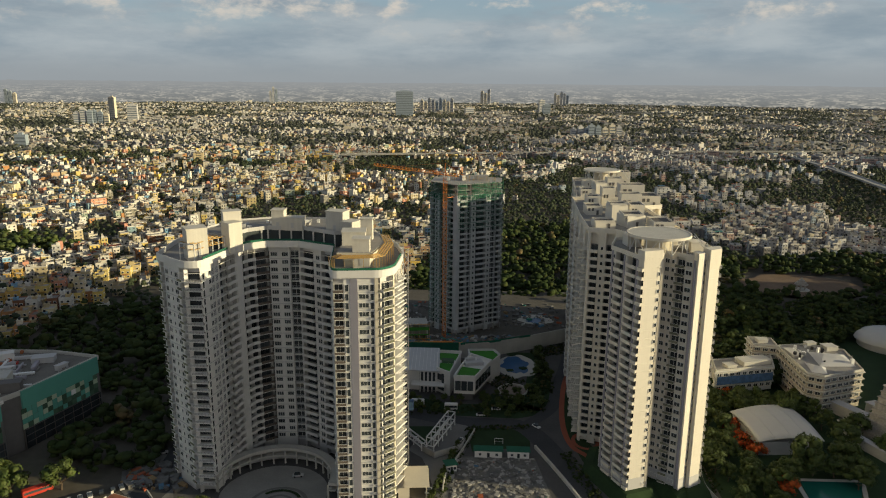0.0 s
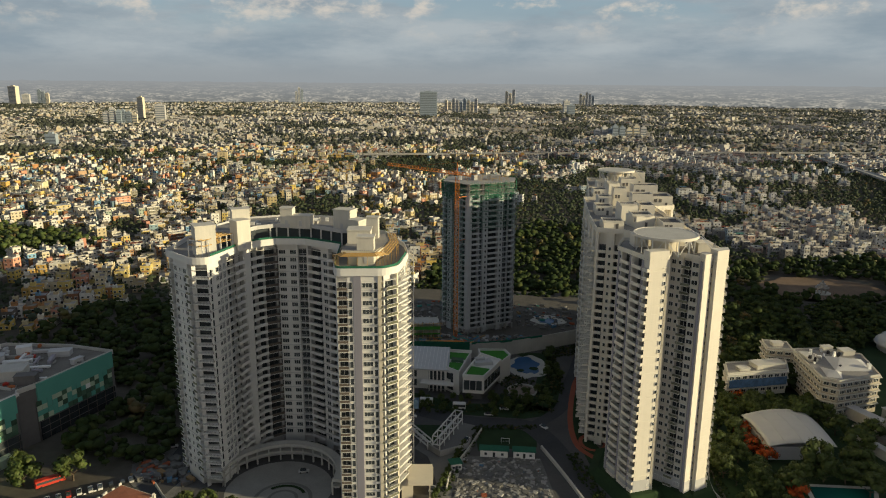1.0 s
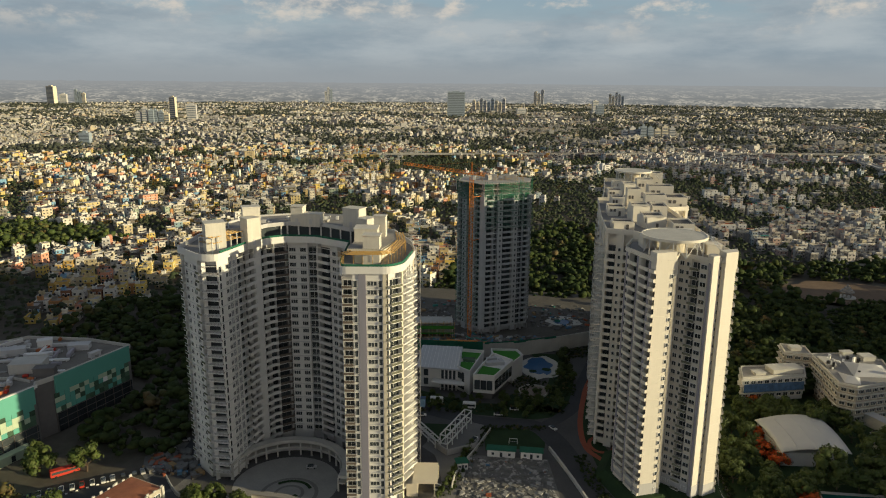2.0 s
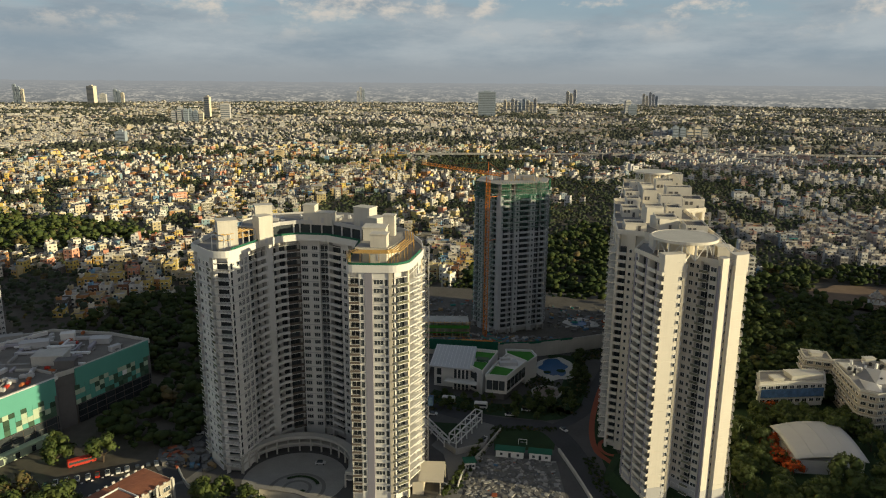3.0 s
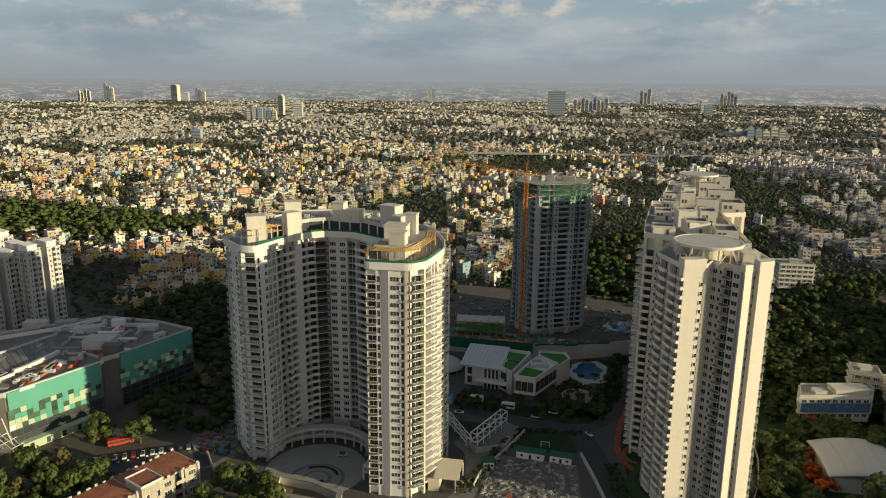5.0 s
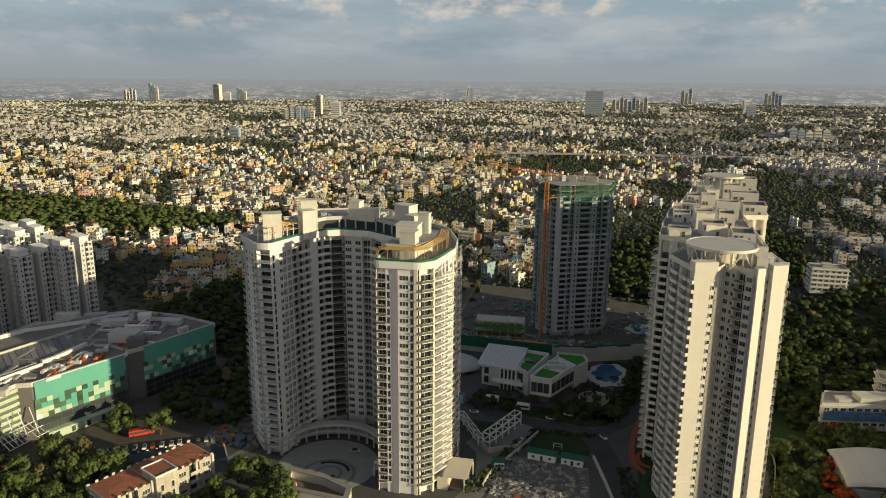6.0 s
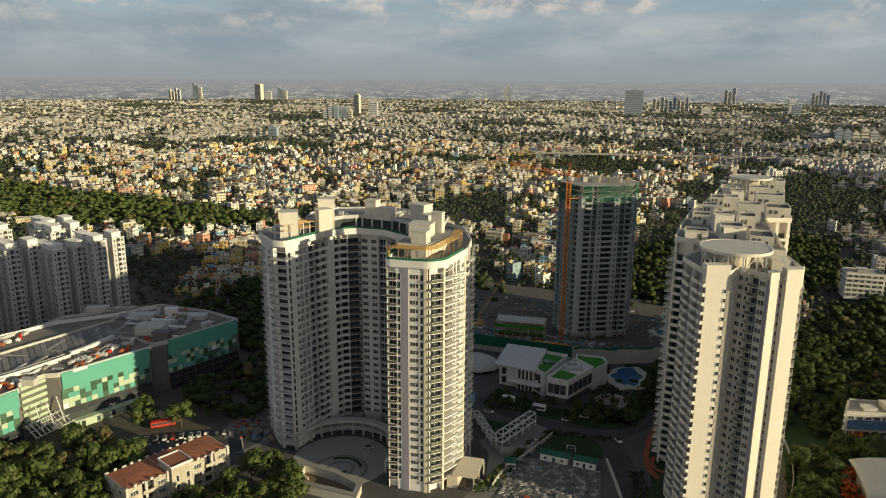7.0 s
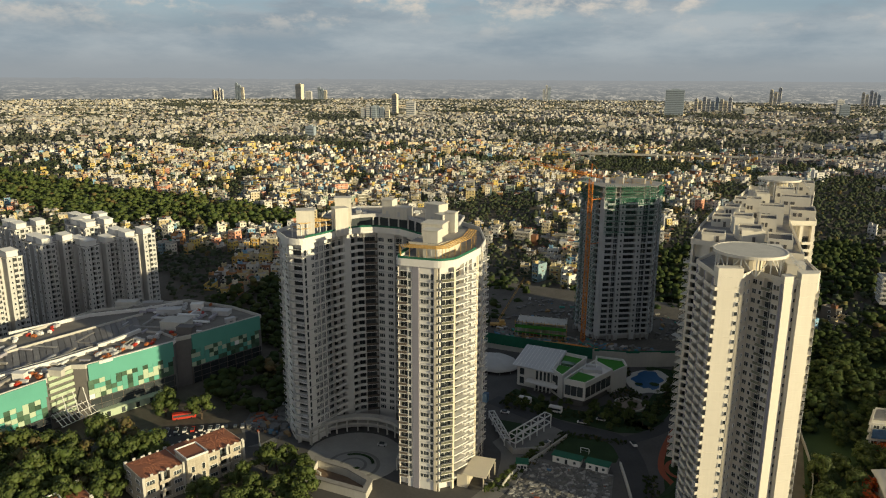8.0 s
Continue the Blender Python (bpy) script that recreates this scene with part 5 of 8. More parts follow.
# ---- red-roofed block by the street ----
def red_block(cx, cy, ang, length, width, floors):
    t = thing("red_roofed_block", (cx, cy, 0), "weathered cream three-storey block with red tiled terrace and stepped parapets", "building")
    rot = Matrix.Rotation(ang, 2)

    def at(u, v):
        p = rot @ Vector((u, v))
        return (cx + p.x, cy + p.y)

    L, W, h = length / 2, width / 2, floors * 3.4 + 1.2
    bay = [(0.8, "P"), (2, "W"), (0.8, "P"), (2.6, "B"), (0.8, "P"), (2, "W"), (0.8, "P")]
    c = [(-L, -W), (-4, -W), (-4, -W - 2), (4, -W - 2), (4, -W), (L, -W), (L, W), (-L, W)]
    spec = [bay, [(1, "P")], [(0.5, "P"), (1.6, "T"), (1, "P"), (1.6, "T"), (0.5, "P")], [(1, "P")], bay, [(0.5, "P"), (2, "W"), (1, "P"), (2, "W"), (0.5, "P")], [(1, "P")], [(0.5, "P"), (2, "W"), (1, "P"), (2, "W"), (0.5, "P")]]
    sides = [(at(*c[i]), at(*c[(i + 1) % 8]), spec[i]) for i in range(8)]
    outline, bays = facade(sides)
    bm = bmesh.new()
    prism(bm, outline, 0, h)
    part("wall", bm, WORN, t)
    dress(t, bays, 0.8, 3.4, floors, "worn")
    # tall pilasters between the bays
    for u in (-L + 0.3, -L + 7, -4.6, 4.6, L - 7, L - 0.3):
        for v in (-W - 0.25, W + 0.25):
            bm = bmesh.new()
            box(bm, (*at(u, v), 0), (0.9, 0.6, h + 0.5), ang)
            part("pilaster", bm, PALECONC, t)
    for s0, s1 in ((-L, -4.2), (4.2, L)):
        # hipped tile roof
        bm = bmesh.new()
        a, b, m = s0 + 0.3, s1 - 0.3, min(3.5, (s1 - s0) / 3)
        base = [at(a, -W + 0.3), at(b, -W + 0.3), at(b, W - 0.3), at(a, W - 0.3)]
        v = [bm.verts.new((*p, h + 0.05)) for p in base] + [bm.verts.new((*at(a + m, 0), h + 0.35)), bm.verts.new((*at(b - m, 0), h + 0.35))]
        for q in ((0, 1, 5, 4), (2, 3, 4, 5)):
            bm.faces.new([v[i] for i in q])
        bm.faces.new((v[1], v[2], v[5])), bm.faces.new((v[3], v[0], v[4])), bm.faces.new((v[3], v[2], v[1], v[0]))
        roof = part("roof", bm, TERRA, t, "red-brown tiled roof")
        # courses of tiles
        for k in range(1, 9):
            f = k / 9
            bm = bmesh.new()
            for sy in (-1, 1):
                p, q = at(a + m * f, sy * (W - 0.3) * (1 - f)), at(b - m * f, sy * (W - 0.3) * (1 - f))
                tube(bm, [(*p, h + 0.06 + 0.3 * f), (*q, h + 0.06 + 0.3 * f)], 0.08)
            part("tile_course", bm, TERRA, roof)
    bm = bmesh.new()
    prism(bm, [at(-4, -W - 2), at(4, -W - 2), at(4, 0), at(-4, 0)], h, h + 2.0)
    part("stair_head", bm, WORN, t)
    bm = bmesh.new()
    prism(bm, [at(-4, 0), at(4, 0), at(4, W), at(-4, W)], h, h + 0.4)
    prism(bm, [at(-3.6, -W - 1.6), at(3.6, -W - 1.6), at(3.6, -0.4), at(-3.6, -0.4)], h + 2.0, h + 2.3)
    part("roof", bm, TERRA, t, "flat red-brown tiled roof")
    bm = bmesh.new()
    ring(bm, [at(-4.2, -W - 2.2), at(4.2, -W - 2.2), at(4.2, 0.2), at(-4.2, 0.2)], 0.3, h + 2.0, h + 2.7)
    part("parapet", bm, WHITE, t)
    # stepped white gable pieces
    for k in range(14):
        u = -L + 0.5 + k * (2 * L - 1) / 13
        for v in (-W, W):
            bm = bmesh.new()
            box(bm, (*at(u, v), h), (1.0, 0.35, 0.9 if k % 2 else 0.55), ang)
            part("parapet_block", bm, PALECONC, t)
    return t


red_block(-114.0, 187.5, 1.22, 39, 15, 3)
red_block(-136, 146, 1.22, 26, 13, 2)


# ---- clubhouse ----
def clubhouse():
    t = thing("clubhouse", (-5, 328, 0), "white modern clubhouse with bright green turf roofs", "clubhouse")
    t.scale = (1, 1, 1.28)

    def block(name, pts, z0, z1, m, label=""):
        bm = bmesh.new()
        prism(bm, pts, z0, z1)
        return part(name, bm, m, t, label)

    block("hall", [(-29, 321), (-11, 319.5), (-11.5, 342), (-30, 342)], 0, 8.2, WHITE)
    # low-pitched metal roof
    bm = bmesh.new()
    base = [(-31, 318.5), (-9.6, 317), (-10.5, 344), (-31.5, 344)]
    v = [bm.verts.new((*p, z)) for p, z in zip(base, (8.3, 8.3, 9.4, 9.4))] + [bm.verts.new((*p, z)) for p, z in zip(base, (8.8, 8.8, 9.9, 9.9))]
    for q in ((4, 5, 6, 7), (3, 2, 1, 0), (0, 1, 5, 4), (1, 2, 6, 5), (2, 3, 7, 6), (3, 0, 4, 7)):
        bm.faces.new([v[i] for i in q])
    roof = part("roof", bm, material("grey_white_metal", (0.52, 0.52, 0.52), 0.5, var=0.08), t, "pale metal roof")
    for k in range(12):
        bm = bmesh.new()
        x = -30.5 + k * 1.8
        tube(bm, [(x, 318.6, 8.86), (x - 0.5, 343.9, 9.96)], 0.12)
        part("seam", bm, FRAME, roof)
    for x in (-26.5, -23.5, -20.5):
        for z in (1.0, 4.6):
            bm = bmesh.new()
            box(bm, (x, 320.75, z), (2.2, 0.2, 2.6))
            part("window", bm, GLASS, t)
    bm = bmesh.new()
    box(bm, (-15.4, 319.75, 0.2), (8.4, 0.3, 7.2), -0.08)
    part("glazing", bm, GLASS, t, "tall dark hall glazing")
    for k in range(5):
        bm = bmesh.new()
        box(bm, (-19 + k * 1.9, 318.0, 0), (0.6, 0.6, 8.2))
        part("column", bm, WHITE, t)
    # parapet storey line and dark openings on the link block
    for z in (1.2, 5.0):
        bm = bmesh.new()
        box(bm, (-9.4, 318.0, z), (3.0, 0.25, 2.4), -0.72)
        part("window", bm, GLASS, t)
    bm = bmesh.new()
    box(bm, (-15, 316.5, 3.6), (16, 5, 0.5), -0.1)
    part("entrance_canopy", bm, WHITE, t)
    block("link", [(-11, 319.5), (-4.5, 313.8), (0.5, 341), (-11.5, 342)], 0, 8.6, WHITE)
    bm = bmesh.new()
    box(bm, (-6.6, 315.8, 1.0), (5.2, 0.2, 6.8), -0.7)
    part("glazing", bm, GLASS, t)
    block("roof_turf", [(-10, 321.5), (-4.8, 316.5), (-2.8, 327), (-9.8, 327.5)], 8.6, 8.75, TURF)
    block("roof_turf", [(-10, 332), (-2.2, 331.5), (-0.6, 340), (-10.6, 341)], 8.6, 8.75, TURF)
    bm = bmesh.new()
    prism(bm, [(-9, 328), (-3, 327.6), (-2.8, 331), (-9.2, 331.5)], 8.6, 9.6)
    part("skylight", bm, GREENGLASS, t)
    bm = bmesh.new()
    ring(bm, [(-11.2, 319.3), (-4.4, 313.4), (0.8, 341.2), (-11.7, 342.3)], 0.5, 8.6, 9.7)
    part("parapet", bm, WHITE, t)
    wing = [(-2.5, 309.3), (7.4, 308.6), (15.5, 329.5), (5.5, 337.5), (1.2, 324)]
    block("wing", wing, 2.8, 9.0, WHITE)
    block("undercroft", inset(wing, 1.5), 0, 2.8, DARKREC)
    block("roof_turf", [(-1.4, 310.4), (6.7, 309.8), (10.6, 319.5), (1.0, 322.3)], 9.0, 9.15, TURF)
    bm = bmesh.new()
    ring(bm, inset(wing, -0.2), 0.6, 9.0, 10.0)
    part("parapet", bm, WHITE, t)
    for k in range(3):
        bm = bmesh.new()
        box(bm, (-0.6 + 2.9 * k, 308.9 - 0.07 * k * 2.9, 4.2), (2.6, 0.3, 3.6), -0.07)
        part("window", bm, GLASS, t)
    for k in range(5):
        p, a = along((7.4, 308.6), (15.5, 329.5), 2.4 + k * 4.2, 0.05)
        bm = bmesh.new()
        box(bm, (p.x, p.y, 4.0), (3.5, 0.3, 3.8), a)
        part("window", bm, GLASS, t)
    for x, y, w, d in ((6, 325, 7, 3), (10, 327, 2, 5), (5, 330, 5, 2)):
        bm = bmesh.new()
        box(bm, (x, y, 9.0), (w, d, 1.3), 0.3)
        part("roof_plant", bm, GREYWALL, t)
    rear = [(5.5, 337.5), (15.5, 330), (20.5, 341), (17.5, 348), (4, 347)]
    block("rear_wing", rear, 0, 8.0, WHITE)
    block("roof_turf", inset(rear, 0.8), 8.0, 8.2, TURF)
    bm = bmesh.new()
    ring(bm, inset(rear, -0.1), 0.5, 8.0, 8.8)
    part("parapet", bm, WHITE, t)


clubhouse()


# ---- pool garden ----
def blob(cx, cy, rx, ry, n, seed, rough=0.18):
    return [(cx + rx * math.cos(k * math.tau / n) * (1 + rough * noise.noise((math.cos(k * math.tau / n) * 2 + seed, math.sin(k * math.tau / n) * 2, seed))),
             cy + ry * math.sin(k * math.tau / n) * (1 + rough * noise.noise((math.sin(k * math.tau / n) * 2, seed, math.cos(k * math.tau / n) * 2)))) for k in range(n)]


flat("pool_deck", blob(30, 352, 11, 15, 40, 1), 0.16, PALECONC, "pale curved deck round the pool", "deck")
flat("pool", blob(29, 354, 7.2, 11.5, 40, 2, 0.4), 0.24, POOL, "deep blue swimming pool of free form", "pool")
flat("planter", blob(33, 349, 2.4, 2.0, 20, 3, 0.4), 0.5, LAWN, "planted island in the pool", "planter")
flat("planter", blob(26, 346, 2.0, 1.6, 20, 4, 0.4), 0.5, LAWN, "planted island by the pool", "planter")
flat("plaza", blob(26, 321, 6.4, 6.8, 40, 5, 0.05), 0.2, material("sand_paving", (0.3, 0.24, 0.2), 0.9, var=0.2, scale=0.4), "round sand-coloured plaza in the garden", "plaza")
bm = bmesh.new()
ring(bm, blob(26, 321, 7.2, 7.6, 40, 5, 0.05), 0.6, 0, 0.8)
setting("planter_wall", bm, PALECONC, "low ring wall round the plaza", "wall")
flat("pool_deck", blob(45, 409, 11, 9, 36, 7), 7.05, PALECONC, "pale deck round the rear pool", "deck")
flat("pool", blob(44, 407, 5.5, 4.4, 36, 8, 0.4), 7.13, POOL, "blue pool behind the unfinished tower", "pool")
flat("tennis_court", [(128, 233), (146, 233), (153, 246), (130, 246)], 0.2, TEALPOOL, "teal water of a rectangular pool", "pool")
bm = bmesh.new()
ring(bm, [(126, 231), (148, 231), (155, 248), (128, 248)], 1.6, 0, 0.16)
setting("pool_deck", bm, PALECONC, "stone edge of the rectangular pool", "deck")

# walls, fences and terraces of the grounds
for pts, h, th, m, lab in (([(-92, 361.4), (-34, 361.4), (0, 362.2), (18, 366.9), (39, 377.5), (62, 391.4)], 8.2, 0.6, PALECONC, "long pale retaining wall of the building site"),
                           ([(31.5, 266), (37.6, 249.3), (43.6, 231), (51, 206)], 1.5, 0.7, PALECONC, "broad pale kerb wall along the yard"),
                           ([(7, 279), (2, 262), (-4, 244), (-5, 232)], 1.6, 0.4, PALECONC, "low wall beside the service lane"),
                           ([(-112, 226), (-100, 214), (-88, 216), (-70, 210)], 1.6, 0.4, PALECONC, "low wall before the crescent tower"),
                           ([(96, 330), (100, 290), (97, 262), (92, 238), (100, 214)], 2.0, 0.3, CONCRETE, "boundary wall between tower and trees")):
    bm = bmesh.new()
    line = smooth_line(pts, 4)
    ring(bm, line, th, 0, h, closed=False)
    bmesh.ops.recalc_face_normals(bm, faces=bm.faces)
    setting("boundary_wall", bm, m, lab, "wall")
bm = bmesh.new()
ring(bm, [(-92, 361), (-34, 361), (-1, 361.8)], 0.15, 3.0, 9.0, closed=False)
ring(bm, [(0, 361.9), (18, 366.6), (39, 377.2)], 0.15, 7.7, 8.9, closed=False)
setting("site_hoarding", bm, NET, "green site hoarding on top of the wall", "hoarding")


def site_frame():
    """The scaffolded block beside the unfinished tower."""
    t = thing("site_block", (-31, 372, 6.9), "half-built concrete block under yellow and green scaffolding", "building site")
    for k in range(3):
        bm = bmesh.new()
        prism(bm, [(-45, 367), (-18, 371), (-20, 382), (-47, 378)], 9.6 + 3.0 * k, 10.0 + 3.0 * k)
        part("floor_slab", bm, PALECONC, t)
    for i in range(7):
        for j in range(2):
            bm = bmesh.new()
            box(bm, (-44.4 + i * 4.3 - j * 1.6, 368 + i * 0.62 + j * 9, 6.9), (0.6, 0.6, 10.0))
            part("column", bm, PALECONC, t)
    for i in range(15):
        x, y = -45.5 + i * 2.0, 366 + i * 0.3
        bm = bmesh.new()
        tube(bm, [(x, y, 6.9), (x, y, 17.2)], 0.16)
        part("scaffold_pole", bm, TAN, t, "yellow scaffold pole")
    for z in (8, 10.4, 13.2, 16.2):
        bm = bmesh.new()
        tube(bm, [(-46, 365.9, z), (-17, 370.2, z)], 0.22)
        part("scaffold_rail", bm, TAN, t, "yellow scaffold rail")
    for z, h in ((10.2, 0.8), (13.0, 1.9)):
        bm = bmesh.new()
        box(bm, (-31.5, 367.4, z), (28, 0.1, h), 0.147)
        part("safety_net", bm, TURF, t, "bright green safety netting")


site_frame()


def mobile_crane():
    t = thing("mobile_crane", (-60, 378, 6.9), "yellow mobile crane with a raised boom behind the crescent tower", "crane")
    bm = bmesh.new()
    box(bm, (-60, 378, 7.8), (9, 2.6, 1.4), 0.4)
    box(bm, (-58, 379, 9.2), (3, 2.4, 1.8), 0.4)
    part("body", bm, TAN, t)
    for k in range(4):
        for s in (-1, 1):
            bm = bmesh.new()
            u = Vector((-60, 378)) + Matrix.Rotation(0.4, 2) @ Vector((-3.4 + 2.3 * k, s * 1.2))
            bmesh.ops.create_cone(bm, cap_ends=True, segments=14, radius1=0.65, radius2=0.65, depth=0.5, matrix=Matrix.Translation((u.x, u.y, 7.55)) @ Matrix.Rotation(0.4, 4, "Z") @ Matrix.Rotation(math.pi / 2, 4, "X"))
            part("wheel", bm, BLACKTANK, t)
    bm = bmesh.new()
    a, b = Vector((-60, 378.5, 10.5)), Vector((-47, 384, 36))
    for o in ((0.5, 0, 0), (-0.5, 0, 0), (0, 0, 1.0)):
        tube(bm, [a + Vector(o), b + Vector(o) * 0.6], 0.22)
    for k in range(14):
        p, q = a.lerp(b, k / 14), a.lerp(b, (k + 1) / 14)
        tube(bm, [p + Vector((0.5, 0, 0)), q + Vector((-0.5, 0, 0)), q + Vector((0, 0, 0.9))], 0.12)
    part("boom", bm, TAN, t)


mobile_crane()


def sculpture_frame():
    """White open frames in a V round the sunken lawn."""
    t = thing("white_frame_pavilion", (-12, 270, 0), "white open steel frames set in a V round a dark lawn", "pavilion")
    for a, b, w, lo, hi in (((-28, 282), (-13.5, 262), 2.4, 1.6, 3.4), ((-11, 261), (-3, 285), 3.2, 2.6, 6.2)):
        a, b = Vector(a), Vector(b)
        d = (b - a).normalized()
        n = Vector((d.y, -d.x)) * w / 2
        L = (b - a).length
        for s in (-1, 1):
            for z in (lo, hi):
                bm = bmesh.new()
                tube(bm, [(*(a + n * s), z), (*(b + n * s), z)], 0.42)
                part("rail", bm, STEEL, t)
        m = int(L / 5)
        for k in range(m + 1):
            p = a + d * (k * L / m)
            bm = bmesh.new()
            for s in (-1, 1):
                tube(bm, [(*(p + n * s), 0), (*(p + n * s), hi)], 0.4)
            for z in (lo, hi):
                tube(bm, [(*(p + n), z), (*(p - n), z)], 0.36)
            part("frame_bay", bm, STEEL, t)
    return t


sculpture_frame()
flat("lawn", [(-26, 282), (-13, 264), (-5, 283)], 0.1, LAWN, "dark triangular lawn", "lawn")
bm = bmesh.new()
ring(bm, [(-15, 262), (-9, 256), (2, 263), (3, 268)], 0.5, 0, 2.6, closed=False)
setting("boundary_wall", bm, CONCRETE, "grey curved entrance wall", "wall")


def site_hut(x, y, w, ang):
    t = thing("site_hut", (x, y, 0), "white single-storey site hut with a green sheet roof", "hut", "site huts by the yard")
    bm = bmesh.new()
    box(bm, (x, y, 0), (w, 4.2, 2.9), ang)
    part("wall", bm, WHITE, t)
    bm = bmesh.new()
    box(bm, (x, y, 2.9), (w + 1, 5.2, 0.18), ang, tilt=Matrix.Rotation(-0.07, 4, "X"))
    part("roof", bm, NET, t, "green sheet roof")
    d = Vector((math.cos(ang), math.sin(ang)))
    for k in (-1, 0, 1):
        p = Vector((x, y)) + d * k * w * 0.3 + Vector((d.y, -d.x)) * 2.12
        bm = bmesh.new()
        box(bm, (p.x, p.y, 0.2 if k == 0 else 1.0), (1.0, 0.1, 2.0 if k == 0 else 1.0), ang)
        part("door" if k == 0 else "window", bm, GLASS, t)


site_hut(12.5, 259.5, 11, -0.02)
site_hut(24.5, 259.5, 8.5, -0.02)
site_hut(-2.5, 248, 4, 0.3)


def goal():
    t = thing("goal_frame", (17, 269, 0), "white goal frame on the dark lawn", "goal")
    bm = bmesh.new()
    tube(bm, [(15.4, 269, 0), (15.4, 269, 2.4), (18.8, 269, 2.4), (18.8, 269, 0)], 0.2)
    tube(bm, [(15.4, 269, 2.4), (15.4, 271, 0), (18.8, 271, 0), (18.8, 269, 2.4)], 0.14)
    part("post", bm, STEEL, t)


goal()

# rubble of the yard
b = Bulk()
rng = random.Random(91)
for _ in range(2200):
    x, y = rng.uniform(-2, 36), rng.uniform(209, 257)
    if x > 36 - (y - 209) * 0.12:
        continue
    s = rng.choice((0.4, 0.5, 0.6, 0.9, 1.2, 1.8)) * rng.uniform(0.6, 1.2)
    b.box(x, y, 0.05, s, s * rng.uniform(0.4, 1.0), min(0.9, s * rng.uniform(0.1, 0.4)), rng.uniform(0, 3), 0 if rng.random() < 0.6 else 2 if rng.random() < 0.9 else 1)
tagged(new("rubble", b.finish("rubble", [DEBRIS, CLUTTER, CONCRETE])), "broken concrete and site debris on the yard", "rubble", "", "stuff")
b = Bulk()
for _ in range(420):
    x, y = rng.uniform(-58, 34), rng.uniform(364, 379)
    if y < 364 + max(0, x) * 0.42:
        continue
    s = rng.uniform(0.5, 2.4)
    b.box(x, y, 6.88, s * 2, s * 0.7, s * 0.5, rng.uniform(0, 3), 1 if rng.random() < 0.5 else 0)
for _ in range(500):
    x, y = rng.uniform(-60, 60), rng.uniform(376, 440)
    if -24 < x < 26 and y < 424 or y < 392 and x > 26:
        continue
    s = rng.uniform(0.4, 2.0)
    b.box(x, y, 6.88, s * 1.8, s * 0.8, s * 0.6, rng.uniform(0, 3), 1 if rng.random() < 0.3 else 0)
for _ in range(160):
    x, y = rng.uniform(-124, -100), rng.uniform(228, 246)
    s = rng.uniform(0.5, 2.2)
    b.box(x, y, 0.05, s * 1.6, s * 0.9, s * 0.7, rng.uniform(0, 3), 1 if rng.random() < 0.2 else 0)
tagged(new("building_materials", b.finish("building_materials", [DEBRIS, CLUTTER])), "stacks of timber, sheet and steel on the site", "building materials", "", "stuff")


# stacked planks beside the site block
for k in range(22):
    bm = bmesh.new()
    box(bm, (rng.uniform(-34, -1), rng.uniform(363.2, 366.5), 6.88), (rng.uniform(4, 8), rng.uniform(0.8, 1.8), rng.uniform(0.4, 1.4)), rng.uniform(-0.3, 0.3))
    tagged(new("plank_stack", mesh_of("plank_stack", bm, TAN if k % 3 else CRANE)), "stack of orange-brown shuttering planks on the site", "plank stack", "plank stacks on the site")

# ---- school, shed and neighbours ----
def banded_building(name, pts, floors, fh, z_base, wall, label, roof_items=(), win="W"):
    t = thing(name, (*(sum((Vector(p) for p in pts), Vector((0, 0))) / len(pts)), z_base), label, "building")
    sides = []
    for a, bb in zip(pts, pts[1:] + pts[:1]):
        n = max(1, int((Vector(bb) - Vector(a)).length / 3.4))
        sides.append((a, bb, [(0.6, "P")] + [(2.2, win), (0.6, "P")] * n))
    outline, bays = facade(sides)
    h = z_base + floors * fh + 0.6
    bm = bmesh.new()
    prism(bm, outline, z_base - 1, h)
    part("wall", bm, wall, t)
    dress(t, bays, z_base + 0.4, fh, floors, "cream", limit=90)
    for k in range(1, floors + 1):
        bm = bmesh.new()
        ring(bm, inset(pts, -0.8), 0.75, z_base + k * fh - 0.15, z_base + k * fh + 0.25)
        part("floor_band", bm, PALECONC, t)
    bm = bmesh.new()
    prism(bm, inset(pts, 0.2), h, h + 0.12)
    part("roof", bm, ROOF, t)
    bm = bmesh.new()
    ring(bm, pts, 0.25, h, h + 0.9)
    part("parapet", bm, PALECONC, t)
    for x, y, w, d, hh, a in roof_items:
        bm = bmesh.new()
        box(bm, (x, y, h), (w, d, hh), a)
        box(bm, (x, y, h + hh), (w + 0.6, d + 0.6, 0.25), a)
        part("roof_room", bm, PALECONC, t)
    return t


school = banded_building("school", [(159, 308), (165, 304.5), (187, 313.5), (191, 339), (175, 346), (160, 343)], 5, 3.2, 1, WORN, "five-storey cream school building with banded balconies", ((163, 332, 4, 10, 1.4, 0.05), (184, 340, 6, 5, 2.2, 0.2), (176, 343, 5, 3, 2.6, 0.2)))
for base, ridge, lift in (([(169, 317), (186, 318), (188, 333), (172, 336)], ((175, 327), (182, 326)), 2.6), ([(162, 310), (168, 308), (171, 316), (164, 322)], ((165, 315), (167.5, 313)), 1.6)):
    bm = bmesh.new()
    v = [bm.verts.new((*p, 17.8)) for p in base] + [bm.verts.new((*p, 17.8 + lift)) for p in ridge]
    for q in ((0, 1, 5, 4), (1, 2, 5), (2, 3, 4, 5), (3, 0, 4), (3, 2, 1, 0)):
        bm.faces.new([v[i] for i in q])
    part("roof_hip", bm, GREYWALL, school, "pale hipped sheet roof")
rng = random.Random(19)
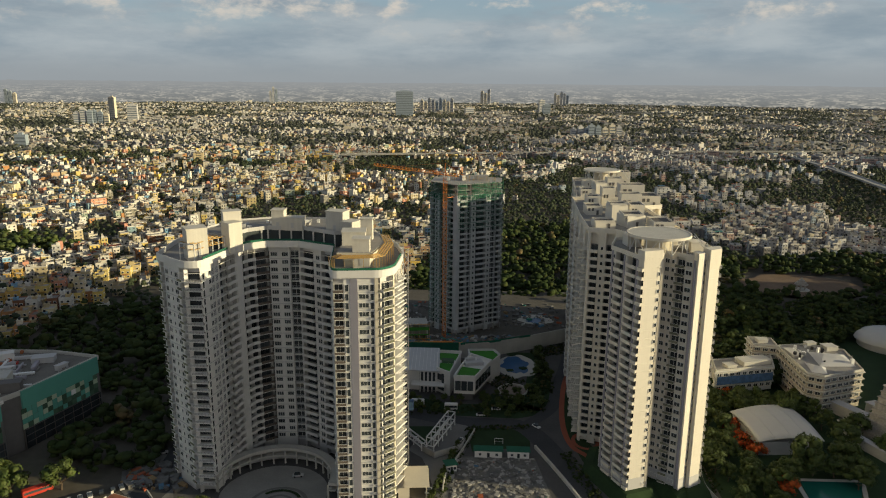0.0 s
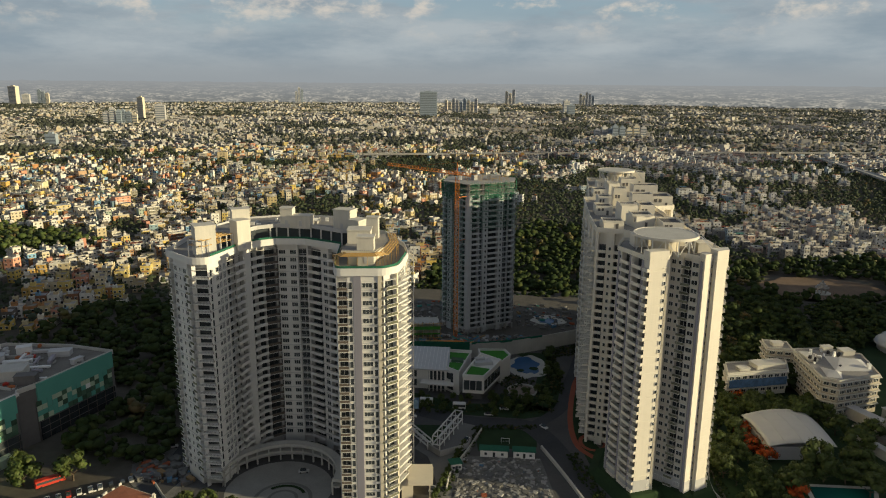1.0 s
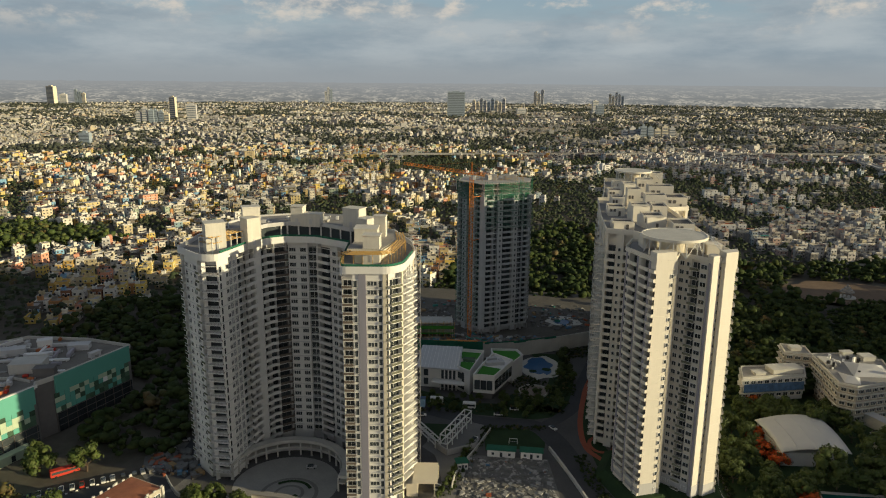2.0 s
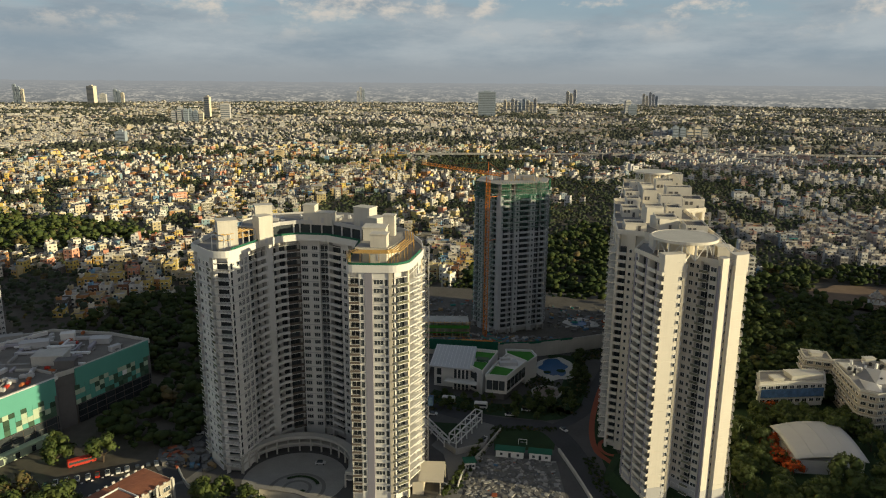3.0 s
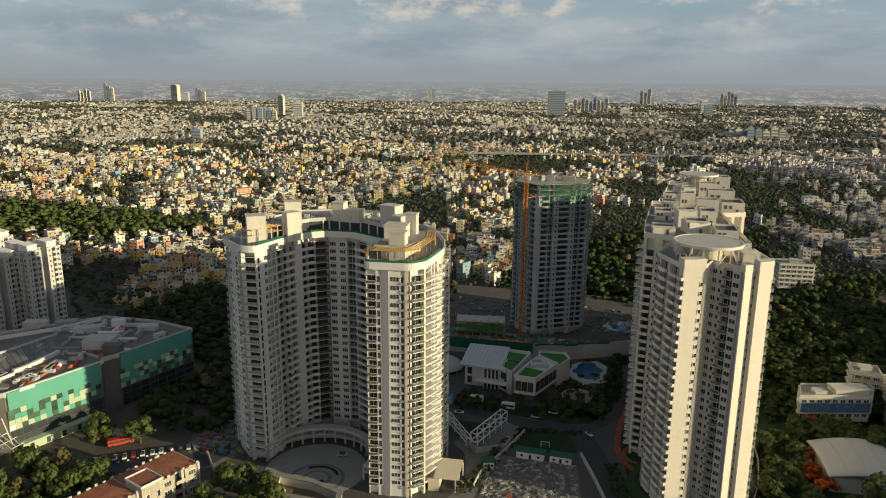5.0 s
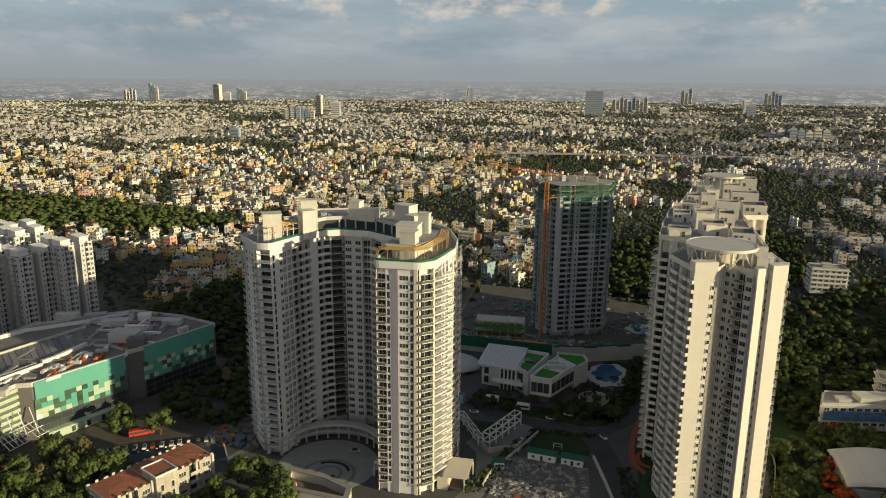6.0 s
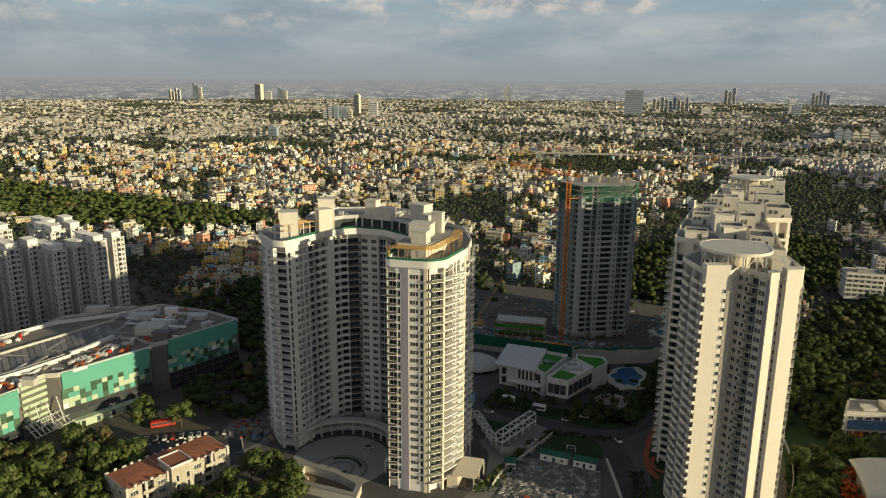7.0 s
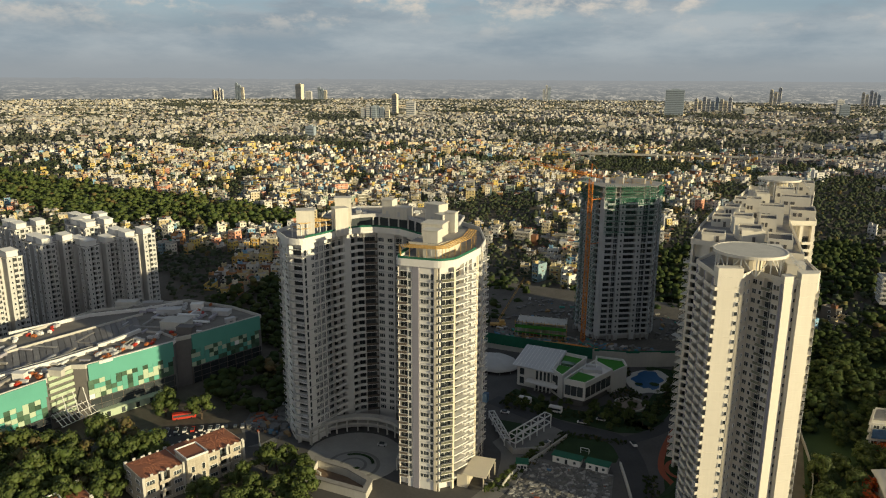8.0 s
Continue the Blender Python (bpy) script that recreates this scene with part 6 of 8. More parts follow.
for _ in range(22):
    bm = bmesh.new()
    x, y = rng.uniform(162, 188), rng.uniform(320, 342)
    box(bm, (x, y, 17.7), (rng.uniform(0.6, 2.0), rng.uniform(0.6, 1.4), rng.uniform(0.8, 3.0)), rng.uniform(0, 1.5))
    part("roof_plant", bm, rng.choice((GREYWALL, CONCRETE, BLACKTANK, FRAME)), school)
banded_building("school", [(148, 343), (159.5, 341), (160.5, 352), (149, 354)], 5, 3.3, 1, WORN, "cream school wing with small windows", ((154, 348, 5, 4, 1.6, 0.1),))
blue = banded_building("blue_building", [(121, 317), (151, 325), (155, 338), (124, 331)], 3, 3.3, 3.5, TOWNGREY, "low building with a blue painted mural wall", ((143, 329, 15, 7, 2.2, 0.26), (130, 324, 5, 4, 1.2, 0.26)))
bm = bmesh.new()
box(bm, (136.2, 319.9, 7.6), (30.0, 0.3, 4.0), 0.26)
part("mural", bm, BLUEPAINT, blue, "blue painted mural")


def white_shed():
    t = thing("white_tent_hall", (134, 277, 0), "large white membrane hall with a gently arched roof", "hall")
    bm = bmesh.new()
    n, m = 14, 10
    c0, c1, c2, c3 = Vector((119, 291)), Vector((121, 264)), Vector((148, 266)), Vector((147, 298))
    grid = []
    for i in range(n + 1):
        row = []
        for j in range(m + 1):
            u, v = i / n, j / m
            p = (c1.lerp(c2, u)).lerp(c0.lerp(c3, u), v)
            z = 5.8 + 2.3 * math.sin(math.pi * (0.1 + 0.8 * u)) + 1.4 * math.sin(math.pi * v)
            row.append(bm.verts.new((p.x, p.y, z)))
        grid.append(row)
    for i in range(n):
        for j in range(m):
            bm.faces.new((grid[i][j], grid[i + 1][j], grid[i + 1][j + 1], grid[i][j + 1])).smooth = True
    ext = bmesh.ops.extrude_face_region(bm, geom=bm.faces[:])
    bmesh.ops.translate(bm, verts=[g for g in ext["geom"] if isinstance(g, bmesh.types.BMVert)], vec=(0, 0, -0.3))
    bmesh.ops.recalc_face_normals(bm, faces=bm.faces)
    part("roof", bm, TENT, t)
    bm = bmesh.new()
    prism(bm, inset([tuple(c1), tuple(c2), tuple(c3), tuple(c0)], 1.0), 0, 5.6)
    part("wall", bm, GREYWALL, t)
    for k in range(1, 4):
        a, bb = c1.lerp(c2, k / 4), c0.lerp(c3, k / 4)
        u = k / 4
        z = 5.8 + 2.3 * math.sin(math.pi * (0.1 + 0.8 * u))
        bm = bmesh.new()
        tube(bm, [(a.x, a.y, z + 0.05)] + [(*a.lerp(bb, s / 6), z + 0.05 + 1.4 * math.sin(math.pi * s / 6)) for s in range(1, 7)], 0.16)
        part("seam", bm, GREYWALL, t)


white_shed()


def dome(x, y, r, h):
    t = thing("white_dome_roof", (x, y, 0), "pale dome-shaped tensile roof among the trees", "dome")
    bm = bmesh.new()
    bmesh.ops.create_uvsphere(bm, u_segments=32, v_segments=12, radius=1, matrix=Matrix.Translation((x, y, h)) @ Matrix.Diagonal((r, r * 0.9, 6.5, 1)))
    bmesh.ops.delete(bm, geom=[v for v in bm.verts if v.co.z < h - 0.2], context="VERTS")
    for f in bm.faces:
        f.smooth = True
    part("roof", bm, TENT, t)
    bm = bmesh.new()
    disc(bm, (x, y), r * 0.88, 0, h, 28)
    part("wall", bm, GREYWALL, t)


dome(247, 394, 19, 4)
dome(238, 352, 14, 3)


def stone_hall():
    """The tall carved stone gable beyond the school."""
    t = thing("carved_stone_tower", (180, 282, 0), "pale carved stone tower with stepped tiers", "tower")
    for k in range(9):
        s = 1 - k * 0.085
        bm = bmesh.new()
        box(bm, (182, 284, k * 2.6), (15 * s, 10 * s, 2.3), 0.5)
        box(bm, (182, 284, k * 2.6 + 2.3), (15 * s + 0.7, 10 * s + 0.7, 0.3), 0.5)
        for i in range(-4, 5):
            p = Vector((182, 284)) + Matrix.Rotation(0.5, 2) @ Vector((i * 1.6 * s, -5.2 * s))
            box(bm, (p.x, p.y, k * 2.6 + 0.1), (0.9 * s, 0.7, 1.9), 0.5)
        part("tier", bm, STONE, t)


stone_hall()
for x, y, w, d, h, a, lab in ((175, 303, 5, 22, 5, 0.45, "small grey outbuilding with a sheet roof"), (168, 272, 3, 26, 4, 0.35, "small grey outbuilding with a sheet roof"), (190, 300, 6, 12, 6, 0.4, "small grey outbuilding with a sheet roof")):
    t = thing("outbuilding", (x, y, 0), lab, "outbuilding")
    bm = bmesh.new()
    box(bm, (x, y, 0), (w, d, h), a)
    part("wall", bm, PALECONC, t)
    bm = bmesh.new()
    box(bm, (x, y, h), (w + 0.8, d + 0.8, 0.2), a, tilt=Matrix.Rotation(0.06, 4, "Y"))
    part("roof", bm, GREYWALL, t)

# unseen plain blocks added on the sunward side to shade the grounds
for pts, h in (([(216, 150), (234, 146), (252, 300), (234, 304)], 31), ([(300, 330), (318, 326), (346, 500), (328, 506)], 38)):
    bm = bmesh.new()
    prism(bm, pts, 0, h)
    setting("wall_east", bm, GREYWALL, "unseen plain grey block added to shade the grounds", "wall")

# the bare mound with its shrine
flat("clearing", blob(248, 512, 44, 30, 36, 11, 0.25), 2.5, EARTH, "bare brown clearing among trees", "clearing")


def shrine(x, y, z):
    t = thing("shrine", (x, y, z), "small pale pavilion with a tiered roof on the clearing", "shrine")
    for k in range(6):
        a = k * math.tau / 6
        bm = bmesh.new()
        box(bm, (x + 3 * math.cos(a), y + 3 * math.sin(a), z), (0.6, 0.6, 4))
        part("column", bm, STONE, t)
    for k, (r, h) in enumerate(((4.6, 0.6), (3.4, 1.2), (2.0, 1.6), (0.8, 1.6))):
        bm = bmesh.new()
        disc(bm, (x, y), r, z + 4 + (0, 0.6, 1.8, 3.4)[k], z + 4 + (0.6, 1.8, 3.4, 5.0)[k], 12)
        part("roof", bm, STONE, t)
    bm = bmesh.new()
    disc(bm, (x, y), 6, z - 0.2, z + 0.5, 16)
    part("plinth", bm, PALECONC, t)


shrine(244, 500, 2.5)


# ---- landmarks of the town ----
def far_tower(x, y, w, h, ang, mat, floors_seen=True):
    z = terrain(x, y)
    t = thing("far_tower", (x, y, z), "distant pale tower block above the roofs", "tower block", "far towers on the skyline")
    bm = bmesh.new()
    d = w * 0.55
    box(bm, (x, y, z), (w, d, h), ang)
    box(bm, (x, y, z + h), (w * 0.4, d * 0.5, 4), ang)
    part("wall", bm, mat, t)
    n = max(3, int(h / 7))
    for k in range(n):
        bm = bmesh.new()
        box(bm, (x, y, z + 3 + k * (h - 4) / n), (w * 0.92, d + 0.6, (h - 4) / n * 0.42), ang)
        part("window_band", bm, FARGLASS, t)
    return t


FAR = ((-260, 2906, 70, 100), (-146, 3297, 153, 65), (-1157, 2114, 58, 51), (-1113, 2131, 54, 45), (-1213, 2409, 22, 89), (-1122, 2360, 32, 73), (-2900, 3542, 63, 107), (-2613, 3762, 48, 115),
       (-2566, 3794, 37, 76), (-2497, 3841, 66, 83), (-2998, 3458, 81, 75), (335, 3326, 27, 80), (340, 3161, 33, 46), (564, 4432, 93, 87), (289, 1846, 55, 27), (349, 1832, 89, 32),
       (104, 4602, 66, 97), (-1212, 4430, 52, 102), (-898, 1402, 22, 25), (184, 1537, 93, 18), (2, 3181, 38, 36))
for k, (x, y, w, h) in enumerate(FAR):
    n = int(w / 17) if k and w > 50 else 1
    for i in range(n):
        # a wide one is a row of blocks with gaps
        u = (i - (n - 1) / 2) * w / n
        far_tower(x + u, y + (0.12 * u if n > 1 else 0), w / n * (0.8 if n > 1 else 1), h * (1 - 0.12 * ((i * 7 + k) % 3)), (0.1, -0.15, 0.25)[k % 3], (BLUEGREY, CREAM, GREYWALL)[(k + i // 2) % 3])
banded_building("white_house", [(150, 530), (173, 532), (171, 546), (149, 544)], 5, 3.2, 6, WHITE, "white five-storey house at the edge of the wood", ((160, 538, 6, 5, 2.4, 0),))


def viaduct(pts, w, z, label):
    t = thing("viaduct", (*pts[0], 14), label, "viaduct")
    line = smooth_line(pts, 5)
    out = band(line, w)
    n = len(line)
    bm = bmesh.new()
    r, lft = out[:n], out[n:][::-1]
    rows = [[bm.verts.new((*a, z)), bm.verts.new((*b2, z)), bm.verts.new((*b2, z - 1.6)), bm.verts.new((*a, z - 1.6))] for a, b2 in zip(r, lft)]
    for i in range(n - 1):
        for k in range(4):
            bm.faces.new((rows[i][k], rows[i + 1][k], rows[i + 1][(k + 1) % 4], rows[i][(k + 1) % 4]))
    bmesh.ops.recalc_face_normals(bm, faces=bm.faces)
    part("deck", bm, CONCRETE, t)
    for side in (r, lft):
        bm = bmesh.new()
        edge = band(side, 0.7)
        m = len(side)
        rows = [[bm.verts.new((*a, z)), bm.verts.new((*a, z + 0.9)), bm.verts.new((*b2, z + 0.9)), bm.verts.new((*b2, z))] for a, b2 in zip(edge[:m], edge[m:][::-1])]
        for i in range(m - 1):
            for k in range(4):
                bm.faces.new((rows[i][k], rows[i + 1][k], rows[i + 1][(k + 1) % 4], rows[i][(k + 1) % 4]))
        bmesh.ops.recalc_face_normals(bm, faces=bm.faces)
        part("parapet", bm, CONCRETE, t)
    for i in range(0, n, 2):
        bm = bmesh.new()
        box(bm, (*line[i], terrain(*line[i]) - 1), (2.2, 2.2, z - 1 - terrain(*line[i])))
        part("pier", bm, CONCRETE, t)


viaduct([(-220, 1230), (-40, 1272), (150, 1306), (345, 1348), (500, 1371), (760, 1400)], 11, 24, "long grey elevated rail viaduct across the town")
viaduct([(590, 1330), (575, 1180), (555, 1040), (530, 900), (520, 800)], 13, 22, "concrete flyover leading out of the town")


# ---- vehicles ----
def car(x, y, ang, paint, label):
    t = thing("car", (x, y, 0.08), label, "car", "parked cars")
    m = Matrix.Translation((x, y, 0.08)) @ Matrix.Rotation(ang, 4, "Z")
    bm = bmesh.new()
    box(bm, (0, 0, 0.3), (4.1, 1.7, 0.65))
    bmesh.ops.bevel(bm, geom=bm.edges[:], offset=0.14, segments=2, affect="EDGES")
    bmesh.ops.transform(bm, matrix=m, verts=bm.verts)
    part("body", bm, paint, t)
    bm = bmesh.new()
    prism(bm, [(-1.5, -0.75), (0.9, -0.75), (0.9, 0.75), (-1.5, 0.75)], 0.95, 1.45)
    top = [v for v in bm.verts if v.co.z > 1.2]
    for v in top:
        v.co.x = -0.25 + (v.co.x + 0.25) * 0.66
    bmesh.ops.transform(bm, matrix=m, verts=bm.verts)
    part("cabin", bm, GLASS, t)
    for sx in (-1.25, 1.25):
        for sy in (-0.8, 0.8):
            bm = bmesh.new()
            bmesh.ops.create_cone(bm, cap_ends=True, segments=12, radius1=0.32, radius2=0.32, depth=0.2, matrix=m @ Matrix.Translation((sx, sy, 0.32)) @ Matrix.Rotation(math.pi / 2, 4, "X"))
            part("wheel", bm, BLACKTANK, t)


def bus(x, y, ang, paint, label, length=10.5):
    t = thing("bus", (x, y, 0.08), label, "bus")
    m = Matrix.Translation((x, y, 0.08)) @ Matrix.Rotation(ang, 4, "Z")
    bm = bmesh.new()
    box(bm, (0, 0, 0.4), (length, 2.5, 2.6))
    bmesh.ops.bevel(bm, geom=bm.edges[:], offset=0.2, segments=2, affect="EDGES")
    bmesh.ops.transform(bm, matrix=m, verts=bm.verts)
    part("body", bm, paint, t)
    for s in (-1, 1):
        bm = bmesh.new()
        box(bm, (0, s * 1.25, 1.5), (length * 0.9, 0.08, 0.9))
        bmesh.ops.transform(bm, matrix=m, verts=bm.verts)
        part("window_strip", bm, GLASS, t)
        for sx in (-0.32, 0.3):
            bm = bmesh.new()
            bmesh.ops.create_cone(bm, cap_ends=True, segments=12, radius1=0.45, radius2=0.45, depth=0.25, matrix=m @ Matrix.Translation((sx * length, s * 1.15, 0.45)) @ Matrix.Rotation(math.pi / 2, 4, "X"))
            part("wheel", bm, BLACKTANK, t)


bus(-151, 224, 0.78, REDPAINT, "red bus on the street by the mall", 10)
bus(-19, 303, 0.0, WHITE, "white minibus at the clubhouse", 6)
bus(-3.5, 299.5, 0.0, WHITE, "white minibus on the drive", 6)
rng = random.Random(71)
PAINTS = (("white", WHITE), ("grey", GREYWALL), ("red", REDPAINT), ("black", BLACKTANK))
for k in range(16):
    nm, pm = PAINTS[rng.choices(range(4), (6, 4, 1, 3))[0]]
    car(-160 + k * 2.9 + rng.uniform(-0.4, 0.4), 204 + k * 1.9, 0.6 + 1.57, pm, nm + " car parked at the kerb of the street")
for x, y, a in ((-24, 289, 0.1), (10, 294, 0.1), (34, 284, -0.9), (17, 300, 0.1), (1, 270, 1.2), (-10, 232, 1.3), (-120, 246, 0.3), (-126, 250, 0.3), (-118, 254, 0.4), (-60, 240, 0.2), (168, 306, 0.4), (171, 297, 0.5)):
    nm, pm = PAINTS[rng.choices(range(4), (6, 4, 1, 3))[0]]
    car(x, y, a, pm, nm + " car standing on the drive")
# striped kerb
for k in range(26):
    bm = bmesh.new()
    p = Vector((-164, 192)).lerp(Vector((-132, 221)), k / 25)
    box(bm, (p.x, p.y, 0.05), (0.8, 0.35, 0.4), 0.74)
    ob = new("kerb_block", mesh_of("kerb_block", bm, WHITE if k % 2 else BLACKTANK))
    tagged(ob, "white kerb block of a striped kerb" if k % 2 else "black kerb block of a striped kerb", "kerb block", "striped kerb along the street")


def duct_run(x, y, w, d, h, ang, m, label):
    bm = bmesh.new()
    box(bm, (x, y, 24.5), (w, d, h), ang)
    bmesh.ops.bevel(bm, geom=bm.edges[:], offset=0.08, segments=1, affect="EDGES")
    for s in (-0.4, 0, 0.4):
        p = Vector((x, y)) + Vector((math.cos(ang), math.sin(ang))) * (s * w)
        box(bm, (p.x, p.y, 24.2), (0.2, d + 0.1, 0.4), ang)
    tagged(new("roof_duct", mesh_of("roof_duct", bm, m)), label, "duct", "ducts on the mall roof")


for k in range(44):
    x, y = rng.choice(((-212, 272), (-192, 270), (-186, 285), (-222, 280), (-205, 205), (-232, 200)))
    x, y = x + rng.gauss(0, 6), y + rng.gauss(0, 8)
    m, lab = rng.choice(((GREYWALL, "grey sheet-metal roof duct"), (FRAME, "white roof duct on low stands"), (LILAC, "dark grey roof duct on stands"), (ROOF, "weathered grey-brown roof duct on stands")))
    duct_run(x, y, rng.uniform(3, 12), rng.uniform(0.6, 1.6), rng.uniform(0.5, 1.5), 0.3 + rng.choice((0, 1.57)), m, lab)


def planter_court():
    """Low pale building with an open court before the crescent tower."""
    t = thing("entrance_pavilion", (-62, 208, 0), "low pale entrance pavilion with an open court", "pavilion")
    pts = [(-76, 216), (-72, 203), (-46, 203), (-48, 211), (-60, 215)]
    bm = bmesh.new()
    ring(bm, pts, 1.4, 0, 3.6)
    part("wall", bm, PALECONC, t)
    bm = bmesh.new()
    ring(bm, inset(pts, -0.3), 2.0, 3.6, 4.0)
    part("roof", bm, ROOF, t)
    bm = bmesh.new()
    prism(bm, inset(pts, 1.5), 0, 0.4)
    part("court", bm, EARTH, t)


planter_court()


def gate_canopy():
    t = thing("gate_canopy", (-14, 232, 0), "cream canopy on posts by the slab wing", "canopy")
    bm = bmesh.new()
    box(bm, (-14.5, 233, 5.4), (9, 14, 0.4), 0.1)
    part("roof", bm, CREAM, t)
    for sx in (-4, 4):
        for sy in (-6, 0, 6):
            bm = bmesh.new()
            box(bm, (-14.5 + sx, 233 + sy, 0), (0.4, 0.4, 5.4))
            part("post", bm, CREAM, t)
    bm = bmesh.new()
    box(bm, (-19, 231, 0), (4, 10, 5.0), 0.1)
    part("wall", bm, CREAM, t)


gate_canopy()
bm = bmesh.new()
for sx in (-1, 1):
    for sy in (-1, 1):
        tube(bm, [(-19.2 + sx * 0.8, 246 + sy * 0.8, 0), (-19.2 + sx * 0.8, 246 + sy * 0.8, 88)], 0.16)
for k in range(44):
    s = 1 if k % 2 else -1
    for sy in (-0.8, 0.8):
        tube(bm, [(-20 if s > 0 else -18.4, 246 + sy, k * 2), (-18.4 if s > 0 else -20, 246 + sy, k * 2 + 2)], 0.1)
hoist = thing("site_hoist", (-19.2, 246, 0), "steel lattice site hoist on the tower's side", "hoist")
part("mast", bm, GREYWALL, hoist)
bm = bmesh.new()
box(bm, (-17.4, 246, 26), (1.8, 2.4, 3.4))
part("cage", bm, BLUEPAINT, hoist, "blue hoist cage")



# pale low tent left of the clubhouse
tent = thing("marquee", (-47, 337, 0), "low white membrane marquee beside the clubhouse", "tent")
bm = bmesh.new()
rings = []
for k in range(7):
    f = k / 6
    rings.append([bm.verts.new((-47 + 13 * math.cos(f * 1.5) * math.cos(a) + 0.2, 337 + 11 * math.cos(f * 1.5) * math.sin(a), 1.6 + 4.6 * math.sin(f * 1.5) + 0.12 * math.cos(8 * a))) for a in [i * math.tau / 32 for i in range(32)]])
for r0, r1 in zip(rings, rings[1:]):
    for i in range(32):
        bm.faces.new((r0[i], r0[(i + 1) % 32], r1[(i + 1) % 32], r1[i]))
bm.faces.new(rings[-1])
part("membrane", bm, TENT, tent)
for i in range(12):
    a = i * math.tau / 12
    bm = bmesh.new()
    tube(bm, [(-46.8 + 12.6 * math.cos(a), 337 + 10.6 * math.sin(a), 0), (-46.8 + 12.6 * math.cos(a), 337 + 10.6 * math.sin(a), 1.8)], 0.12)
    part("pole", bm, STEEL, tent)
# ---- trees ----
def ico():
    bm = bmesh.new()
    bmesh.ops.create_icosphere(bm, subdivisions=1, radius=1)
    v = np.array([x.co[:] for x in bm.verts])
    f = np.array([[a.index for a in q.verts] + [q.verts[2].index] for q in bm.faces])
    bm.free()
    return v, f


ICO_V, ICO_F = ico()
ICO_F = ICO_F[ICO_V[ICO_F[:, :3]].mean(1)[:, 2] > -0.4]      # the hidden underside is left away


# a cheaper clump for trees seen from afar: two rings and a cap
DOME_V = np.array([[math.cos(k * math.tau / 5 + 0.5 * t), math.sin(k * math.tau / 5 + 0.5 * t), z] for t, z, r in ((0, -0.35, 1), (1, 0.55, 0.7)) for k in range(5)]) * np.array([[1, 1, 1]] * 5 + [[0.7, 0.7, 1.3]] * 5)
DOME_F = np.array([[k, (k + 1) % 5, 5 + (k + 1) % 5, 5 + k] for k in range(5)] + [[5, 6, 7, 8], [5, 8, 9, 9]])


# a fuller, smooth clump: three rings and a crest
LUMP_V = np.array([[r * math.cos(k * math.tau / 7 + 0.4 * t), r * math.sin(k * math.tau / 7 + 0.4 * t), z] for t, z, r in ((0, -0.45, 0.85), (1, 0.1, 1.0), (2, 0.6, 0.74)) for k in range(7)] + [[0, 0, 0.92]])
LUMP_F = np.array([[o + k, o + (k + 1) % 7, o + 7 + (k + 1) % 7, o + 7 + k] for o in (0, 7) for k in range(7)] + [[14 + k, 14 + (k + 1) % 7, 21, 21] for k in range(7)])


def crown_soup(rng, r, h, clumps, leaves, leaf, lump=0.72, core=True, shape=None):
    """Clumps of leaves set unevenly in a dome r wide and h high: vertices and faces."""
    vs, fs, off = [], [], 0
    for _ in range(clumps):
        a, u, k = rng.uniform(0, math.tau), rng.random(), rng.random() ** 0.5
        rad = r * (0.25 + 0.75 * k) * math.sqrt(max(0.05, 1 - (u - 0.3) ** 2 * 1.6))
        c = np.array([rad * 0.78 * math.cos(a), rad * 0.78 * math.sin(a), h * (0.12 + 0.8 * u)])
        s = r * rng.uniform(0.24, 0.42)
        if core:
            sv, sf = shape or (ICO_V, ICO_F)
            v = sv * (np.array([rng.uniform(0.85, 1.2), rng.uniform(0.85, 1.2), rng.uniform(0.6, 0.85)]) * s * lump) * np.array([[rng.uniform(0.75, 1.25)] for _ in sv]) + c
            vs.append(v), fs.append(sf + off)
            off += len(v)
        for _ in range(leaves):
            d = np.array([rng.gauss(0, 1), rng.gauss(0, 1), rng.gauss(0.25, 0.8)])
            d /= np.linalg.norm(d) + 1e-6
            p = c + d * s * rng.uniform(0.75, 1.15) * np.array([1, 1, 0.8])
            t1 = np.cross(d, [rng.gauss(0, 1), rng.gauss(0, 1), rng.gauss(0, 1)])
            t1 /= np.linalg.norm(t1) + 1e-6
            t2 = np.cross(d, t1) + d * rng.uniform(-0.35, 0.35)
            w = leaf * rng.uniform(0.6, 1.4)
            vs.append(np.array([p - t1 * w, p - t2 * w * 0.7, p + t1 * w, p + t2 * w * 0.7]))
            fs.append(np.array([[0, 1, 2, 3]]) + off)
            off += 4
    return np.concatenate(vs), np.concatenate(fs)


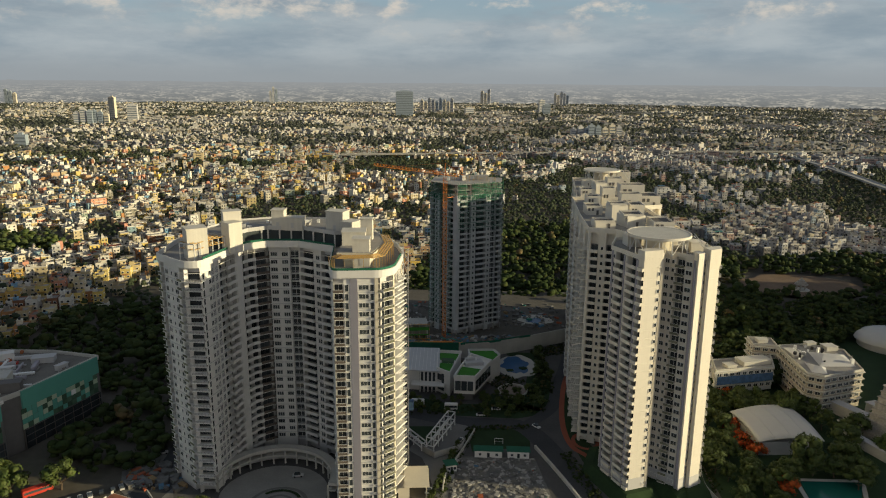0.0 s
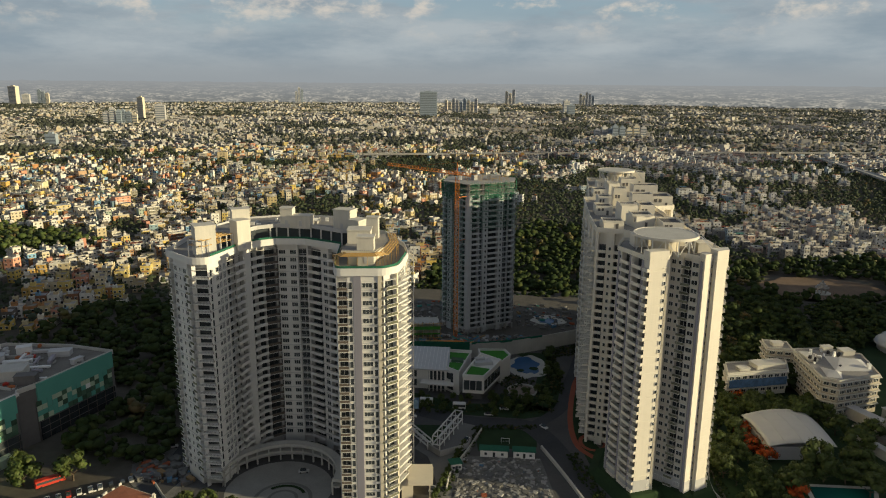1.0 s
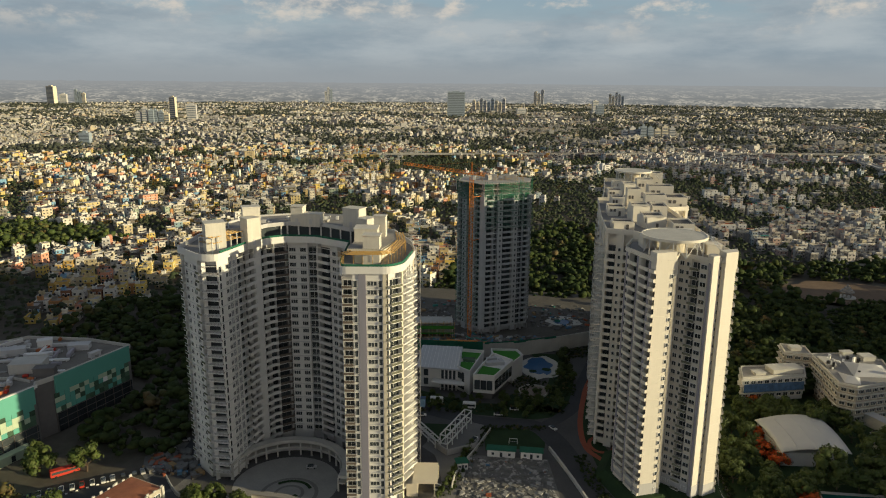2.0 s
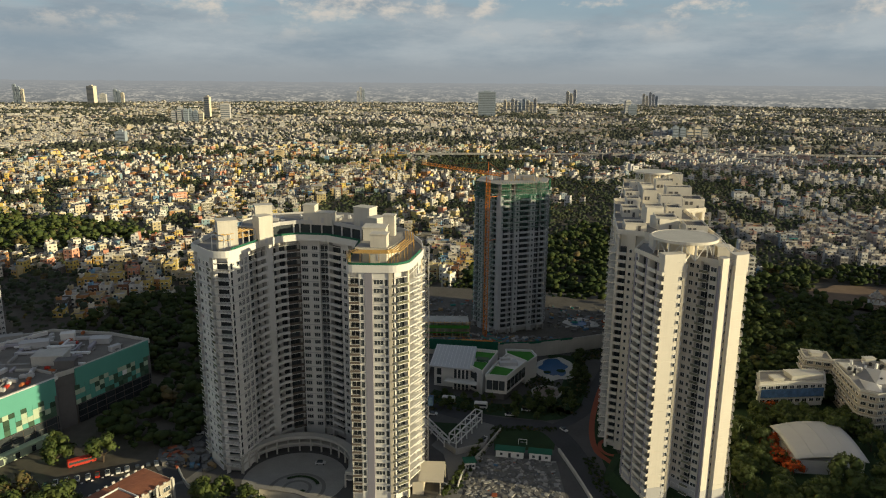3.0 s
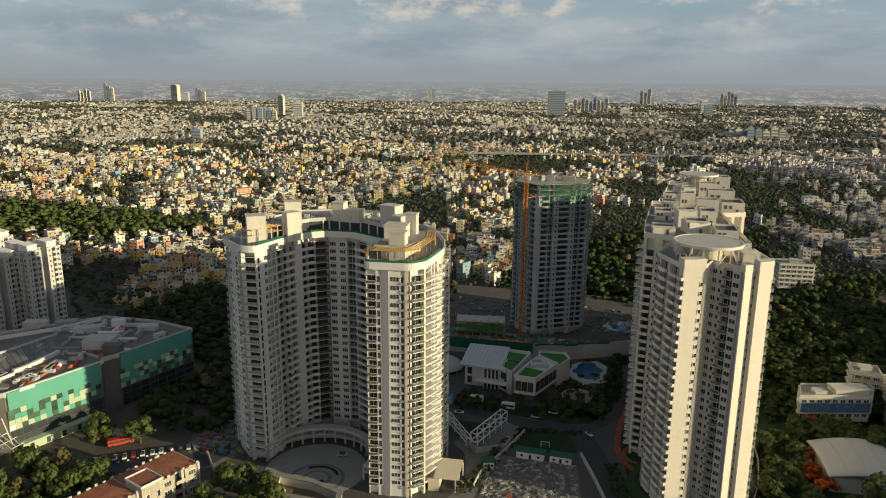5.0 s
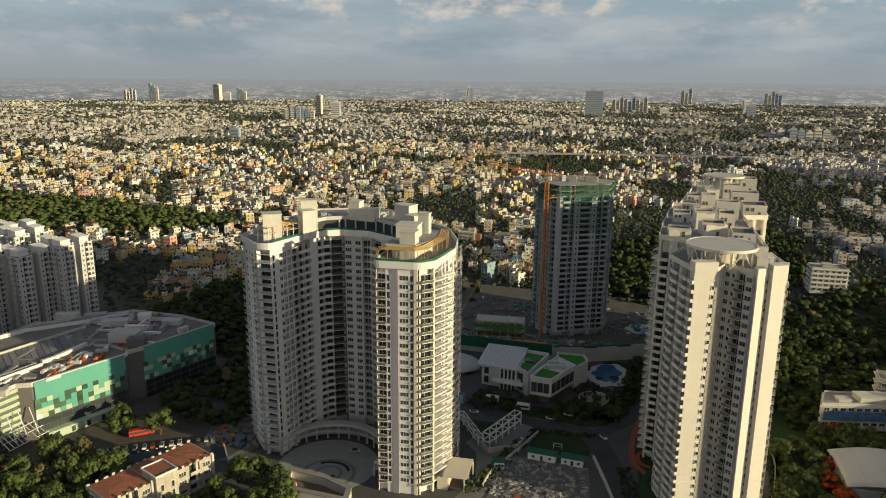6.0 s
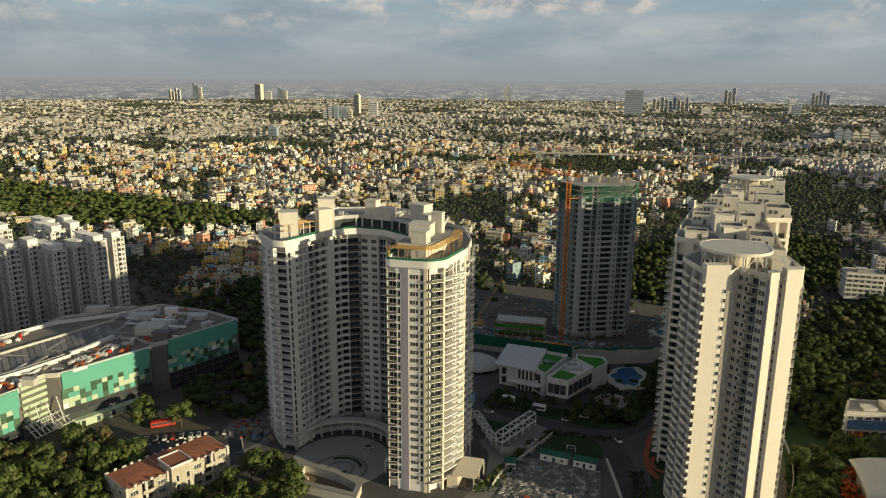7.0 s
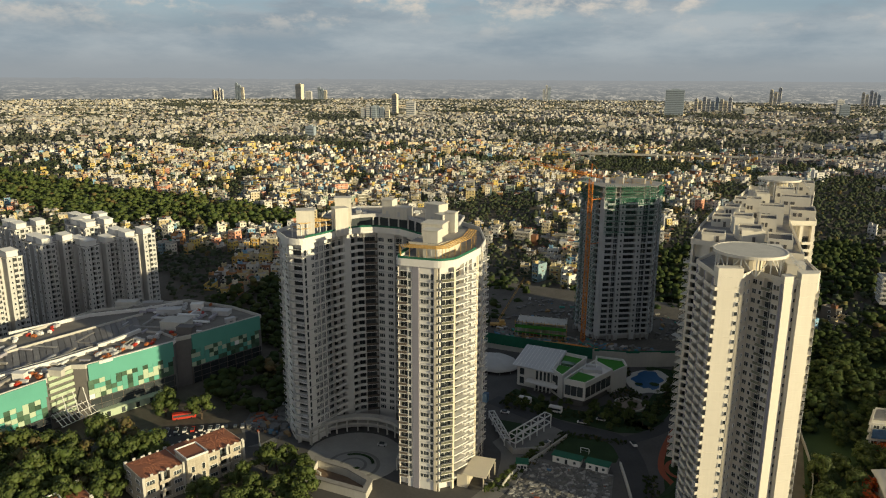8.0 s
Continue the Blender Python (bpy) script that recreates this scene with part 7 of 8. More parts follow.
def trunk_mesh(rng, h, r):
    bm = bmesh.new()

    def limb(a, b, ra, rb, n=6):
        a, b = Vector(a), Vector(b)
        q = (b - a).to_track_quat("Z", "Y").to_matrix()
        ring_a = [bm.verts.new(a + q @ Vector((ra * math.cos(k * math.tau / n), ra * math.sin(k * math.tau / n), 0))) for k in range(n)]
        ring_b = [bm.verts.new(b + q @ Vector((rb * math.cos(k * math.tau / n), rb * math.sin(k * math.tau / n), 0))) for k in range(n)]
        for k in range(n):
            bm.faces.new((ring_a[k], ring_a[(k + 1) % n], ring_b[(k + 1) % n], ring_b[k]))
        bm.faces.new(ring_b)

    fork = (rng.uniform(-0.3, 0.3), rng.uniform(-0.3, 0.3), h * 0.45)
    limb((0, 0, -0.3), fork, 0.32, 0.22)
    for k in range(5):
        a = k * math.tau / 5 + rng.uniform(-0.4, 0.4)
        limb(fork, (r * 0.55 * math.cos(a), r * 0.55 * math.sin(a), h * rng.uniform(0.7, 1.0)), 0.16, 0.05, 5)
    return mesh_of("trunk", bm, BARK)


def crown_mesh(seed, r, h, clumps, leaves, leaf, mat):
    b = Bulk()
    b.soup(*crown_soup(random.Random(seed), r, h, clumps, leaves, leaf))
    return b.finish("crown", [mat])


TREE_KINDS = []
for k in range(7):
    rng = random.Random(100 + k)
    r, h = rng.uniform(4.2, 5.6), rng.uniform(5.5, 7.5)
    TREE_KINDS.append((trunk_mesh(rng, 4.5, r), crown_mesh(k, r, h, 24, 40, 0.4, SUNLIT_LEAF)))
DRY_KIND = (trunk_mesh(random.Random(5), 5.0, 5), crown_mesh(31, 5, 6.5, 18, 22, 0.4, LEAFDRY))
RED_KIND = (trunk_mesh(random.Random(6), 4.0, 5), crown_mesh(32, 6, 4.5, 20, 34, 0.42, LEAFRED))


def palm_kind():
    bm = bmesh.new()
    tube(bm, [(0, 0, -0.2), (0.2, 0.1, 4), (0.5, 0.1, 7.5)], 0.3)
    trunk = mesh_of("trunk", bm, BARK)
    vs, fs, off = [], [], 0
    rng = random.Random(12)
    for k in range(16):
        a = k * math.tau / 16 + rng.uniform(-0.15, 0.15)
        rise = rng.uniform(0.1, 0.9)
        prev = None
        for s in range(5):
            t = s / 4
            c = np.array([0.5 + 3.4 * t * math.cos(a), 0.1 + 3.4 * t * math.sin(a), 7.5 + rise * 2.2 * t - 2.6 * t * t])
            w = 0.55 * (1 - t) + 0.08
            side = np.array([-math.sin(a), math.cos(a), -0.5]) * w
            row = [c - side, c + np.array([0, 0, 0.15]), c + side * np.array([1, 1, -1])]
            vs.append(np.array(row))
            if prev is not None:
                fs.append(np.array([[prev, prev + 1, off + 1, off], [prev + 1, prev + 2, off + 2, off + 1]]))
            prev = off
            off += 3
    b = Bulk()
    b.soup(np.concatenate(vs), np.concatenate(fs))
    return trunk, b.finish("crown", [SUNLIT_LEAF])


PALM_KIND = palm_kind()


def tree(x, y, s=1.0, kind=None, label="", group=""):
    rng = random.Random(int(x * 13 + y * 7))
    trunk, crown = kind or TREE_KINDS[rng.randrange(len(TREE_KINDS))]
    palm = kind is PALM_KIND
    t = thing("palm_tree" if palm else "tree", (x, y, terrain(x, y)), label or ("palm tree with arching fronds" if palm else "leafy green tree with a dense uneven crown"), "palm" if palm else "tree", group)
    turn = Matrix.Rotation(rng.uniform(0, 6.28), 4, "Z") @ Matrix.Diagonal((s, s, s * rng.uniform(0.85, 1.15), 1))
    for name, me, lift in (("trunk", trunk, 0), ("crown", crown, 0 if palm else 2.6)):
        ob = new(name, me)
        ob.parent = t
        ob.matrix_basis = turn @ Matrix.Translation((0, 0, lift))
    return t


def scatter(n, seed, test, bounds, apart):
    """Up to n places in bounds that pass the test, no two nearer than apart."""
    rng, out, cells = random.Random(seed), [], {}
    for _ in range(n * 20):
        x, y = rng.uniform(bounds[0], bounds[1]), rng.uniform(bounds[2], bounds[3])
        if not test(x, y):
            continue
        c = (int(x // apart), int(y // apart))
        if any((px - x) ** 2 + (py - y) ** 2 < apart * apart for i in (-1, 0, 1) for j in (-1, 0, 1) for px, py in cells.get((c[0] + i, c[1] + j), ())):
            continue
        cells.setdefault(c, []).append((x, y))
        out.append((x, y))
        if len(out) >= n:
            break
    return out


def inside(pts, x, y):
    hit = False
    for i in range(len(pts)):
        (x1, y1), (x2, y2) = pts[i - 1], pts[i]
        if (y1 > y) != (y2 > y) and x < (x2 - x1) * (y - y1) / (y2 - y1) + x1:
            hit = not hit
    return hit


def plant(bulk, kinds, places, lo, hi, seed, lift=2.0, dry=0.12):
    rng = random.Random(seed)
    for x, y in places:
        v, f = kinds[rng.randrange(len(kinds))]
        a, s = rng.uniform(0, 6.28), rng.uniform(lo, hi)
        co, si = math.cos(a) * s, math.sin(a) * s
        w = np.stack([v[:, 0] * co - v[:, 1] * si + x, v[:, 0] * si + v[:, 1] * co + y, v[:, 2] * s * rng.uniform(0.8, 1.2) + terrain(x, y) + lift * s], -1)
        bulk.soup(w, f, 1 if rng.random() < dry else 0)


# groves of single trees
street_side = [(-205, 105), (-150, 105), (-128, 160), (-128, 190), (-160, 190), (-196, 150)]
for x, y in scatter(64, 3, lambda x, y: inside(street_side, x, y), (-210, -120, 100, 192), 6.2):
    tree(x, y, random.Random(x).uniform(1.0, 1.6), DRY_KIND if random.Random(y).random() < 0.2 else None, group="trees beside the street")
front = [(-104, 206), (-84, 216), (-70, 204), (-60, 190), (-60, 170), (-98, 160), (-100, 190)]
for x, y in scatter(26, 4, lambda x, y: inside(front, x, y), (-110, -55, 155, 220), 5.0):
    tree(x, y, random.Random(x).uniform(0.75, 1.25), PALM_KIND if random.Random(y).random() < 0.2 else None, group="trees below the crescent tower")
for x, y, s in ((-160, 222, 1.45), (-144, 227, 1.15), (-168, 232, 0.8), (-176, 200, 0.7)):
    tree(x, y, s, DRY_KIND if x == -146 else None, group="street trees by the mall")
shed_side = [(98, 300), (112, 300), (116, 258), (128, 250), (148, 252), (160, 262), (150, 240), (128, 246), (104, 214), (98, 250)]
for x, y in scatter(34, 6, lambda x, y: inside(shed_side, x, y), (96, 162, 212, 302), 5.5):
    tree(x, y, random.Random(x).uniform(0.7, 1.0), group="trees round the white shed")
for x, y, s in ((135, 254, 1.5), (152, 258, 1.15), (156, 250, 0.9), (146, 296, 1.1), (158, 288, 1.0), (170, 284, 1.1), (182, 290, 0.9), (160, 274, 1.2), (174, 268, 1.0)):
    tree(x, y, s, group="trees round the white shed")
for x, y, s in ((118, 284, 0.95), (117, 272, 0.9), (121, 264, 0.8), (122, 238, 0.8), (126, 318, 0.8)):
    tree(x, y, s, RED_KIND, "flame tree with red-orange blossom", group="flame trees")
for x, y in scatter(34, 9, lambda x, y: True, (118, 160, 298, 315), 4.2):
    tree(x, y, random.Random(x).uniform(0.6, 0.9), group="trees before the school")
garden = [(26, 300), (42, 302), (46, 335), (44, 372), (40, 372), (36, 350), (34, 328)]
for x, y in scatter(20, 10, lambda x, y: inside(garden, x, y), (24, 48, 298, 374), 4.0):
    tree(x, y, random.Random(x).uniform(0.35, 0.6), PALM_KIND if random.Random(y).random() < 0.25 else None, group="garden trees")
for x, y in scatter(16, 11, lambda x, y: True, (10, 28, 292, 318), 3.4):
    tree(x, y, random.Random(x).uniform(0.3, 0.5), group="garden trees")
for x, y in scatter(14, 13, lambda x, y: True, (-26, 2, 292, 312), 3.6):
    tree(x, y, random.Random(x).uniform(0.25, 0.45), group="garden trees")
for k in range(12):
    tree(-6 + 9 * k / 11 - 3, 226 + 40 * k / 11, 0.3, group="hedge trees by the lane")

# low planting of the gardens
b = Bulk()
bush = [crown_soup(random.Random(300 + k), 1.3, 1.1, 4, 9, 0.26) for k in range(5)]
beds = [[(-30, 293), (-8, 294), (8, 296), (22, 296), (40, 300), (44, 312), (34, 312), (20, 306), (8, 305), (-6, 306), (-28, 312)],
        [(33, 312), (45, 320), (47, 345), (45, 372), (40, 374), (42, 350), (36, 330)],
        [(-9, 228), (-5, 228), (3, 262), (8, 280), (5, 281), (-2, 262)], [(4, 279), (31, 283), (31, 285.5), (4, 282)],
        [(41.5, 262), (46, 262), (53, 232), (60, 206), (55, 206), (48, 232)], [(92, 236), (97, 236), (100, 262), (104, 300), (100, 300), (96, 262)],
        [(-28, 345), (4, 349), (20, 352), (19, 365), (0, 360), (-30, 359)], [(43, 366), (56, 370), (58, 386), (44, 378)], [(14, 330), (20, 322), (33, 332), (22, 340)]]
for k, bed in enumerate(beds):
    xs, ys = [p[0] for p in bed], [p[1] for p in bed]
    plant(b, bush, scatter(150, 400 + k, lambda x, y: inside(bed, x, y), (min(xs), max(xs), min(ys), max(ys)), 1.35), 0.5, 1.25, k, -0.1, 0.15)
tagged(new("garden_shrubs", b.finish("garden_shrubs", [LEAF, LEAFDRY])), "low dark green shrubs filling the garden beds", "shrubs", "", "stuff")

# woods
WOODS = [[(-250, 316), (-178, 312), (-154, 302), (-164, 260), (-158, 244), (-140, 237), (-117, 243), (-112, 262), (-110, 300), (-66, 320), (-66, 452), (-100, 470), (-250, 430)],
         [(-45, 470), (-10, 470), (26, 452), (74, 446), (150, 560), (170, 700), (60, 700), (-20, 600)],
         [(96, 330), (112, 318), (200, 352), (220, 400), (262, 420), (330, 420), (440, 560), (330, 600), (190, 560), (120, 470), (100, 440)],
         [(-1000, 580), (-700, 535), (-520, 515), (-400, 548), (-330, 588), (-430, 640), (-620, 650), (-1000, 700)],
         [(200, 215), (330, 215), (330, 420), (262, 420), (215, 330), (200, 300)]]
CLEAR = [(205, 480), (290, 480), (300, 545), (215, 545)]
NEAR_KINDS = [crown_soup(random.Random(160 + k), 5.0, 7.0, 22, 8, 0.36, lump=0.74, shape=(LUMP_V, LUMP_F)) for k in range(6)]
FOREST_KINDS = [crown_soup(random.Random(60 + k), 5.0, 7.0, 7, 7, 0.5, lump=1.05, shape=(LUMP_V, LUMP_F)) for k in range(7)]
TOWN_KINDS = [crown_soup(random.Random(70 + k), 4.6, 6.0, 3, 2, 0.7, lump=1.05, shape=(DOME_V, DOME_F)) for k in range(6)]
FAR_KINDS = [crown_soup(random.Random(80 + k), 6.5, 7.0, 1, 0, 1.0, lump=1.7, shape=(DOME_V, DOME_F)) for k in range(5)]


def in_woods(x, y):
    return any(inside(w, x, y) for w in WOODS) and not inside(CLEAR, x, y)


woods, belt_wood = Bulk(), Bulk()
places = scatter(2900, 21, in_woods, (-1000, 440, 215, 700), 5.4)
nearby = [p for p in places if p[0] > 90 and p[1] < 470]
plant(woods, NEAR_KINDS, nearby, 0.7, 1.5, 24, 0.6, 0.04)
plant(woods, FOREST_KINDS, [p for p in places if not inside(WOODS[3], *p) and not (p[0] > 90 and p[1] < 470)], 0.75, 1.55, 22, 0.6, 0.04)
plant(belt_wood, FOREST_KINDS, [p for p in places if inside(WOODS[3], *p)], 0.7, 1.7, 23, 0.6, 0.1)
tagged(new("tree_belt", belt_wood.finish("tree_belt", [SUNLIT_LEAF, LEAFDRY])), "broad belt of green park trees through the town", "trees", "", "stuff")
tagged(new("woodland", woods.finish("woodland", [LEAF, LEAFDRY])), "dense dark green woodland canopy", "woodland", "", "stuff")


# ---- the town ----
KEEP_OUT = [[(-270, 60), (100, 150), (330, 150), (330, 430), (112, 440), (100, 470), (-70, 470), (-118, 310), (-165, 310), (-215, 302), (-345, 400), (-420, 330), (-420, 150)],
            CLEAR]


def free(x, y):
    return not in_woods(x, y) and not any(inside(k, x, y) for k in KEEP_OUT)


def seen(x, y, margin=0.0):
    """Whether a place lies in the wide sector that the flight looks over."""
    d = math.hypot(x - 35, y)
    a = math.degrees(math.atan2(-(x - 35), y))
    return -32 - margin < a < 60 + margin and d < 4820


def lots():
    """House lots: blocks of rows along lanes, each neighbourhood turned its own way."""
    out = []
    cell = 170.0
    for i in range(-26, 19):
        for j in range(1, 29):
            rng = random.Random(i * 1000 + j)
            cx, cy = (i + 0.5) * cell, (j + 0.5) * cell
            d = math.hypot(cx - 35, cy)
            if not seen(cx, cy, 4) or d > 4800:
                continue
            ang = rng.uniform(-0.7, 1.0)
            grow = 0.8 if d < 1300 else 1.0 if d < 2300 else 1.25
            w, dep, lane = 9.0 * grow, 10.5 * grow, 5.5 * grow
            co, si = math.cos(ang), math.sin(ang)
            v = -cell * 0.75
            row = 0
            while v < cell * 0.75:
                u = -cell * 0.75 + rng.uniform(0, 4)
                while u < cell * 0.75:
                    x, y = cx + u * co - v * si, cy + u * si + v * co
                    if abs(x - cx) <= cell / 2 and abs(y - cy) <= cell / 2:
                        out.append((x, y, ang, w, dep, rng.random(), grow))
                    u += w * rng.uniform(0.95, 1.2) + (lane if rng.random() < 0.1 else 0)
                v += dep + (lane if row % 2 else 0.6)
                row += 1
    return out


# belts of trees through the town: centre, half length across, half depth
TREE_BELTS = (
               (-895, 1267, 62, 119), (-753, 1314, 74, 174), (-821, 1587, 72, 121), (-744, 926, 27, 69), (-704, 1057, 46, 71), (-454, 878, 27, 76),
               (-619, 828, 19, 53), (-2632, 2751, 101, 344), (-3332, 3785, 268, 619), (-2577, 3668, 199, 495), (-1304, 2142, 111, 196), (-1234, 1441, 68, 108),
               (-345, 650, 17, 43), (-385, 622, 20, 42), (34, 1457, 141, 115), (273, 1487, 146, 115), (483, 2049, 111, 188), (258, 3731, 132, 304),
               (220, 938, 50, 63), (60, 766, 34, 55), (220, 1957, 104, 110), (-500, 2089, 133, 116), (-158, 1084, 48, 54), (-1112, 2902, 165, 241),
)


def belt(x, y):
    for cx, cy, across, deep in TREE_BELTS:
        a = math.atan2(cx - 39, cy)
        u = (x - cx) * math.cos(a) - (y - cy) * math.sin(a)
        v = (x - cx) * math.sin(a) + (y - cy) * math.cos(a)
        if (u / across) ** 2 + (v / deep) ** 2 < 1 + 0.7 * noise.noise((x * 0.02, y * 0.02, 1.0)):
            return 0.6
    return 0.0


def town():
    rng = random.Random(77)
    near, spots = [], []
    mid, pale, far, mid_tree, far_tree = Bulk(), Bulk(), Bulk(), [], []
    for x, y, ang, w, dep, pick, grow in lots():
        if not free(x, y) or not seen(x, y, 1.5):
            continue
        d = math.hypot(x - 35, y)
        green = 0.8 * noise.noise((x * 0.013, y * 0.011, 3.0)) + 0.75 * noise.noise((x * 0.0045, y * 0.0045, 5.0)) + 0.6 * noise.noise((x * 0.0011, y * 0.0042, 8.0)) + (0.3 if x > 0.06 * y + 40 and d < 1300 else 0.14 if x > -0.15 * y else 0.0) + belt(x, y) * (1.0 if x < 0 else 0.6)
        share = (0.44 if d < 1600 else 0.36 if d < 2400 else 0.42) + 1.15 * green + (0.34 if d < 800 and x < -100 else 0.12 if d < 750 else 0)
        if pick < share and d > 2400 and rng.random() < 0.08:
            continue
        if pick < share:
            (mid_tree if d < 1500 else far_tree).append((x + rng.uniform(-3, 3), y + rng.uniform(-3, 3)))
            if d < 1500 and rng.random() < (0.55 if green > 0.25 else 0.1):
                mid_tree.append((x + rng.uniform(-6, 6), y + rng.uniform(-6, 6)))
            continue
        ww, dd = w * rng.uniform(0.62, 1.12), dep * rng.uniform(0.55, 1.05)
        floors = rng.choices((1, 2, 3, 4), (30, 42, 23, 5) if d < 1500 else (45, 38, 14, 3))[0]
        if rng.random() < 0.05:
            ww, dd, floors = w * rng.uniform(1.4, 2.4), dep * rng.uniform(1.0, 1.5), floors + (rng.random() < 0.3)
        a = ang + rng.uniform(-0.05, 0.05)
        spots.append((d, x, y, a, ww, dd, floors))
    spots.sort()
    near, rest = spots[:150], spots[150:]
    warm = mid
    for d, x, y, a, ww, dd, floors in rest:
        z, h = terrain(x, y), floors * 3.1 + 0.2
        co, si = math.cos(a), math.sin(a)

        def put(b, u, v, z0, w, dp, hh, mi):
            b.box(x + u * co - v * si, y + u * si + v * co, z0, w, dp, hh, a, mi, 0)

        if d < 1500:
            # right-hand houses go to the mesh with cloud shadow in its colours
            mid = pale if x > 0.06 * y + 45 * noise.noise((x * 0.01, y * 0.01, 2.0)) else warm
            put(mid, 0, 0, z, ww, dd, h, 0)
            if rng.random() < 0.45:
                # a lower or higher wing
                h2 = max(3.0, h + rng.choice((-3.1, -3.1, 3.1)))
                put(mid, rng.choice((-1, 1)) * ww * 0.55, rng.uniform(-0.2, 0.3) * dd, z, ww * rng.uniform(0.35, 0.6), dd * rng.uniform(0.4, 0.7), h2, 0)
            # terrace with its parapets
            put(mid, 0, 0, z + h, ww - 0.1, dd - 0.1, 0.12, 1)
            for sx, sy in ((1, 0), (-1, 0), (0, 1), (0, -1)) if d < 850 else ():
                put(mid, sx * (ww / 2 - 0.1), sy * (dd / 2 - 0.1), z + h, 0.2 if sx else ww, 0.2 if sy else dd, 0.95, 5)
            u, v = rng.choice((-1, 1)) * ww * 0.25, rng.choice((-1, 1)) * dd * 0.27
            if rng.random() < 0.5:
                put(mid, u, v, z + h, ww * 0.4, dd * 0.36, 2.6, 5)
                put(mid, u, v, z + h + 2.6, ww * 0.44, dd * 0.4, 0.18, 1)
                if rng.random() < 0.6:
                    put(mid, u, v, z + h + 2.8, 1.3, 1.3, 1.4, 2 if rng.random() < 0.6 else 4)
            elif rng.random() < 0.7:
                put(mid, -u, -v, z + h, 1.4, 1.4, 1.5, 2)
            if rng.random() < 0.18:
                put(mid, -u * 0.6, v * 0.6, z + h + 2.2, ww * 0.5, dd * 0.5, 0.1, 4)
            for k in range(floors):
                zz = z + k * 3.1 + 1.0
                n = 2 if ww < 10 else 3
                if d > 1100:
                    put(mid, 0, -dd / 2, zz, ww * 0.5, 0.16, 1.0, 3)
                    continue
                for i in range(n):
                    t = (i + 0.5) / n - 0.5
                    put(mid, t * ww, -dd / 2, zz, 1.2, 0.16, 1.2, 3)
                    if d < 700:
                        put(mid, t * ww, -dd / 2 - 0.25, zz + 1.45, 1.9, 0.6, 0.1, 5)
                        put(mid, -ww / 2, t * dd, zz, 0.16, 1.4, 1.3, 3)
                    if d < 850:
                        put(mid, ww / 2, t * dd, zz, 0.16, 1.4, 1.3, 3)
                if rng.random() < 0.4:
                    put(mid, rng.uniform(-0.2, 0.2) * ww, -dd / 2 - 0.55, z + k * 3.1 + 2.95, ww * 0.55, 1.2, 0.16, 5)
                    put(mid, rng.uniform(-0.2, 0.2) * ww, -dd / 2 - 1.05, z + k * 3.1 + 3.1, ww * 0.5, 0.12, 0.8, 5)
        else:
            if rng.random() < 0.004:
                ww, dd, h = ww * rng.uniform(1.2, 3.0), dd * 1.2, rng.uniform(10, 20)
            put(far, 0, 0, z, ww, dd, h, 0)
            if d < 3000:
                put(far, 0, 0, z + h, ww - 0.1, dd - 0.1, 0.15, 1)
            if rng.random() < 0.55 and d < 2600:
                put(far, rng.choice((-1, 1)) * ww * 0.22, rng.choice((-1, 1)) * dd * 0.2, z + h, ww * 0.42, dd * 0.4, 2.8, 0)
            if d < 2300:
                for k in range(floors):
                    put(far, 0, -dd / 2, z + k * 3.1 + 1.0, ww * 0.55, 0.2, 1.0, 3)
    mats = [HOUSE, ROOFTOP, BLACKTANK, TOWNWIN, CLUTTER, TRIM]
    tagged(new("townhouses", warm.finish("townhouses", mats)), "crowded flat-roofed houses in cream, white, orange and blue", "houses", "", "stuff")
    tagged(new("townhouses", pale.finish("townhouses", [HOUSE_SHADED] + mats[1:])), "crowded flat-roofed houses in white, grey and dull pink, greyed as in cloud shadow", "houses", "", "stuff")
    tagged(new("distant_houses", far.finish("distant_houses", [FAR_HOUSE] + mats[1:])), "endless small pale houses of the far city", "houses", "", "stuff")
    b = Bulk()
    plant(b, TOWN_KINDS, mid_tree, 0.7, 1.35, 5, 0.8, 0.06)
    tagged(new("town_trees", b.finish("town_trees", [FAR_LEAF, LEAFDRY])), "green trees scattered between the houses", "trees", "", "stuff")
    b = Bulk()
    plant(b, FAR_KINDS, far_tree, 0.75, 1.4, 6, 0.4)
    tagged(new("distant_trees", b.finish("distant_trees", [HAZE_LEAF, HAZE_LEAF])), "dark green trees between far houses", "trees", "", "stuff")
    return near


def window_mesh(w, h):
    bm = bmesh.new()
    box(bm, (0, 0, 0), (w, 0.1, h), mi=1)
    for s in (-1, 1):
        box(bm, (s * w / 2, -0.05, -0.06), (0.1, 0.2, h + 0.12), mi=0)
    box(bm, (0, -0.2, h + 0.06), (w + 0.4, 0.55, 0.1), mi=0)
    return mesh_of("window", bm, FRAME, GLASS)


HOUSE_WINDOW = window_mesh(1.5, 1.3)


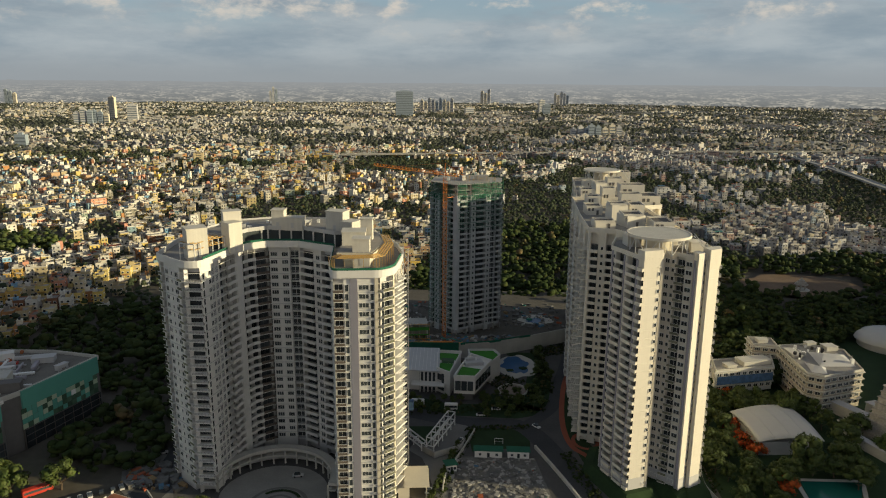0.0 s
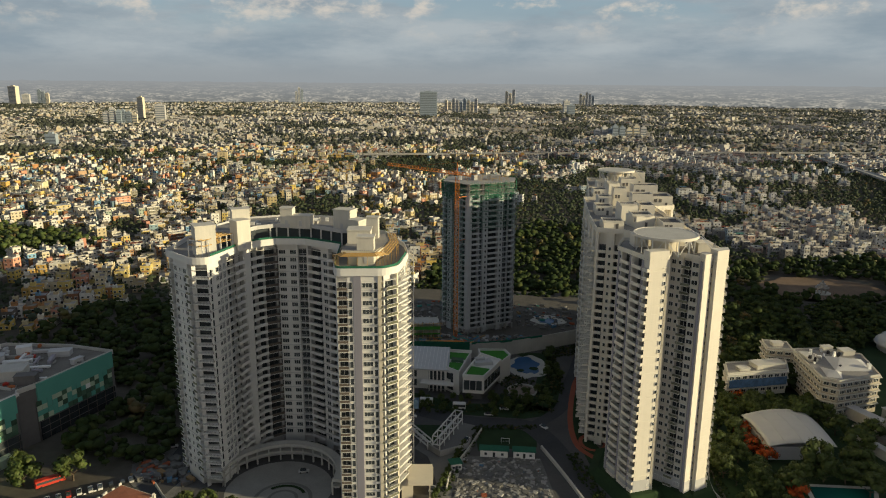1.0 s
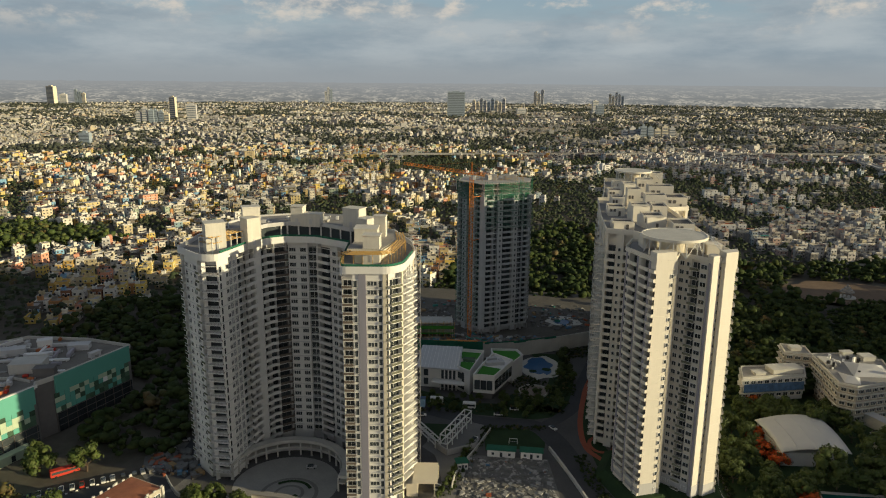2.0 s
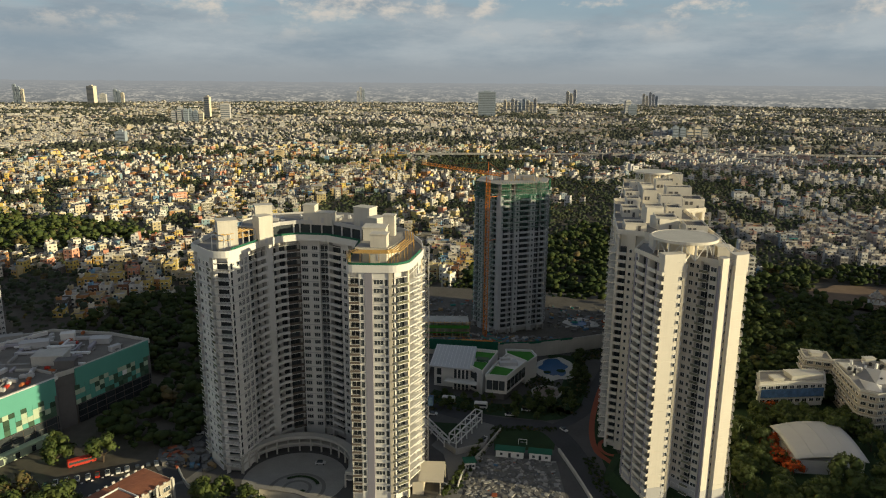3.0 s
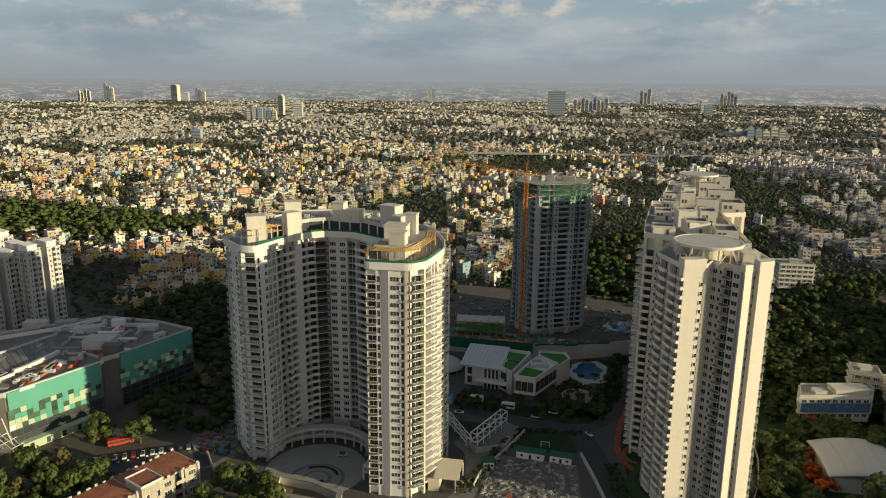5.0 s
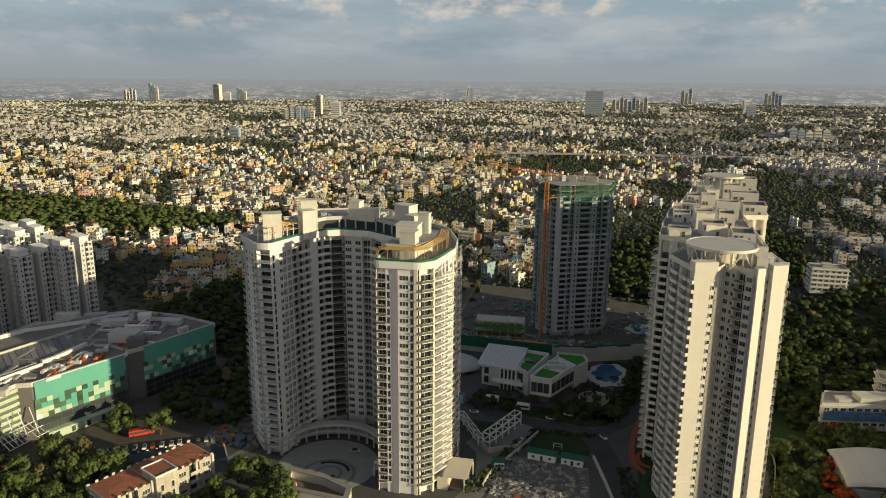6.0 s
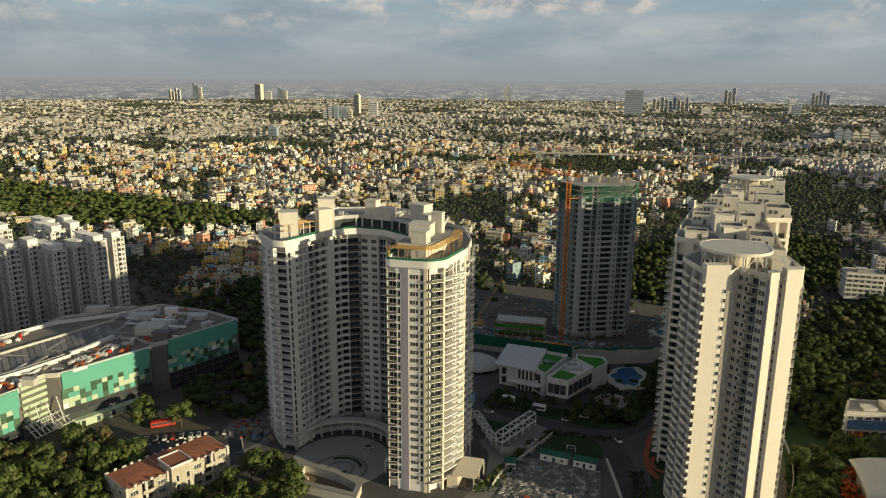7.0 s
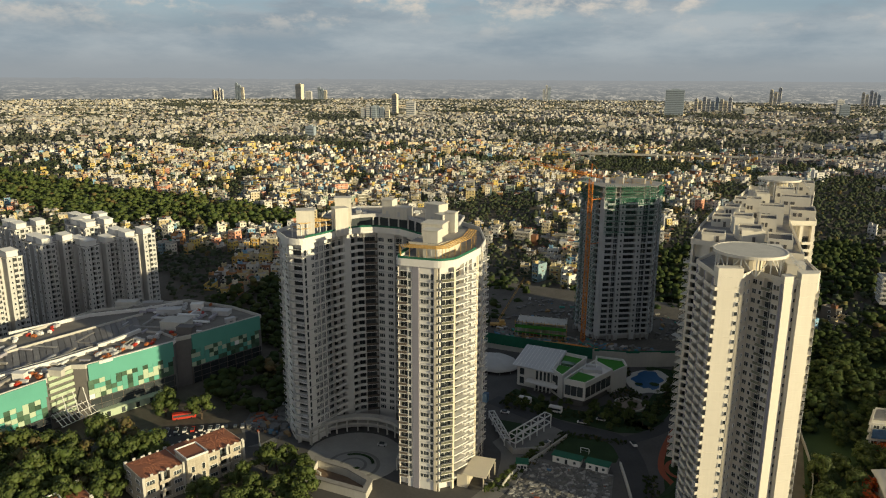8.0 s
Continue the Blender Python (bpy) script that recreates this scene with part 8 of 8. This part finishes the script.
def house_kind(seed, w, d, floors):
    """A flat-roofed house with terrace, stair room, tank, windows and a balcony; base at the origin."""
    rng = random.Random(seed)
    t = thing("house", (0, 0, 0), ("flat-roofed house of %s storeys with a roof terrace and water tank" % ("one", "two", "three", "four", "five")[floors - 1]), "house", "houses at the edge of the town")
    h = floors * 3.1 + 0.4
    bm = bmesh.new()
    box(bm, (0, 0, -1.5), (w, d, h + 1.5))
    ring(bm, [(-w / 2, -d / 2), (w / 2, -d / 2), (w / 2, d / 2), (-w / 2, d / 2)], 0.18, h, h + 0.95)
    part("wall", bm, HOUSE_ONE, t)
    bm = bmesh.new()
    box(bm, (0, 0, h), (w - 0.4, d - 0.4, 0.08))
    part("roof", bm, ROOFTOP_ONE, t)
    sx, sy = rng.choice((-1, 1)) * w * 0.26, rng.choice((-1, 1)) * d * 0.28
    bm = bmesh.new()
    box(bm, (sx, sy, h), (w * 0.4, d * 0.34, 2.5))
    box(bm, (sx, sy, h + 2.5), (w * 0.46, d * 0.4, 0.16))
    part("stair_room", bm, HOUSE_ONE, t)
    bm = bmesh.new()
    bmesh.ops.create_cone(bm, cap_ends=True, segments=12, radius1=0.7, radius2=0.66, depth=1.4, matrix=Matrix.Translation((sx, sy, h + 3.36)))
    part("water_tank", bm, BLACKTANK, t)
    for k in range(floors):
        z = k * 3.1 + 1.0
        n = 2 if w < 9.5 else 3
        for i in range(n):
            u = ((i + 0.5) / n - 0.5) * w
            hang(new("window", HOUSE_WINDOW), t, Matrix.Translation((u, -d / 2, z)))
        for s in (-1, 1):
            hang(new("window", HOUSE_WINDOW), t, Matrix.Translation((s * w / 2, rng.uniform(-0.2, 0.2) * d, z)) @ Matrix.Rotation(s * math.pi / 2, 4, "Z"))
        if k and rng.random() < 0.6:
            bm = bmesh.new()
            box(bm, (0, -d / 2 - 0.6, k * 3.1 - 0.1), (w * 0.6, 1.2, 0.16))
            box(bm, (0, -d / 2 - 1.14, k * 3.1 + 0.06), (w * 0.6, 0.12, 0.85))
            part("balcony", bm, HOUSE_ONE, t)
    return t


def near_houses(spots):
    kinds = {}
    for d, x, y, a, ww, dd, floors in spots:
        f = min(floors, 4)
        key = (f, int(x) % 3)
        size = ((7.0, 9.0), (8.0, 7.6), (6.2, 9.6))[key[1]]
        m = Matrix.Translation((x, y, terrain(x, y))) @ Matrix.Rotation(a, 4, "Z")
        if key not in kinds:
            kinds[key] = house_kind(f * 10 + key[1], *size, f)
            kinds[key].matrix_basis = m
        else:
            copy_thing(kinds[key], m)


near_houses(town())
